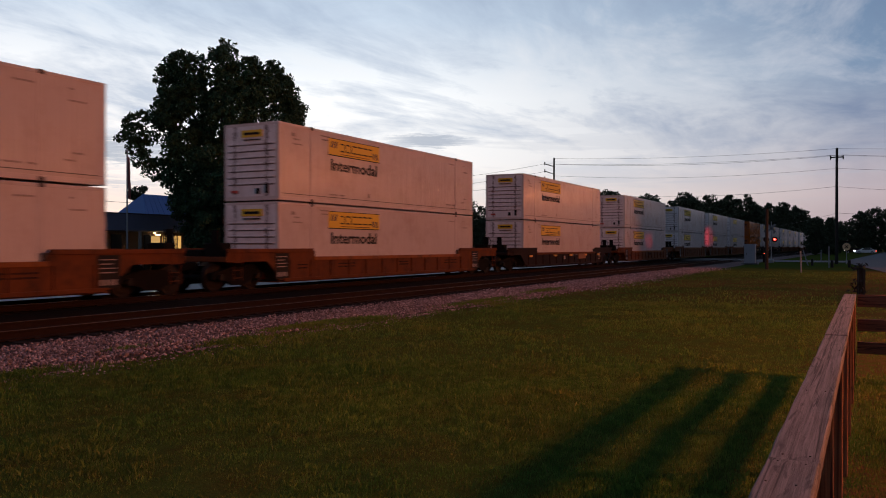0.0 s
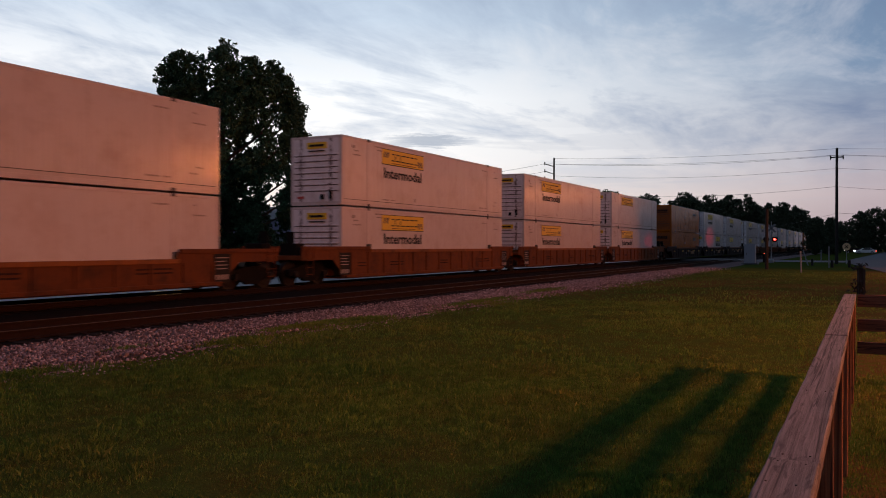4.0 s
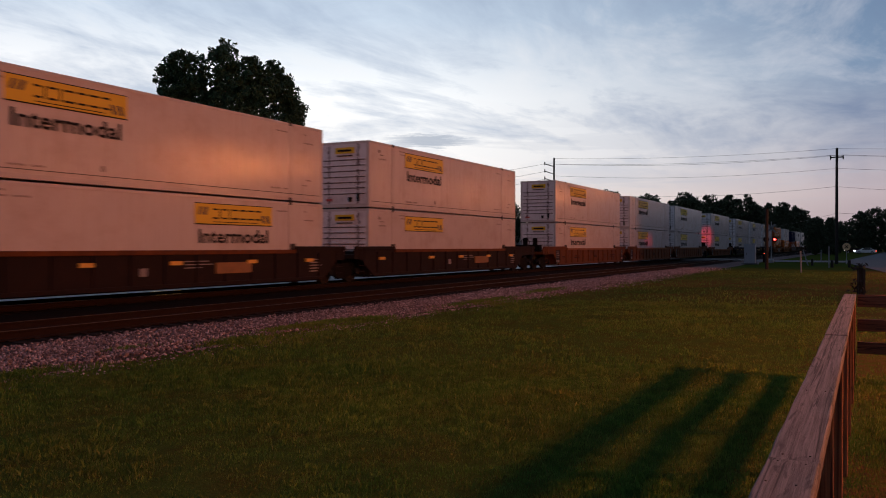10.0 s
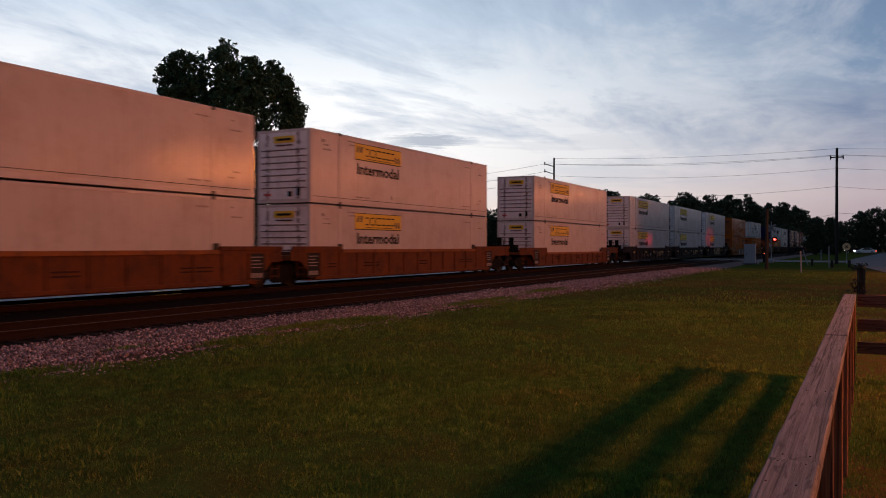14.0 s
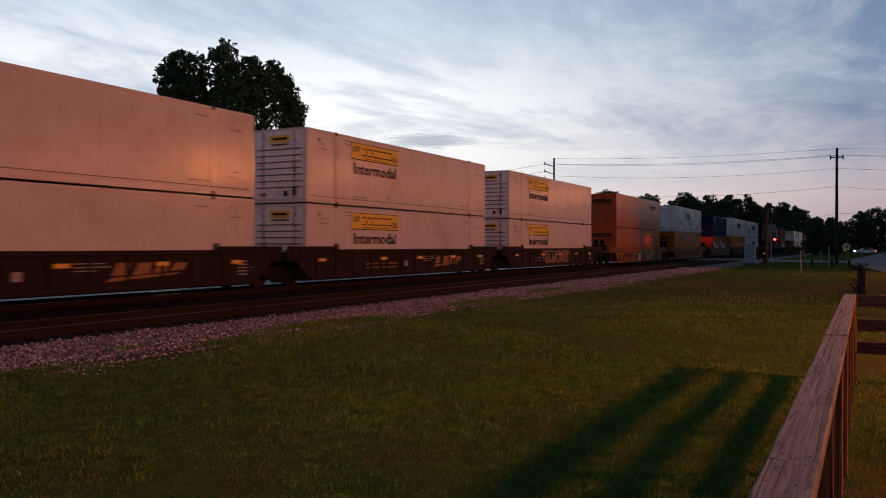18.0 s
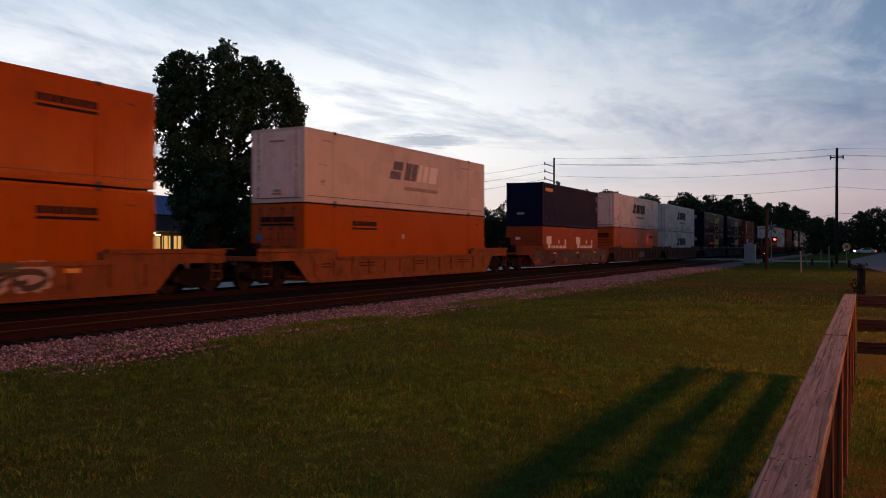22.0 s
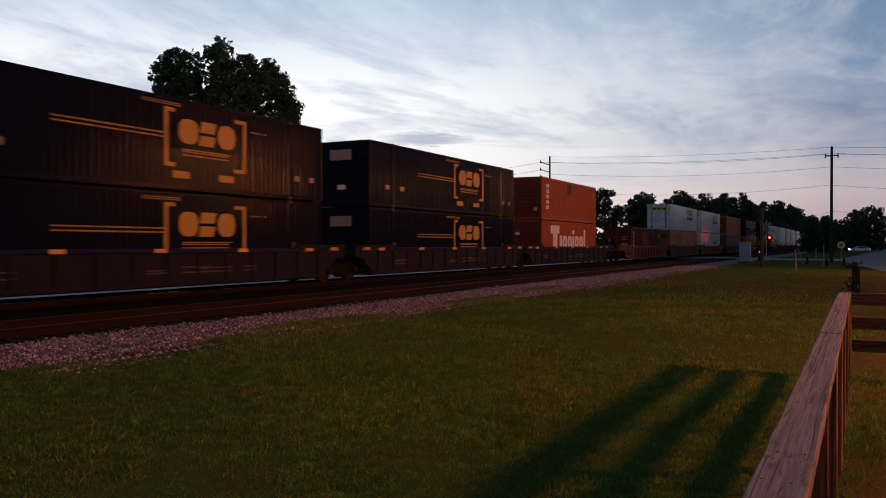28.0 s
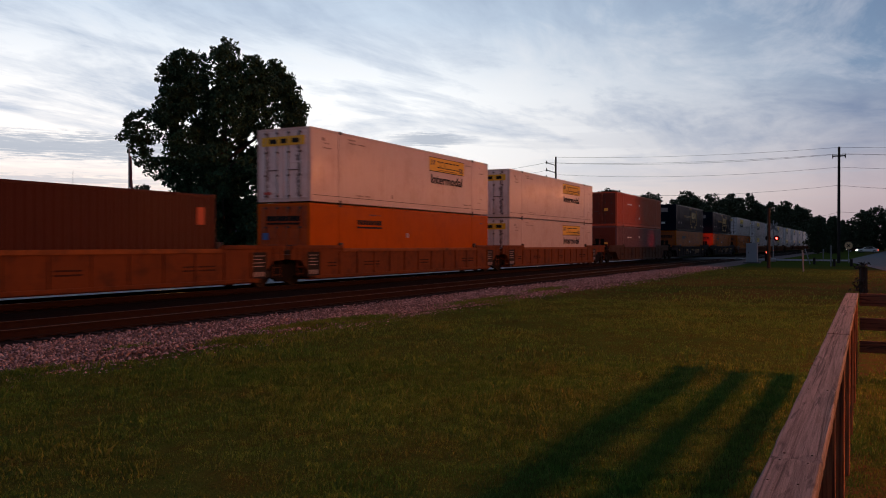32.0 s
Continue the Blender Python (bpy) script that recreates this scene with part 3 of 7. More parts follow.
def make_ground():
    xs = np.concatenate([[-4000, -900, -250, -100, -60], np.linspace(-40, 2, 22), np.linspace(2.4, 40, 110), np.linspace(41, 100, 60),
                         [110, 130, 160, 200, 300, 500, 900, 1800, 4500]])
    ys = np.concatenate([[-4500, -900, -250, -100, -60, -40, -25], np.linspace(-18, -4, 15), np.linspace(-3.6, 12.4, 60), [13, 14, 25, 40, 60, 100, 250, 900, 4500]])
    sh = Shape()
    vs = []
    for y in ys:
        for x in xs:
            near = -60 < x < 130 and -40 < y < 13
            z = ground_height(x, y) if near else 0.0
            if y > 9.5:
                z = min(z, 0.0) - 0.06 * min(1, (y - 9.5) / 2.0)
            if y < -9 or x > 100:
                z = min(z, 0.0) - 0.03
            vs.append((x, y, z))
    w = len(xs)
    fs = [(j * w + i, j * w + i + 1, (j + 1) * w + i + 1, (j + 1) * w + i) for j in range(len(ys) - 1) for i in range(w - 1)]
    sh.add(vs, fs)
    solid("ground", sh, "lawn", "mown summer grass, worn in patches, one painted band of lamplight", "lawn", kind="structure", smooth=True)


make_ground()


def strip(outline, x0, x1, steps, wobble=0.0):
    """A long bed along x from a cross-section in y and z."""
    sh = Shape()
    n = len(outline)
    vs = []
    for i in range(steps + 1):
        x = x0 + (x1 - x0) * (i / steps) ** 1.6
        for j, (y, z) in enumerate(outline):
            e = wobble * noise.noise(Vector((x * 0.35, j * 3.1, 5.0))) if j in (0, n - 1) else 0.0
            vs.append((x, y + e, z))
    fs = [(i * n + j, (i + 1) * n + j, (i + 1) * n + j + 1, i * n + j + 1) for i in range(steps) for j in range(n - 1)]
    return sh.add(vs, fs)


def make_beds():
    solid("ballast", strip([(9.9, -0.10), (10.6, 0.0), (11.6, 0.02), (12.75, 0.03)], -20, 900, 240, 0.5), "ballast_bed",
          "pinkish grey crushed stone ballast shoulder", "ballast", kind="structure")
    # this bed is far darker than the ballast shoulder beside it
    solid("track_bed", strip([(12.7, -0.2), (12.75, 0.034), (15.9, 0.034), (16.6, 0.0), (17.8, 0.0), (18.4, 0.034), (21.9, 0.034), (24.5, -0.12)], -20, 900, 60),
          "bed_dark", "dark stone bed between and under the railway tracks", "track bed", kind="structure")


make_beds()


def rail_shape(x0, x1):
    prof = [(-0.07, 0), (0.07, 0), (0.07, 0.02), (0.012, 0.035), (0.012, 0.125), (0.037, 0.14), (0.037, 0.166), (-0.037, 0.166), (-0.037, 0.14), (-0.012, 0.125),
            (-0.012, 0.035), (-0.07, 0.02)]
    sh = Shape()
    n = len(prof)
    sh.add([(x0, y, z) for y, z in prof] + [(x1, y, z) for y, z in prof], [(i, (i + 1) % n, n + (i + 1) % n, n + i) for i in range(n)])
    return sh


def make_track(name, yc, top, label):
    tr = thing(name, (0, yc, RAIL_Z - 0.17), label, "railway track")
    for s in (-1, 1):
        r = part("rail", rail_shape(-20, 900), "rail_side", tr)
        r.location = (0, s * 0.755, 0)
        head = Shape().box(-20, -0.034, 0.166, 900, 0.034, 0.171)
        h = part("rail_head", head, top, r, "worn running surface")
    tie = Shape().box(-0.115, -1.3, -0.17, 0.115, 1.3, -0.005, 0.012).mesh("tie", MAT["tie"])
    rng = random.Random(7)
    for i in range(210):
        o = part("tie", tie, None, tr)
        o.location = (4 + i * 0.5 + rng.uniform(-0.03, 0.03), rng.uniform(-0.06, 0.06), 0.0)
        o.rotation_euler = (0, 0, rng.uniform(-0.012, 0.012))
    rest = Shape()
    for i in range(500):
        x = 109 + i * 0.5
        rest.box(x - 0.115, -1.3, -0.17, x + 0.115, 1.3, -0.005)
    for i in range(40):
        x = 3.5 - i * 0.5
        rest.box(x - 0.115, -1.3, -0.17, x + 0.115, 1.3, -0.005)
    tagged(part("ties", rest, "tie", tr), kind="stuff")
    plates = Shape()
    for i in range(200):
        for s in (-1, 1):
            x = 4 + i * 0.5
            plates.box(x - 0.09, s * 0.755 - 0.17, -0.004, x + 0.09, s * 0.755 + 0.17, 0.012)
    tagged(part("tie_plating", plates, "rail_side", tr), kind="stuff")
    return tr


make_track("railway_track", NEAR_Y, "rail_worn", "empty near railway track with rusty steel rails on timber ties")
make_track("railway_track", TRACK_Y, "rail_top", "far railway track with polished steel rails, the train runs on it")


def make_road():
    sh = Shape()
    # road along the right of the lawn, then the crossing over the tracks
    sh.add([(60, -1.2, 0.0), (95, 1.9, 0.0), (108, 2.2, 0.0), (900, -30, 0.0), (900, -60, 0.0), (108, -9.0, 0.0), (60, -9.0, 0.0), (-80, -13.0, 0.0), (-80, -6.0, 0.0), (40, -4.2, 0.0)],
           [(9, 0, 1, 2, 5, 6), (2, 3, 4, 5), (8, 9, 6, 7)])
    for i, p in enumerate(sh.v):
        sh.v[i] = (p[0], p[1], 0.035)
    solid("road", sh, "asphalt", "grey asphalt road beside the lawn", "road", kind="structure")
    c = Shape()
    c.add([(96, 1.8, 0.04), (107, 2.1, 0.04), (107, 12.6, 0.05), (96, 12.6, 0.05)], [(0, 1, 2, 3)])
    c.add([(96, 12.6, 0.05), (107, 12.6, 0.05), (107, 22.4, 0.19), (96, 22.4, 0.19)], [])
    c.box(96, 12.6, 0.03, 107, 13.45, 0.20)
    c.box(96, 13.66, 0.03, 107, 14.95, 0.20)
    c.box(96, 15.16, 0.03, 107, 19.26, 0.20)
    c.box(96, 19.47, 0.03, 107, 20.77, 0.20)
    c.box(96, 20.98, 0.03, 107, 22.4, 0.20)
    c.box(96, 22.4, 0.0, 107, 60, 0.06)
    solid("road_crossing", c, "concrete", "pale concrete road crossing over both railway tracks", "level crossing", kind="structure")


make_road()


def make_street():
    # both pale: the bright sky line under the cars is put into their colour
    s = Shape().box(-40, 27.0, -0.06, 95, 33.5, 0.03)
    solid("street", s, "pale_street", "pale street beyond the railway, sky brightness put into its colour", "street", kind="structure")
    v = strip([(22.2, -0.06), (22.6, 0.026), (25.0, 0.022), (26.99, 0.022)], -40, 95, 60)
    solid("verge", v, "pale_gravel", "added pale gravel verge with sky brightness put into its colour", "verge", kind="structure")


make_street()


# ---------------------------------------------------------------- the train
W_HALF, C_H = 1.295, 2.896
LONG, FORTY, TWENTY = 16.154, 12.19, 6.06
TRAIN = []               # (object, u): its place along the track when the clip starts


def corrugated(length, pitch, depth, z0, z1, y):
    """A pressed steel side panel in x, at y, facing -y."""
    sh = Shape()
    xs = []
    x, k = 0.14, 0
    while x < length - 0.14 - pitch:
        xs += [(x, 0.0), (x + pitch * 0.32, 0.0), (x + pitch * 0.5, depth), (x + pitch * 0.82, depth)]
        x += pitch
    xs.append((length - 0.14, 0.0))
    s = 1 if y > 0 else -1
    vs = [(a, y - s * d, z) for a, d in xs for z in (z0, z1)]
    fs = [(2 * i, 2 * i + 2, 2 * i + 3, 2 * i + 1) for i in range(len(xs) - 1)]
    if s > 0:
        fs = [q[::-1] for q in fs]
    return sh.add(vs, fs)


CACHE = {}


def kept(key, make):
    if key not in CACHE:
        CACHE[key] = make()
    return CACHE[key]


def container_frame(length):
    """Corner posts, top and bottom rails and the roof of a container."""
    h, w = C_H, W_HALF
    posts, rails, roof = Shape(), Shape(), Shape()
    posts.box(-0.08, -0.07, 0.02, 0.08, 0.07, h - 0.02, 0.012)
    for s in (-1, 1):
        rails.box(0.16, s * (w - 0.002), 0.02, length - 0.16, s * (w - 0.12), 0.17, 0.01)
        rails.box(0.16, s * (w - 0.002), h - 0.12, length - 0.16, s * (w - 0.10), h - 0.02, 0.01)
    for x in (0, length - 0.12):
        rails.box(x, -w + 0.14, 0.02, x + 0.12, w - 0.14, 0.17)
        rails.box(x, -w + 0.14, h - 0.13, x + 0.12, w - 0.14, h - 0.02)
    n = int(length / 0.55)
    for i in range(n):
        a = 0.1 + (length - 0.2) * i / n
        roof.box(a, -w + 0.1, h - 0.05, a + (length - 0.2) / n - 0.06, w - 0.1, h - 0.012)
    roof.box(0.1, -w + 0.1, h - 0.07, length - 0.1, w - 0.1, h - 0.05)
    return posts, rails, roof


def casting():
    return Shape().box(-0.09, -0.08, 0, 0.09, 0.08, 0.13, 0.015)


def ribbed_end(x, way):
    """The closed nose of a container: flat panels parted by horizontal ribs, a painted shadow strip under each. way: -1
    faces -x.
    """
    panel, ribs, under_strips = Shape(), Shape(), Shape()
    panel.box(x, -W_HALF + 0.13, 0.16, x - way * 0.04, W_HALF - 0.13, C_H - 0.12)
    for i in range(7):
        z = 0.62 + i * 0.245
        ribs.box(x, -W_HALF + 0.2, z, x + way * 0.035, W_HALF - 0.2, z + 0.05, 0.008)
        # strip below the rib, put in for the shadow it casts
        under_strips.box(x, -W_HALF + 0.2, z - 0.042, x + way * 0.010, W_HALF - 0.2, z - 0.002)
    return panel, ribs, under_strips


def flat_end(x, way):
    """A smooth end with two upright seams."""
    panel, ribs, under_strips = Shape(), Shape(), Shape()
    panel.box(x, -W_HALF + 0.13, 0.16, x - way * 0.04, W_HALF - 0.13, C_H - 0.12)
    for y in (-0.62, 0.62):
        ribs.box(x, y - 0.05, 0.3, x + way * 0.012, y + 0.05, C_H - 0.25)
    under_strips.box(x, -W_HALF + 0.16, 0.17, x + way * 0.006, W_HALF - 0.16, 0.21)
    return panel, ribs, under_strips


def door_end(x, way):
    leaves, bars, gear = [], [], Shape()
    for s in (-1, 1):
        d = Shape()
        y0, y1 = (0.012, W_HALF - 0.14) if s > 0 else (-W_HALF + 0.14, -0.012)
        d.box(x, y0, 0.16, x - way * 0.05, y1, C_H - 0.12, 0.01)
        for i in range(4):
            z = 0.35 + i * 0.58
            d.box(x + way * 0.014, y0 + 0.06, z, x, y1 - 0.06, z + 0.34, 0.01)
        leaves.append(d)
        for y in (0.28, 0.85):
            bars.append((x + way * 0.035, s * y, 0.0))
            for z in (0.2, 1.0, 1.9, 2.65):
                gear.box(x + way * 0.06, s * y - 0.05, z, x, s * y + 0.05, z + 0.07)
        gear.box(x + way * 0.06, s * 0.25, 1.22, x + way * 0.03, s * 0.75, 1.26)
    return leaves, bars, gear


def plate(x0, z0, x1, z1, d=0.006):
    return Shape().box(x0, -W_HALF - d, z0, x1, -W_HALF + 0.03, z1)


def end_plate(y0, z0, y1, z1, d=0.034):
    return Shape().box(-d, y0, z0, 0.02, y1, z1)


def block_word(x0, z0, height, widths, gap, slant=0.0):
    """A logo as a row of plain solid blocks."""
    sh = Shape()
    x = x0
    for w in widths:
        sh.add([(x, -W_HALF - 0.008, z0), (x + w, -W_HALF - 0.008, z0), (x + w + slant, -W_HALF - 0.008, z0 + height), (x + slant, -W_HALF - 0.008, z0 + height)], [(0, 1, 2, 3)])
        sh.add([(x, -W_HALF + 0.02, z0), (x + w, -W_HALF + 0.02, z0), (x + w + slant, -W_HALF + 0.02, z0 + height), (x + slant, -W_HALF + 0.02, z0 + height)], [(3, 2, 1, 0)])
        k = len(sh.v) - 8
        sh.f += [(k, k + 4, k + 5, k + 1), (k + 1, k + 5, k + 6, k + 2), (k + 2, k + 6, k + 7, k + 3), (k + 3, k + 7, k + 4, k)]
        x += w + gap
    return sh


KINDS = {
    # length, paint, end paint, pitch and depth of the pressed sides
    "J": (LONG, "white", "white_end", 0.165, 0.004, "white"),
    "S": (LONG, "cream", "cream_end", 0.165, 0.004, "cream white"),
    "O": (LONG, "orange", "orange_end", 0.165, 0.004, "bright orange"),
    "C": (LONG, "slate", "slate", 0.24, 0.03, "dark slate"),
    "P": (LONG, "redpink", "red_end", 0.26, 0.03, "faded red"),
    "Q": (LONG, "plum", "red_end", 0.26, 0.03, "dull plum"),
    "B": (FORTY, "navy", "navy", 0.27, 0.034, "dark navy"),
    "T": (FORTY, "brick_red", "red_end", 0.27, 0.034, "brick red"),
    "H": (FORTY, "brick_red", "red_end", 0.27, 0.034, "brick red"),
    "M": (FORTY, "brown", "brown", 0.27, 0.034, "brown red"),
    "t": (TWENTY, "brick_red", "brick_red", 0.27, 0.034, "brick red"),
}


def make_container(kind, door, words=True, lower=False):
    """One container of a kind, its near end at x = 0. door: its doors, not its nose, are at that end."""
    length, paint, end_paint, pitch, depth, colour = KINDS[kind]
    key = (kind, door)
    big = length == LONG
    look_of = "double doors with locking bars" if door else "ribbed closed nose"
    extra = {"J": "yellow and black decals", "S": "dark slanted logo bars", "O": "small dark logo bars", "C": "amber logo blocks", "T": "large white logo blocks", "t": "white logo blocks",
             "H": "pale upright marking", "B": "small yellow plate", "P": "small pale plates", "Q": "small pale plates", "M": "pale upright marking"}[kind]
    where = "in the well" if lower else "stacked on top"
    size = {LONG: "long", FORTY: "forty-foot", TWENTY: "twenty-foot"}[length]
    ob = thing("shipping_container", (0, TRACK_Y, 1), f"{colour} {size} container with {extra}, {where}", "shipping container", "containers of the train")
    posts, rails, roof = kept(("frame", length), lambda: container_frame(length))

    def mesh(name, sh, mat):
        return kept((name, key, mat), lambda: sh().mesh(name, MAT[mat]))
    for x in (0.08, length - 0.08):
        for s in (-1, 1):
            part("corner_post", mesh("corner_post", lambda: posts, paint), None, ob).location = (x, s * (W_HALF - 0.07), 0)
    part("rail_frame", mesh("rail_frame", lambda: rails, paint), None, ob)
    part("roof", mesh("roof", lambda: roof, paint), None, ob)
    part("side_panel", mesh("side_panel_near", lambda: corrugated(length, pitch, depth, 0.16, C_H - 0.11, -W_HALF + 0.006), paint), None, ob)
    part("side_panel", mesh("side_panel_far", lambda: corrugated(length, pitch, depth, 0.16, C_H - 0.11, W_HALF - 0.006), paint), None, ob)
    at = (1.98, length - 1.98) if big else (0.09, length - 0.09)
    for x in at:
        for s in (-1, 1):
            for z in (0.0, C_H - 0.13):
                part("corner_casting", mesh("corner_casting", casting, "seam" if big else paint), None, ob).location = (x, s * (W_HALF - 0.068), z)
    if big:
        for x in at:
            for s in (-1, 1):
                part("lift_post", mesh("lift_post", lambda: Shape().box(-0.11, -0.02, 0.17, 0.11, 0.02, C_H - 0.12), paint), None, ob).location = (x, s * (W_HALF - 0.017), 0)
        part("floor_seam", mesh("floor_seam", lambda: Shape().box(0.2, -W_HALF - 0.004, 0.265, length - 0.2, -W_HALF + 0.03, 0.285), "seam" if kind != "C" else "slate"), None, ob, "dark riveted seam")
    for x, way, is_door in ((0.0, -1, door), (length, 1, not door)):
        if is_door:
            leaves, bars, gear = door_end(x, way)
            for i, d in enumerate(leaves):
                part("door", mesh(f"door{i}{way}", lambda d=d: d, end_paint), None, ob)
            for spot in bars:
                part("locking_bar", mesh("locking_bar", lambda: Shape().tube((0, 0, 0.1), (0, 0, C_H - 0.08), 0.018, n=8), "orange_end" if kind == "O" else "galv" if kind in "JS" else end_paint), None, ob, "steel locking bar").location = spot
            part("door_gear", mesh(f"gear{way}", lambda: gear, "rib" if kind in "JS" else "seam"), None, ob)
        else:
            p, r, g = (flat_end if kind == "S" else ribbed_end)(x, way)
            part("end_panel", mesh(f"end{way}", lambda: p, end_paint), None, ob)
            if kind == "S" or way > 0:
                part("end_ribbing", mesh(f"ribs{way}", lambda: r, end_paint), None, ob)["kind"] = "stuff"
            else:
                for i in range(7):
                    part("end_rib", mesh("end_rib", lambda: Shape().box(0, -W_HALF + 0.2, 0, -0.035, W_HALF - 0.2, 0.05, 0.008), end_paint), None, ob).location = (0, 0, 0.62 + i * 0.245)
            part("end_grooving", mesh(f"grooves{way}", lambda: g, "rib" if kind in "JS" else "orange_rib" if kind == "O" else end_paint), None, ob)["kind"] = "stuff"

    def decal(name, sh, mat, label="", which=0):
        o = part(name, kept((name, key, words, which), lambda: sh().mesh(name, MAT[mat])), None, ob, label)
        if name in ("small_marking", "end_marking", "round_marking", "low_plate", "logo_underline"):
            o["kind"] = "stuff"
    if kind == "J":
        x0 = length - 6.75 if door else 3.05
        decal("logo_plate", lambda: plate(x0, 1.98, x0 + 3.72, 2.62), "yellow", "yellow logo plate")
        decal("logo_border", lambda: plate(x0, 1.945, x0 + 3.72, 1.98, 0.008).box(x0, -W_HALF - 0.008, 2.62, x0 + 3.72, -W_HALF + 0.03, 2.645), "black")
        decal("logo", lambda: open_shapes(x0 + 0.80, 2.14, 0.34, [0.22, 0.05, 0.26, 0.05, 0.34, 0.30, 0.34, 0.28], 0.07, 0.055).add(*bar_row(x0 + 0.85, 2.03, 2.055, 0.02)), "black", "black logo strokes")
        decal("logo_scroll", lambda: block_word(x0 + 0.10, 2.26, 0.26, [0.10, 0.06, 0.12], 0.06, 0.1), "mark_dark", "dark scroll shapes")
        decal("logo_scroll_end", lambda: block_word(x0 + 3.22, 2.05, 0.26, [0.10, 0.06, 0.12], 0.06, -0.08), "mark_dark", "dark scroll shapes")
        if words:
            def word():
                me = letters("Intermodal", 0.46, 0.003)
                wid = max(v.co.x for v in me.vertices)
                me.transform(Matrix.Translation((x0 + 0.12, -W_HALF - 0.005, 1.36)) @ Matrix.Diagonal((3.4 / wid, 1, 1, 1)))
                me.materials.clear()
                me.materials.append(MAT["black"])
                return me
            part("lettering", kept(("word", door), word), None, ob, "black lettering")
        decal("end_logo", lambda: end_plate(-W_HALF + 0.25, 2.2, W_HALF - 0.25, 2.55, 0.05) if door else end_plate(-0.55, 2.36, 0.45, 2.62), "yellow", "yellow logo plate on the end")
        decal("end_red_mark", lambda: block_end([(0.62, 0.30, 0.92, 0.40)]), "sign_red", "small red mark")
        decal("end_marking", lambda: block_end([(-0.45, 2.24, 0.35, 2.28), (-0.42, 2.44, 0.3, 2.53), (-0.42, 0.26, -0.26, 0.46), (-0.82, 0.28, -0.70, 0.60)]) if not door else block_end( [(-0.8, 2.28, -0.45, 2.46), (-0.2, 2.28, 0.1, 2.46), (0.3, 2.28, 0.65, 2.46)]), "black")
        decal("small_marking", lambda: marks([(0.9, 2.3, 0.35), (0.7, 2.12, 0.7), (length - 2.9, 2.5, 0.9), (length - 1.3, 2.2, 0.7), (length - 1.3, 2.52, 0.3), (3.0, 0.36, 1.2), (length - 3.2, 0.42, 1.1),
                                                (length - 1.2, 0.8, 0.5), (0.75, 2.42, 0.2, 0.12), (2.5, 2.48, 1.3), (5.9, 0.40, 0.12, 0.16), (length - 1.3, 0.6, 0.35), (2.4, 2.62, 0.7)]), "mark")
    if kind == "S":
        ink, far_ink = ("black", "black") if words else ("ink_blue", "decal_white")
        # slanted solid shapes
        for i, (a, b, low, tall) in enumerate(((6.15, 7.05, 1.36, 0.36), (6.42, 7.25, 1.78, 0.40), (7.40, 7.92, 1.38, 0.80), (8.02, 8.46, 1.38, 0.80), (8.60, 8.90, 1.38, 0.82), (9.06, 9.50, 1.38, 0.80),
                                                 (9.66, 10.45, 1.38, 0.80))):
            decal("logo_shape", lambda: slants([(a, low, b, tall)]), ink if i < 4 else far_ink, "slanted solid logo shape", i)
        decal("logo_line", lambda: block_word(7.5, 0.92, 0.16, [0.2, 0.1] + [0.22] * 10, 0.06), "mark", "line of small dark bars")
        decal("small_marking", lambda: marks([(1.2, 2.46, 0.75, 0.05), (1.05, 0.72, 0.32, 0.03), (1.05, 0.80, 0.25, 0.12), (length - 1.0, 1.0, 0.3, 0.06), (1.2, 1.5, 0.3), (length - 3.0, 2.4, 1.2), (length - 1.3, 2.3, 0.4), (0.8, 1.5, 0.3)]), "mark")
        decal("end_marking", lambda: block_end([(-0.35, 2.38, 0.35, 2.42), (-0.2, 0.34, 0.2, 0.38), (-0.15, 0.44, 0.15, 0.52)]), "mark")
    if kind == "O":
        x0 = 3.2 if door else length - 3.9
        decal("logo", lambda: plate(x0, 1.95, x0 + 1.9, 2.03).add(*word_of(block_word(x0 + 0.03, 2.10, 0.20, [0.17, 0.15, 0.17, 0.18, 0.15, 0.13, 0.16, 0.15, 0.17], 0.05))), "black", "dark logo bars")
        decal("end_marking", lambda: block_end([(-0.85, 2.05, 0.8, 2.12)] + [(-0.85 + 0.186 * i, 2.18, -0.71 + 0.186 * i, 2.38) for i in range(9)]), "black")
        decal("end_seal", lambda: block_end([(0.72, 1.45, 0.98, 1.72)]), "blue_roof", "small blue seal")
        decal("round_marking", lambda: marks([(7.2, 1.6, 0.22, 0.2), (7.2, 0.6, 0.22, 0.2)]), "galv")
        decal("small_marking", lambda: marks([(4.0, 2.5, 1.0), (length - 1.2, 2.4, 0.5), (2.9, 0.42, 1.1)]), "seam")
    if kind == "C":
        x0 = 8.85
        def bracket(x, s):
            sh = Shape()
            if s:
                sh.box(x, -W_HALF - 0.006, 0.75, x + 0.14, -W_HALF + 0.03, 2.55)
                sh.box(x, -W_HALF - 0.006, 2.43, x + s * 0.42, -W_HALF + 0.03, 2.55)
                sh.box(x, -W_HALF - 0.006, 0.75, x + s * 0.42, -W_HALF + 0.03, 0.87)
            return sh
        decal("logo_bracket", lambda: bracket(x0 - 0.75, 1), "amber_side", "amber bracket line")
        decal("logo_bracket", lambda: bracket(x0 + 2.75, -1), "amber_side", "amber bracket line", 1)
        decal("logo_block", lambda: round_block(x0 - 0.15, 1.5, 0.80, 0.78, 0.0), "amber_side", "amber rounded logo block")
        decal("logo_block", lambda: slants([(x0 + 0.68, 1.5, x0 + 1.32, 0.33), (x0 + 0.72, 1.93, x0 + 1.36, 0.35)]), "amber_side", "two stacked slanted amber logo bars", 1)
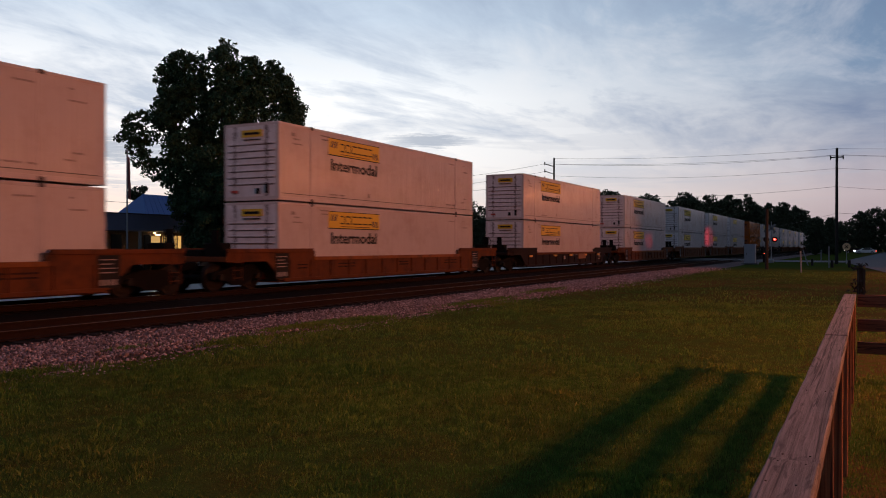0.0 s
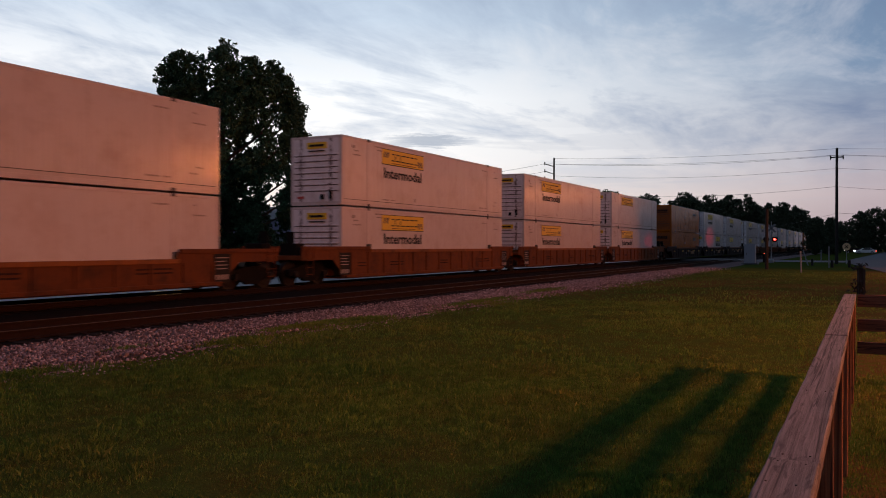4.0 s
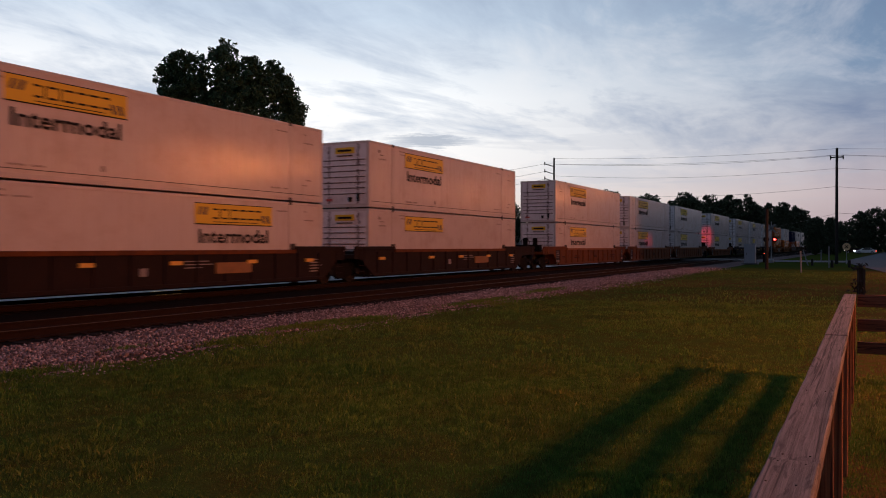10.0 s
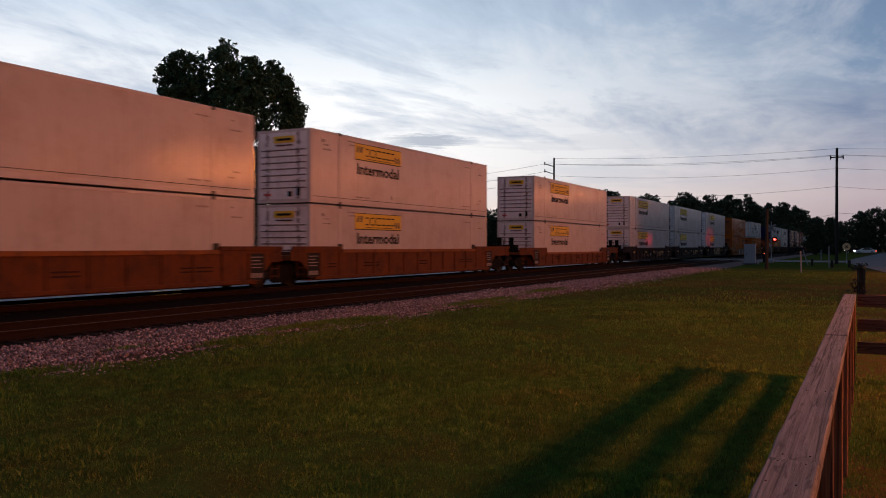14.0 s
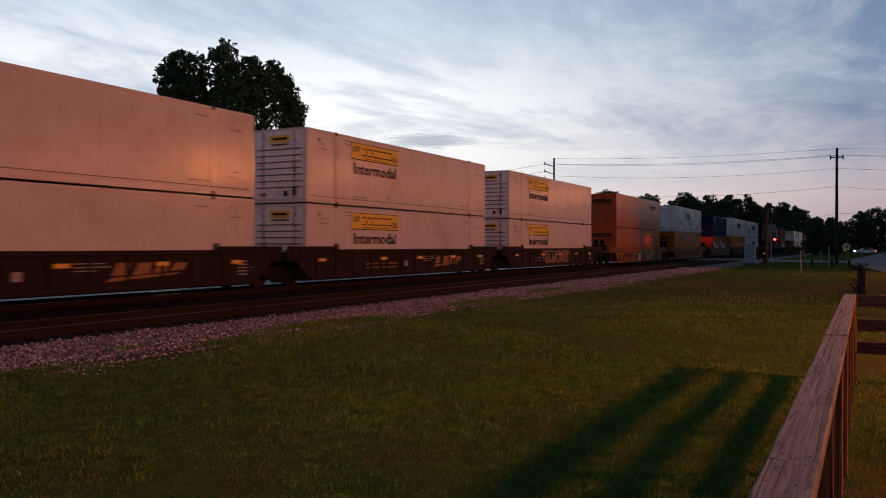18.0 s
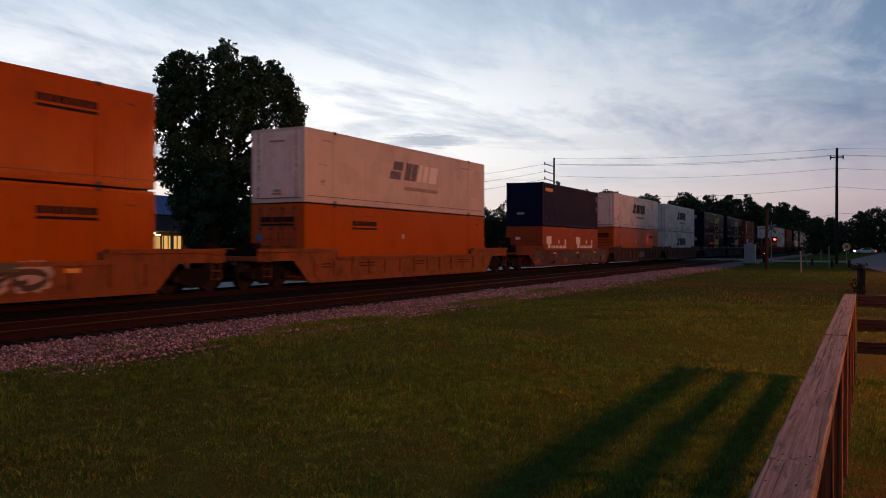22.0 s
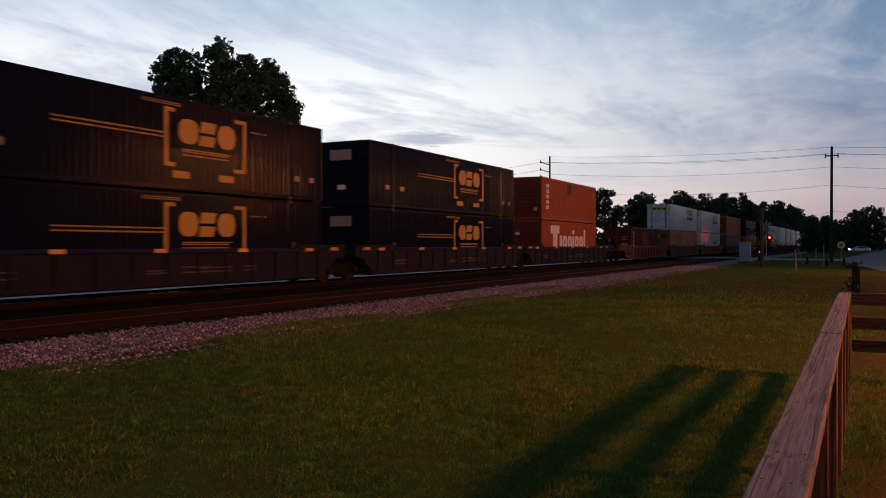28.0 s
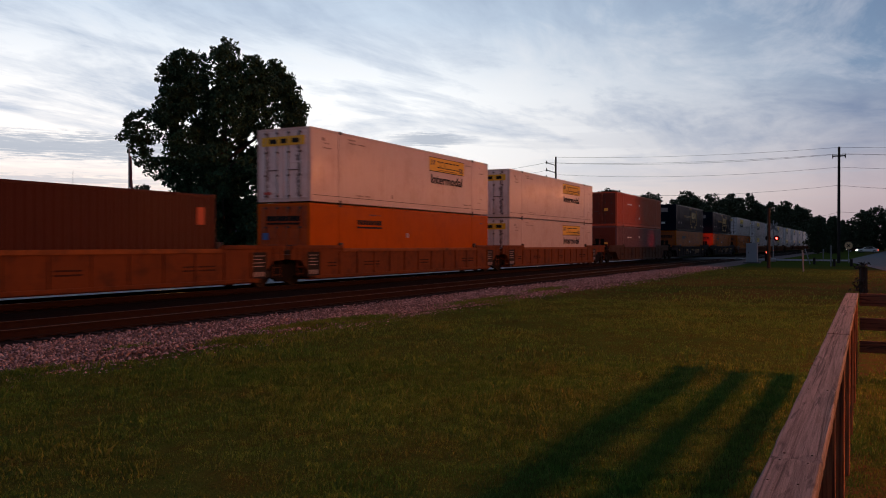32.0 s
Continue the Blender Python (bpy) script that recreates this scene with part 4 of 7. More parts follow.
        decal("logo_block", lambda: round_block(x0 + 1.55, 1.5, 0.80, 0.78, 0.0), "amber_side", "amber rounded logo block", 2)
        decal("logo_underline", lambda: plate(x0 + 0.0, 1.30, x0 + 2.2, 1.33).add(*word_of(open_shapes(x0, 1.12, 0.15, [0.15] * 10, 0.06, 0.04))).add(*word_of(open_shapes(x0 - 4.6, 1.60, 0.17, [0.17, 0.14, 0.2] * 6, 0.045, 0.045))).add(*word_of(open_shapes(x0 - 1.6, 2.62, 0.09, [0.12] * 9, 0.05, 0.03))), "amber_side", "amber lines of writing")
        decal("low_plate", lambda: plate(x0 - 0.4, 0.4, x0 + 0.3, 0.62).box(x0 + 1.6, -W_HALF - 0.006, 0.4, x0 + 2.3, -W_HALF + 0.03, 0.62), "amber_side")
        decal("small_marking", lambda: marks([(1.3, 0.8, 0.32, 0.2), (2.6, 0.8, 0.32, 0.2), (length - 1.7, 0.7, 0.25, 0.2), (length - 0.8, 0.7, 0.25, 0.2), (x0 + 3.0, 2.2, 1.0, 0.05)]), "mark")
        decal("end_logo", lambda: end_plate(-0.35, 2.05, 0.75, 2.5, 0.05), "mark", "pale plate on the end")
        decal("end_marking", lambda: block_end([(-0.05, 0.75, 0.35, 0.95)]), "decal_white")
    if kind in "Tt":
        x0, s = (2.2, 1.0) if kind == "T" else (1.0, 0.50)
        low = 0.0 if kind == "T" else -0.42

        def rings():
            sh, x = Shape(), x0 + 1.42 * s
            for w, ring, tall in ((0.42, 0, 0.95), (1.0, 1, 0.95), (1.0, 1, 0.95), (0.36, 0, 0.92), (0.95, 1, 0.95), (1.0, 1, 0.95), (0.36, 0, 1.42)):
                if ring:
                    sh.add(*word_of(round_block(x, 0.95 + low, w * s, tall, 0.30)))
                else:
                    sh.box(x, -W_HALF - 0.008, 0.95 + low, x + w * s, -W_HALF + 0.02, 0.95 + low + tall)
                x += (w + 0.12) * s
            x = x0 + (1.42 + 0.54 + 1.12 + 1.12) * s
            sh.box(x, -W_HALF - 0.008, 2.02 + low, x + 0.36 * s, -W_HALF + 0.02, 2.32 + low)
            return sh
        decal("logo", rings, "decal_white", "white logo bars and rings")
        decal("logo_crown", lambda: plate(x0 - 0.45 * s, 2.02 + low, x0 + 1.30 * s, 2.58 + low).box(x0 + 0.05 * s, -W_HALF - 0.006, 0.9 + low, x0 + 0.85 * s, -W_HALF + 0.03, 2.015 + low), "decal_white", "white logo block")
        decal("small_marking", lambda: marks([(length - 0.9, 2.4, 0.6, 0.05), (length - 0.9, 2.2, 0.45, 0.05), (length - 0.8, 1.6, 0.3, 0.05)]), "mark")
        decal("end_marking", lambda: block_end([(0.3, 1.9, 0.6, 2.1)]), "decal_white")
    if kind in "HM":
        decal("upright_mark", lambda: Shape().add(*stack_marks(0.9, 0.45 if kind == "H" else 0.2, 5)), "decal_white" if kind == "H" else "sign_back", "pale upright marking")
        decal("small_marking", lambda: marks([(length - 0.8, 2.3, 0.3, 0.15), (length - 0.8, 1.9, 0.3, 0.4)]), "redpink")
        if kind == "H":
            decal("patch", lambda: plate(5.3, 1.95, 6.1, 2.7), "brown", "dark repainted patch")
        decal("end_marking", lambda: block_end([(-0.95, 0.6, -0.75, 0.85)] if kind == "H" else [(0.42, 1.55, 0.72, 1.82), (0.76, 1.55, 0.98, 1.74), (0.4, 1.32, 0.95, 1.36), (-0.95, 1.95, -0.4, 2.0), (-0.9, 1.84, -0.5, 1.88), (-0.95, 1.72, -0.35, 1.77), (-0.9, 1.1, -0.72, 1.4), (-0.6, 1.2, -0.45, 1.4), (0.5, 0.8, 0.62, 1.1)]), "amber" if kind == "H" else "mark")
    if kind == "B":
        decal("logo_plate", lambda: plate(0.6, 2.32, 1.9, 2.54), "amber", "yellow plate")
        decal("small_marking", lambda: marks([(length - 0.45, 2.1, 0.2, 0.4), (length - 0.45, 1.4, 0.2, 0.3), (0.5, 0.5, 0.3)]), "galv")
        decal("end_marking", lambda: block_end([(0.0, 0.75, 0.5, 0.9)]), "galv")
    if kind in "PQ":
        decal("small_marking", lambda: marks([(7.4, 1.9, 0.2, 0.2), (7.4, 0.7, 0.2, 0.2), (3.4, 1.9, 1.4, 0.1)]), "decal_white")
        decal("end_marking", lambda: block_end([(-0.5, 1.25, -0.2, 1.5)]), "amber")
    return ob


def marks(rows, d=0.005):
    sh = Shape()
    for row in rows:
        x, z, w = row[:3]
        h = row[3] if len(row) > 3 else 0.05
        if h <= 0.06 and w > 0.25:
            # a line of small print
            k = int(w / 0.13)
            for i in range(k):
                if (i * 7 + int(w * 50)) % 5:
                    sh.box(x + i * w / k, -W_HALF - d, z, x + (i + 0.72) * w / k, -W_HALF + 0.03, z + h)
            continue
        sh.box(x, -W_HALF - d, z, x + w, -W_HALF + 0.03, z + h)
    return sh


def slants(rows):
    """Bars leaning forward: left foot, height of the foot, right foot, height of the bar."""
    sh = Shape()
    for x0, z0, x1, h in rows:
        lean = 0.34 * h
        vs = [(x, -W_HALF - d, z) for d in (0.008, -0.02) for x, z in ((x0, z0), (x1, z0), (x1 + lean, z0 + h), (x0 + lean, z0 + h))]
        sh.add(vs, [(0, 1, 2, 3), (7, 6, 5, 4), (0, 4, 5, 1), (1, 5, 6, 2), (2, 6, 7, 3), (3, 7, 4, 0)])
    return sh


def round_block(x0, z0, w, h, hole):
    """A rounded solid block, with a slot through it where hole is set."""
    sh = Shape()
    ring, k = [], 16
    for i in range(k):
        a = 2 * math.pi * (i + 0.5) / k
        c, s = math.cos(a), math.sin(a)
        e = (abs(c) ** 3 + abs(s) ** 3) ** (-1 / 3)
        ring.append((c * e, s * e))
    for y0, flip in ((-W_HALF - 0.008, 1), (-W_HALF + 0.02, -1)):
        vs = [(x0 + w / 2 + c * w / 2 * q, y0, z0 + h / 2 + s * h / 2 * q) for q in (1.0, hole) for c, s in ring]
        fs = [(i, (i + 1) % k, k + (i + 1) % k, k + i)[::flip] for i in range(k)]
        sh.add(vs, fs + ([tuple(range(k, 2 * k))[::flip]] if not hole else []))
    return sh


def open_shapes(x0, z0, height, widths, gap, stroke=0.06, d=0.008, y=W_HALF):
    """A line of plain open shapes made of straight strokes."""
    sh, x = Shape(), x0
    for i, w in enumerate(widths):
        top, k = z0 + height, stroke
        sides = "tb" if w > 2.2 * k else "l"
        if "l" in sides:
            sh.box(x, -y - d, z0, x + k, -y + 0.02, top)
        if "r" in sides:
            sh.box(x + w - k, -y - d, z0, x + w, -y + 0.02, top)
        a, b = x + k * ("l" in sides), x + w - k * ("r" in sides)
        for key, z in (("b", z0), ("m", z0 + height / 2 - k / 2), ("t", top - k)):
            if key in sides:
                sh.box(a, -y - d, z, b, -y + 0.02, z + k)
        x += w + gap
    return sh


def word_of(sh):
    return sh.v, sh.f


def bar_row(x, z0, z1, gap):
    sh = Shape()
    for i in range(5):
        sh.box(x + i * 0.42, -W_HALF - 0.008, z0, x + i * 0.42 + 0.42 - gap, -W_HALF + 0.02, z1)
    return sh.v, sh.f


def stack_marks(x, w, n):
    """Plain strokes one above the other, like an upright line of writing."""
    sh = Shape()
    for i in range(n):
        z = 0.75 + i * 0.36
        for a, b, c, d in ((0, 0, 0.28, 0.25), (0.62, 0, 0.95, 0.25), (0.28, (0.0, 0.09, 0.18)[i % 3], 0.62, (0.07, 0.16, 0.25)[i % 3])):
            sh.box(x + a * w, -W_HALF - 0.006, z + b, x + c * w, -W_HALF + 0.03, z + d)
    return sh.v, sh.f


def block_end(rows):
    sh = Shape()
    for y0, z0, y1, z1 in rows:
        sh.box(-0.056, y0, z0, 0.0, y1, z1)
    return sh


def make_truck(parent, x, mat="truck"):
    t = part("truck", Shape().box(-0.2, -1.05, 0.34, 0.2, 1.05, 0.62, 0.03), "truck", parent, "four-wheeled cast steel truck")
    t.location = (x, 0, 0)
    side = kept("side_frame", lambda: Shape().slab([(-1.25, 0.40), (-1.25, 0.62), (-0.75, 0.70), (-0.45, 0.80), (0.45, 0.80), (0.75, 0.70), (1.25, 0.62), (1.25, 0.40), (0.95, 0.42), (0.5, 0.30), (0.3, 0.18),
                                                    (-0.3, 0.18), (-0.5, 0.30), (-0.95, 0.42)], -0.07, 0.07).mesh("side_frame", MAT["truck"]))
    wheel = kept("wheelset", make_wheelset)
    for s in (-1, 1):
        o = part("side_frame", side, None, t)
        o.location = (0, s * 1.0, 0)
        cap = part("bearing_cap", kept("bearing", lambda: Shape().tube((0, -0.14, 0), (0, 0.1, 0), 0.12, n=12).mesh("bearing_cap", MAT["wheel"])), None, t)
        cap.location = (-0.9, s * 1.04, 0.46)
        cap = part("bearing_cap", CACHE["bearing"], None, t)
        cap.location = (0.9, s * 1.04, 0.46)
        w = part("wheelset", wheel, None, t, "steel wheels on an axle")
        w.location = (s * 0.9, 0, 0.46)
    return t


def make_wheelset():
    sh = Shape()
    for s in (-1, 1):
        sh.tube((0, s * 0.70, 0), (0, s * 0.82, 0), 0.46, n=28)
        sh.tube((0, s * 0.66, 0), (0, s * 0.70, 0), 0.49, n=28)
        sh.tube((0, s * 0.82, 0), (0, s * 0.835, 0), 0.36, 0.30, n=28)
        sh.tube((0, s * 0.82, 0), (0, s * 0.87, 0), 0.13, n=16)
        for i in range(4):
            a = math.pi / 2 * i
            sh.box(-0.03, s * 0.822, 0.17, 0.03, s * 0.842, 0.27, m=Matrix.Rotation(a, 4, "Y"))
    sh.tube((0, -0.7, 0), (0, 0.7, 0), 0.09, n=12)
    return sh.mesh("wheelset", MAT["wheel"])


def sill_outline(lw, ea, eb, zt, zr, zb):
    return [(-ea, 0.98), (-0.75, 0.98), (0.15, zb), (lw - 0.15, zb), (lw + 0.75, 0.98), (lw + eb, 0.98), (lw + eb, zr - 0.12), (lw + eb - 0.25, zr), (lw - 1.9, zr), (lw - 2.05, zt),
            (2.05, zt), (1.9, zr), (-ea + 0.25, zr), (-ea, zr - 0.12)]


def scrawl(x0, width, z0, z1, y, seed):
    """Looping sprayed strokes on a side sill, no letters."""
    rng = random.Random(seed)
    sh = Shape()
    k = 5
    for i in range(k):
        cx = x0 + width * (i + 0.5) / k
        pts = []
        ph, w = rng.uniform(0, 6), rng.uniform(1.1, 1.9)
        for j in range(15):
            a = ph + j * 0.42 * w
            pts.append((cx + width / k * 0.42 * math.cos(a) + 0.02 * j, (z0 + z1) / 2 + (z1 - z0) * 0.45 * math.sin(a * 0.83 + i)))
        d = 0.055 + 0.03 * rng.random()
        vs = []
        for j, (px, pz) in enumerate(pts):
            q = pts[min(j + 1, 14)]
            p = pts[max(j - 1, 0)]
            t = Vector((q[0] - p[0], q[1] - p[1])).normalized()
            vs += [(px - t.y * d, -y - 0.007, pz + t.x * d), (px + t.y * d, -y - 0.007, pz - t.x * d)]
        sh.add(vs, [(2 * j, 2 * j + 1, 2 * j + 3, 2 * j + 2) for j in range(14)])
    return sh


def blot(cx, cz, rx, rz, y, proud, seed):
    """A ragged patch of sprayed paint on a side sill."""
    rng, n = random.Random(seed), 26
    rim = []
    for i in range(n):
        a = 2 * math.pi * i / n
        c, e = math.cos(a), math.sin(a)
        k = (abs(c) ** 4 + abs(e) ** 4) ** -0.25 * rng.uniform(0.82, 1.06)
        rim.append((cx + rx * c * k + 0.12 * e * rx, cz + rz * e * k))
    return Shape().slab(rim, -y - proud, -y + 0.01)


def marks_at(y):
    sh = Shape()
    for i, w in enumerate((0.5, 0.55, 0.42, 0.55)):
        sh.box(0.08, -y - 0.018, 0.76 + i * 0.12, 0.08 + w, -y - 0.01, 0.79 + i * 0.12)
    for i in range(4):
        sh.box(0.08 + i * 0.15, -y - 0.018, 0.42, 0.18 + i * 0.15, -y - 0.01, 0.58)
    return sh


def make_car(paint, lw, ends, style, group):
    """A well car or one unit of one, the well from x = 0 to lw. ends: 'c' a coupler end with its truck, 's' a shared truck, 'o' open (the neighbour's truck)."""
    zt = 1.12 if "low" in style else 1.39
    zr = 1.42 if "low" in style else 1.50
    zb = 0.13 if paint == "car_orange" else 0.26
    e = {"c": 2.75, "s": 1.25, "o": 1.25}
    ea, eb = e[ends[0]], e[ends[1]]
    col = {"car_rust": "rusty brown", "car_orange": "weathered orange", "car_dark": "dirty black", "car_grey": "dirty grey brown", "car_navy": "dirty navy"}[paint]
    ob = thing("well_car", (0, TRACK_Y, RAIL_Z), f"{col} steel well railcar with ribbed side sills", "railcar", group)
    y = 1.44
    key = (paint, lw, ends, style)
    for s in (-1, 1):
        def sill(s=s):
            sh = Shape().slab(sill_outline(lw, ea, eb, zt, zr, zb), s * (y - 0.04), s * y)
            k = int(lw / 1.35)
            for i in range(k + 1):
                x = 0.5 + (lw - 1.0) * i / k
                sh.box(x - 0.05, s * (y - 0.01), 0.36, x + 0.05, s * (y + 0.045), zt - 0.12)
            sh.box(0.15, s * (y - 0.02), zb - 0.02, lw - 0.15, s * (y + 0.05), zb + 0.10, 0.01)
            sh.box(-ea, s * (y - 0.02), zr - 0.13, 1.9, s * (y + 0.05), zr + 0.01, 0.01)
            sh.box(lw - 1.9, s * (y - 0.02), zr - 0.13, lw + eb, s * (y + 0.05), zr + 0.01, 0.01)
            return sh.mesh("side_sill", MAT[paint])
        part("side_sill", kept(("sill", s, key), sill), None, ob)
        # rust and plain cars: chord in a lighter steel, painting the light it catches
        part("top_chord", kept(("chord", s, key), lambda s=s: Shape().box(1.95, s * (y - 0.05), zt - 0.14, lw - 1.95, s * (y + 0.055), zt, 0.012).mesh("top_chord", MAT["car_orange" if paint == "car_rust" else "navy" if paint == "car_navy" else "car_rust" if "plain" in style else paint])), None, ob)
    part("floor", kept(("floor", key), lambda: Shape().box(0, -1.35, 0.20, lw, 1.35, 0.255).mesh("floor", MAT[paint])), None, ob)
    for x0, x1, kind, e1 in ((-ea, 0.0, ends[0], -1), (lw, lw + eb, ends[1], 1)):
        part("end_platform", kept(("plat", e1, key), lambda: Shape().box(x0, -1.40, 0.98, x1, 1.40, 1.16, 0.02).mesh("end_platform", MAT[paint])), None, ob)
        part("bulkhead", kept(("bulk", e1, key), lambda: Shape().box((x0 if e1 > 0 else x1) - 0.05, -1.39, 0.3, (x0 if e1 > 0 else x1) + 0.05, 1.39, 1.3).mesh("bulkhead", MAT[paint])), None, ob)
        end_x = x1 if e1 > 0 else x0
        if kind == "c":
            make_truck(ob, end_x - e1 * 0.95)
            part("coupler", kept(("coupler", e1), lambda: Shape().box(0, -0.14, 0.72, e1 * 0.55, 0.14, 0.98, 0.03).box(e1 * 0.5, -0.2, 0.68, e1 * 0.82, 0.2, 1.02, 0.05).mesh("coupler", MAT["truck"])), None, ob).location = (end_x, 0, 0)
            gear = Shape().box(end_x - e1 * 0.55, -1.15, 1.14, end_x - e1 * 0.05, -0.35, 1.62, 0.03).box(end_x - e1 * 0.3, -0.2, 1.14, end_x - e1 * 0.1, 0.5, 1.4, 0.03)
            gear.tube((end_x - e1 * 0.4, 0.6, 1.28), (end_x - e1 * 0.4, 1.25, 1.28), 0.13, n=12)
            gear.box(end_x - e1 * 0.12, -1.0, 1.14, end_x - e1 * 0.04, -0.7, 2.05)
            gear.tube((end_x, -0.3, 1.0), (end_x + e1 * 0.5, -0.25, 0.55), 0.03, n=6)
            part("brake_gear", kept(("gear", e1, end_x), lambda: gear.mesh("brake_gear", MAT["truck"])), None, ob, "dark brake gear on the end platform")["kind"] = "stuff"
            if e1 > 0:
                bw = Shape()
                for i in range(16):
                    a, b = 2 * math.pi * i / 16, 2 * math.pi * (i + 1) / 16
                    bw.tube((0, 0.28 * math.cos(a), 0.28 * math.sin(a)), (0, 0.28 * math.cos(b), 0.28 * math.sin(b)), 0.02, n=6, caps=False)
                for i in range(3):
                    a = 2 * math.pi * i / 3
                    bw.tube((0, 0, 0), (0, 0.28 * math.cos(a), 0.28 * math.sin(a)), 0.014, n=6)
                w = part("brake_wheel", kept("brake", lambda: bw.mesh("brake_wheel", MAT["truck"])), None, ob)
                w.location = (end_x - 0.06, -0.85, 1.75)
        if kind == "s":
            make_truck(ob, end_x + e1 * 0.36)
        lad = Shape()
        xl = x0 + 0.25 if e1 < 0 else x1 - 0.65
        for i in range(4):
            lad.tube((xl, -1.5, 0.45 + i * 0.26), (xl + 0.4, -1.5, 0.45 + i * 0.26), 0.014, n=6)
        lad.tube((xl, -1.5, 0.36), (xl, -1.5, 1.45), 0.014, n=6)
        lad.tube((xl + 0.4, -1.5, 0.36), (xl + 0.4, -1.5, 1.45), 0.014, n=6)
        part("ladder", kept(("ladder", e1, key), lambda: lad.mesh("ladder", MAT[paint])), None, ob)
    for x in (1.95, lw - 1.95):
        for e in (-1, 1):
            part("guide", kept(("guide", zt), lambda: Shape().box(-0.12, -0.05, zt, 0.12, 0.05, zt + 0.22, 0.02).mesh("guide", MAT["seam"])), None, ob).location = (x, e * 1.37, 0)
    if paint == "car_rust" and "sprayed" not in style:
        for x in (-0.30, lw - 0.45):
            pl = part("notice_panel", kept(("notice", key), lambda: Shape().box(0, -y - 0.012, 0.34, 0.75, -y, 1.26).mesh("notice_panel", MAT["black"])), None, ob, "black panel with pale marking bars")
            pl.location = (x, 0, 0)
            part("notice_print", kept("notice_print", lambda: marks_at(y).mesh("notice_print", MAT["mark"])), None, pl)["kind"] = "stuff"
    rng = random.Random(int(lw * 10) + len(paint) + len(style))
    wt = Shape()
    def sprayed(name, shape, mat, label):
        part(name, kept((name, mat, key), lambda: shape().mesh(name, MAT[mat])), None, ob, label)["kind"] = "stuff"

    def small_plate(x, z):
        part("reflector", kept(("refl", z), lambda: Shape().box(0, -y - 0.062, z, 0.46, -y, z + 0.12).mesh("reflector", MAT["amber"])), None, ob, "small amber plate").location = (x, 0, 0)
    if paint == "car_navy":
        for x in (0.5, 4.1, 7.6, 11.2, 14.9):
            small_plate(x, zt - 0.13)
        for x in (-0.7, lw + 0.3):
            small_plate(x, zr - 0.22)
        for i in range(6):
            x = rng.uniform(0.5, lw - 2)
            wt.add(*word_of(open_shapes(x, 0.62, rng.uniform(0.12, 0.25), [0.16] * rng.randint(3, 7), 0.05, 0.05, 0.012, y)))
        sprayed("side_marking", lambda: wt, "mark_dark", "pale faded marking strokes")
    elif paint == "car_dark":
        for x in (0.6, 5.1, 8.3, 11.7, 14.9):
            small_plate(x, 0.93 if zt > 1.2 else 0.84)
        if "plain" not in style:
            sprayed("side_lettering", lambda: open_shapes(4.0, 0.58, 0.22, [0.2] * 4, 0.05, 0.06, 0.012, y).add(*word_of(open_shapes(5.3, 0.58, 0.22, [0.2] * 5, 0.05, 0.06, 0.012, y))), "amber_faint", "faded amber marking strokes")
        wt.box(7.15, -y - 0.012, 0.62, 7.42, -y, 0.86)
        for z, w in ((1.0, 1.0), (0.90, 1.2), (0.80, 0.7)):
            wt.box(8.9, -y - 0.012, z + 0.02, 8.9 + w, -y, z + 0.05)
        for i in range(5):
            wt.box(15.2, -y - 0.012, 0.55 + i * 0.11, 15.7 + 0.1 * (i % 3), -y, 0.59 + i * 0.11)
        sprayed("side_marking", lambda: wt, "mark", "lines of pale marking bars")
        if "plain" in style:
            part("side_patch", Shape().box(10.2, -y - 0.047, 0.62, 11.9, -y, 0.98), "amber_faint", ob, "faded amber patch")
        elif ends != "oc":
            lean = [Shape().add([(a, -y - dd, b) for dd in (0.012, -0.005) for a, b in ((x0, z0), (x1, z1), (x1 + 0.12, z1 + h1), (x0 + 0.2, z0 + h0))],
                                [(0, 1, 2, 3), (0, 4, 5, 1), (1, 5, 6, 2), (2, 6, 7, 3), (3, 7, 4, 0)])
                    for x0, x1, z0, z1, h0, h1 in ((9.9, 12.5, 0.50, 0.66, 0.12, 0.06), (10.1, 10.7, 0.68, 0.68, 0.36, 0.36), (10.85, 11.45, 0.68, 0.70, 0.35, 0.34), (11.6, 12.1, 0.72, 0.74, 0.31, 0.29), (12.25, 12.8, 0.76, 0.80, 0.26, 0.20))]
            for sh in lean:
                part("side_logo", sh, "amber_faint", ob, "faded amber slanted logo shape")
        else:
            for seed in (3, 8):
                sprayed("graffiti", lambda seed=seed: scrawl(4.8 + 0.1 * seed, 4.9, 0.40, zt - 0.10, y + 0.045, seed), "graffiti" if seed == 3 else "amber_faint", "sprayed abstract paint strokes")
    elif paint == "car_orange" and style == "low-sprayed":
        # a sprayed panel: dull green band over pale and dark red blocks
        sprayed("graffiti_band", lambda: blot(9.2, 0.99, 2.9, 0.13, y, 0.060, 4), "graffiti_green", "sprayed dull green band")
        for i, (cx, cz, rx, rz, mat) in enumerate(((7.2, 0.58, 0.75, 0.36, "graffiti_pale"), (8.5, 0.62, 0.9, 0.26, "brown"), (9.8, 0.60, 0.6, 0.32, "brick_red"), (10.7, 0.62, 0.75, 0.34, "graffiti_pale"),
                                                   (12.1, 0.75, 0.55, 0.42, "graffiti_pale"), (6.35, 0.62, 0.22, 0.42, "graffiti_soot"))):
            part("graffiti_block", blot(cx, cz, rx, rz, y, 0.047 + 0.001 * i, 20 + i), mat, ob, "sprayed paint block")
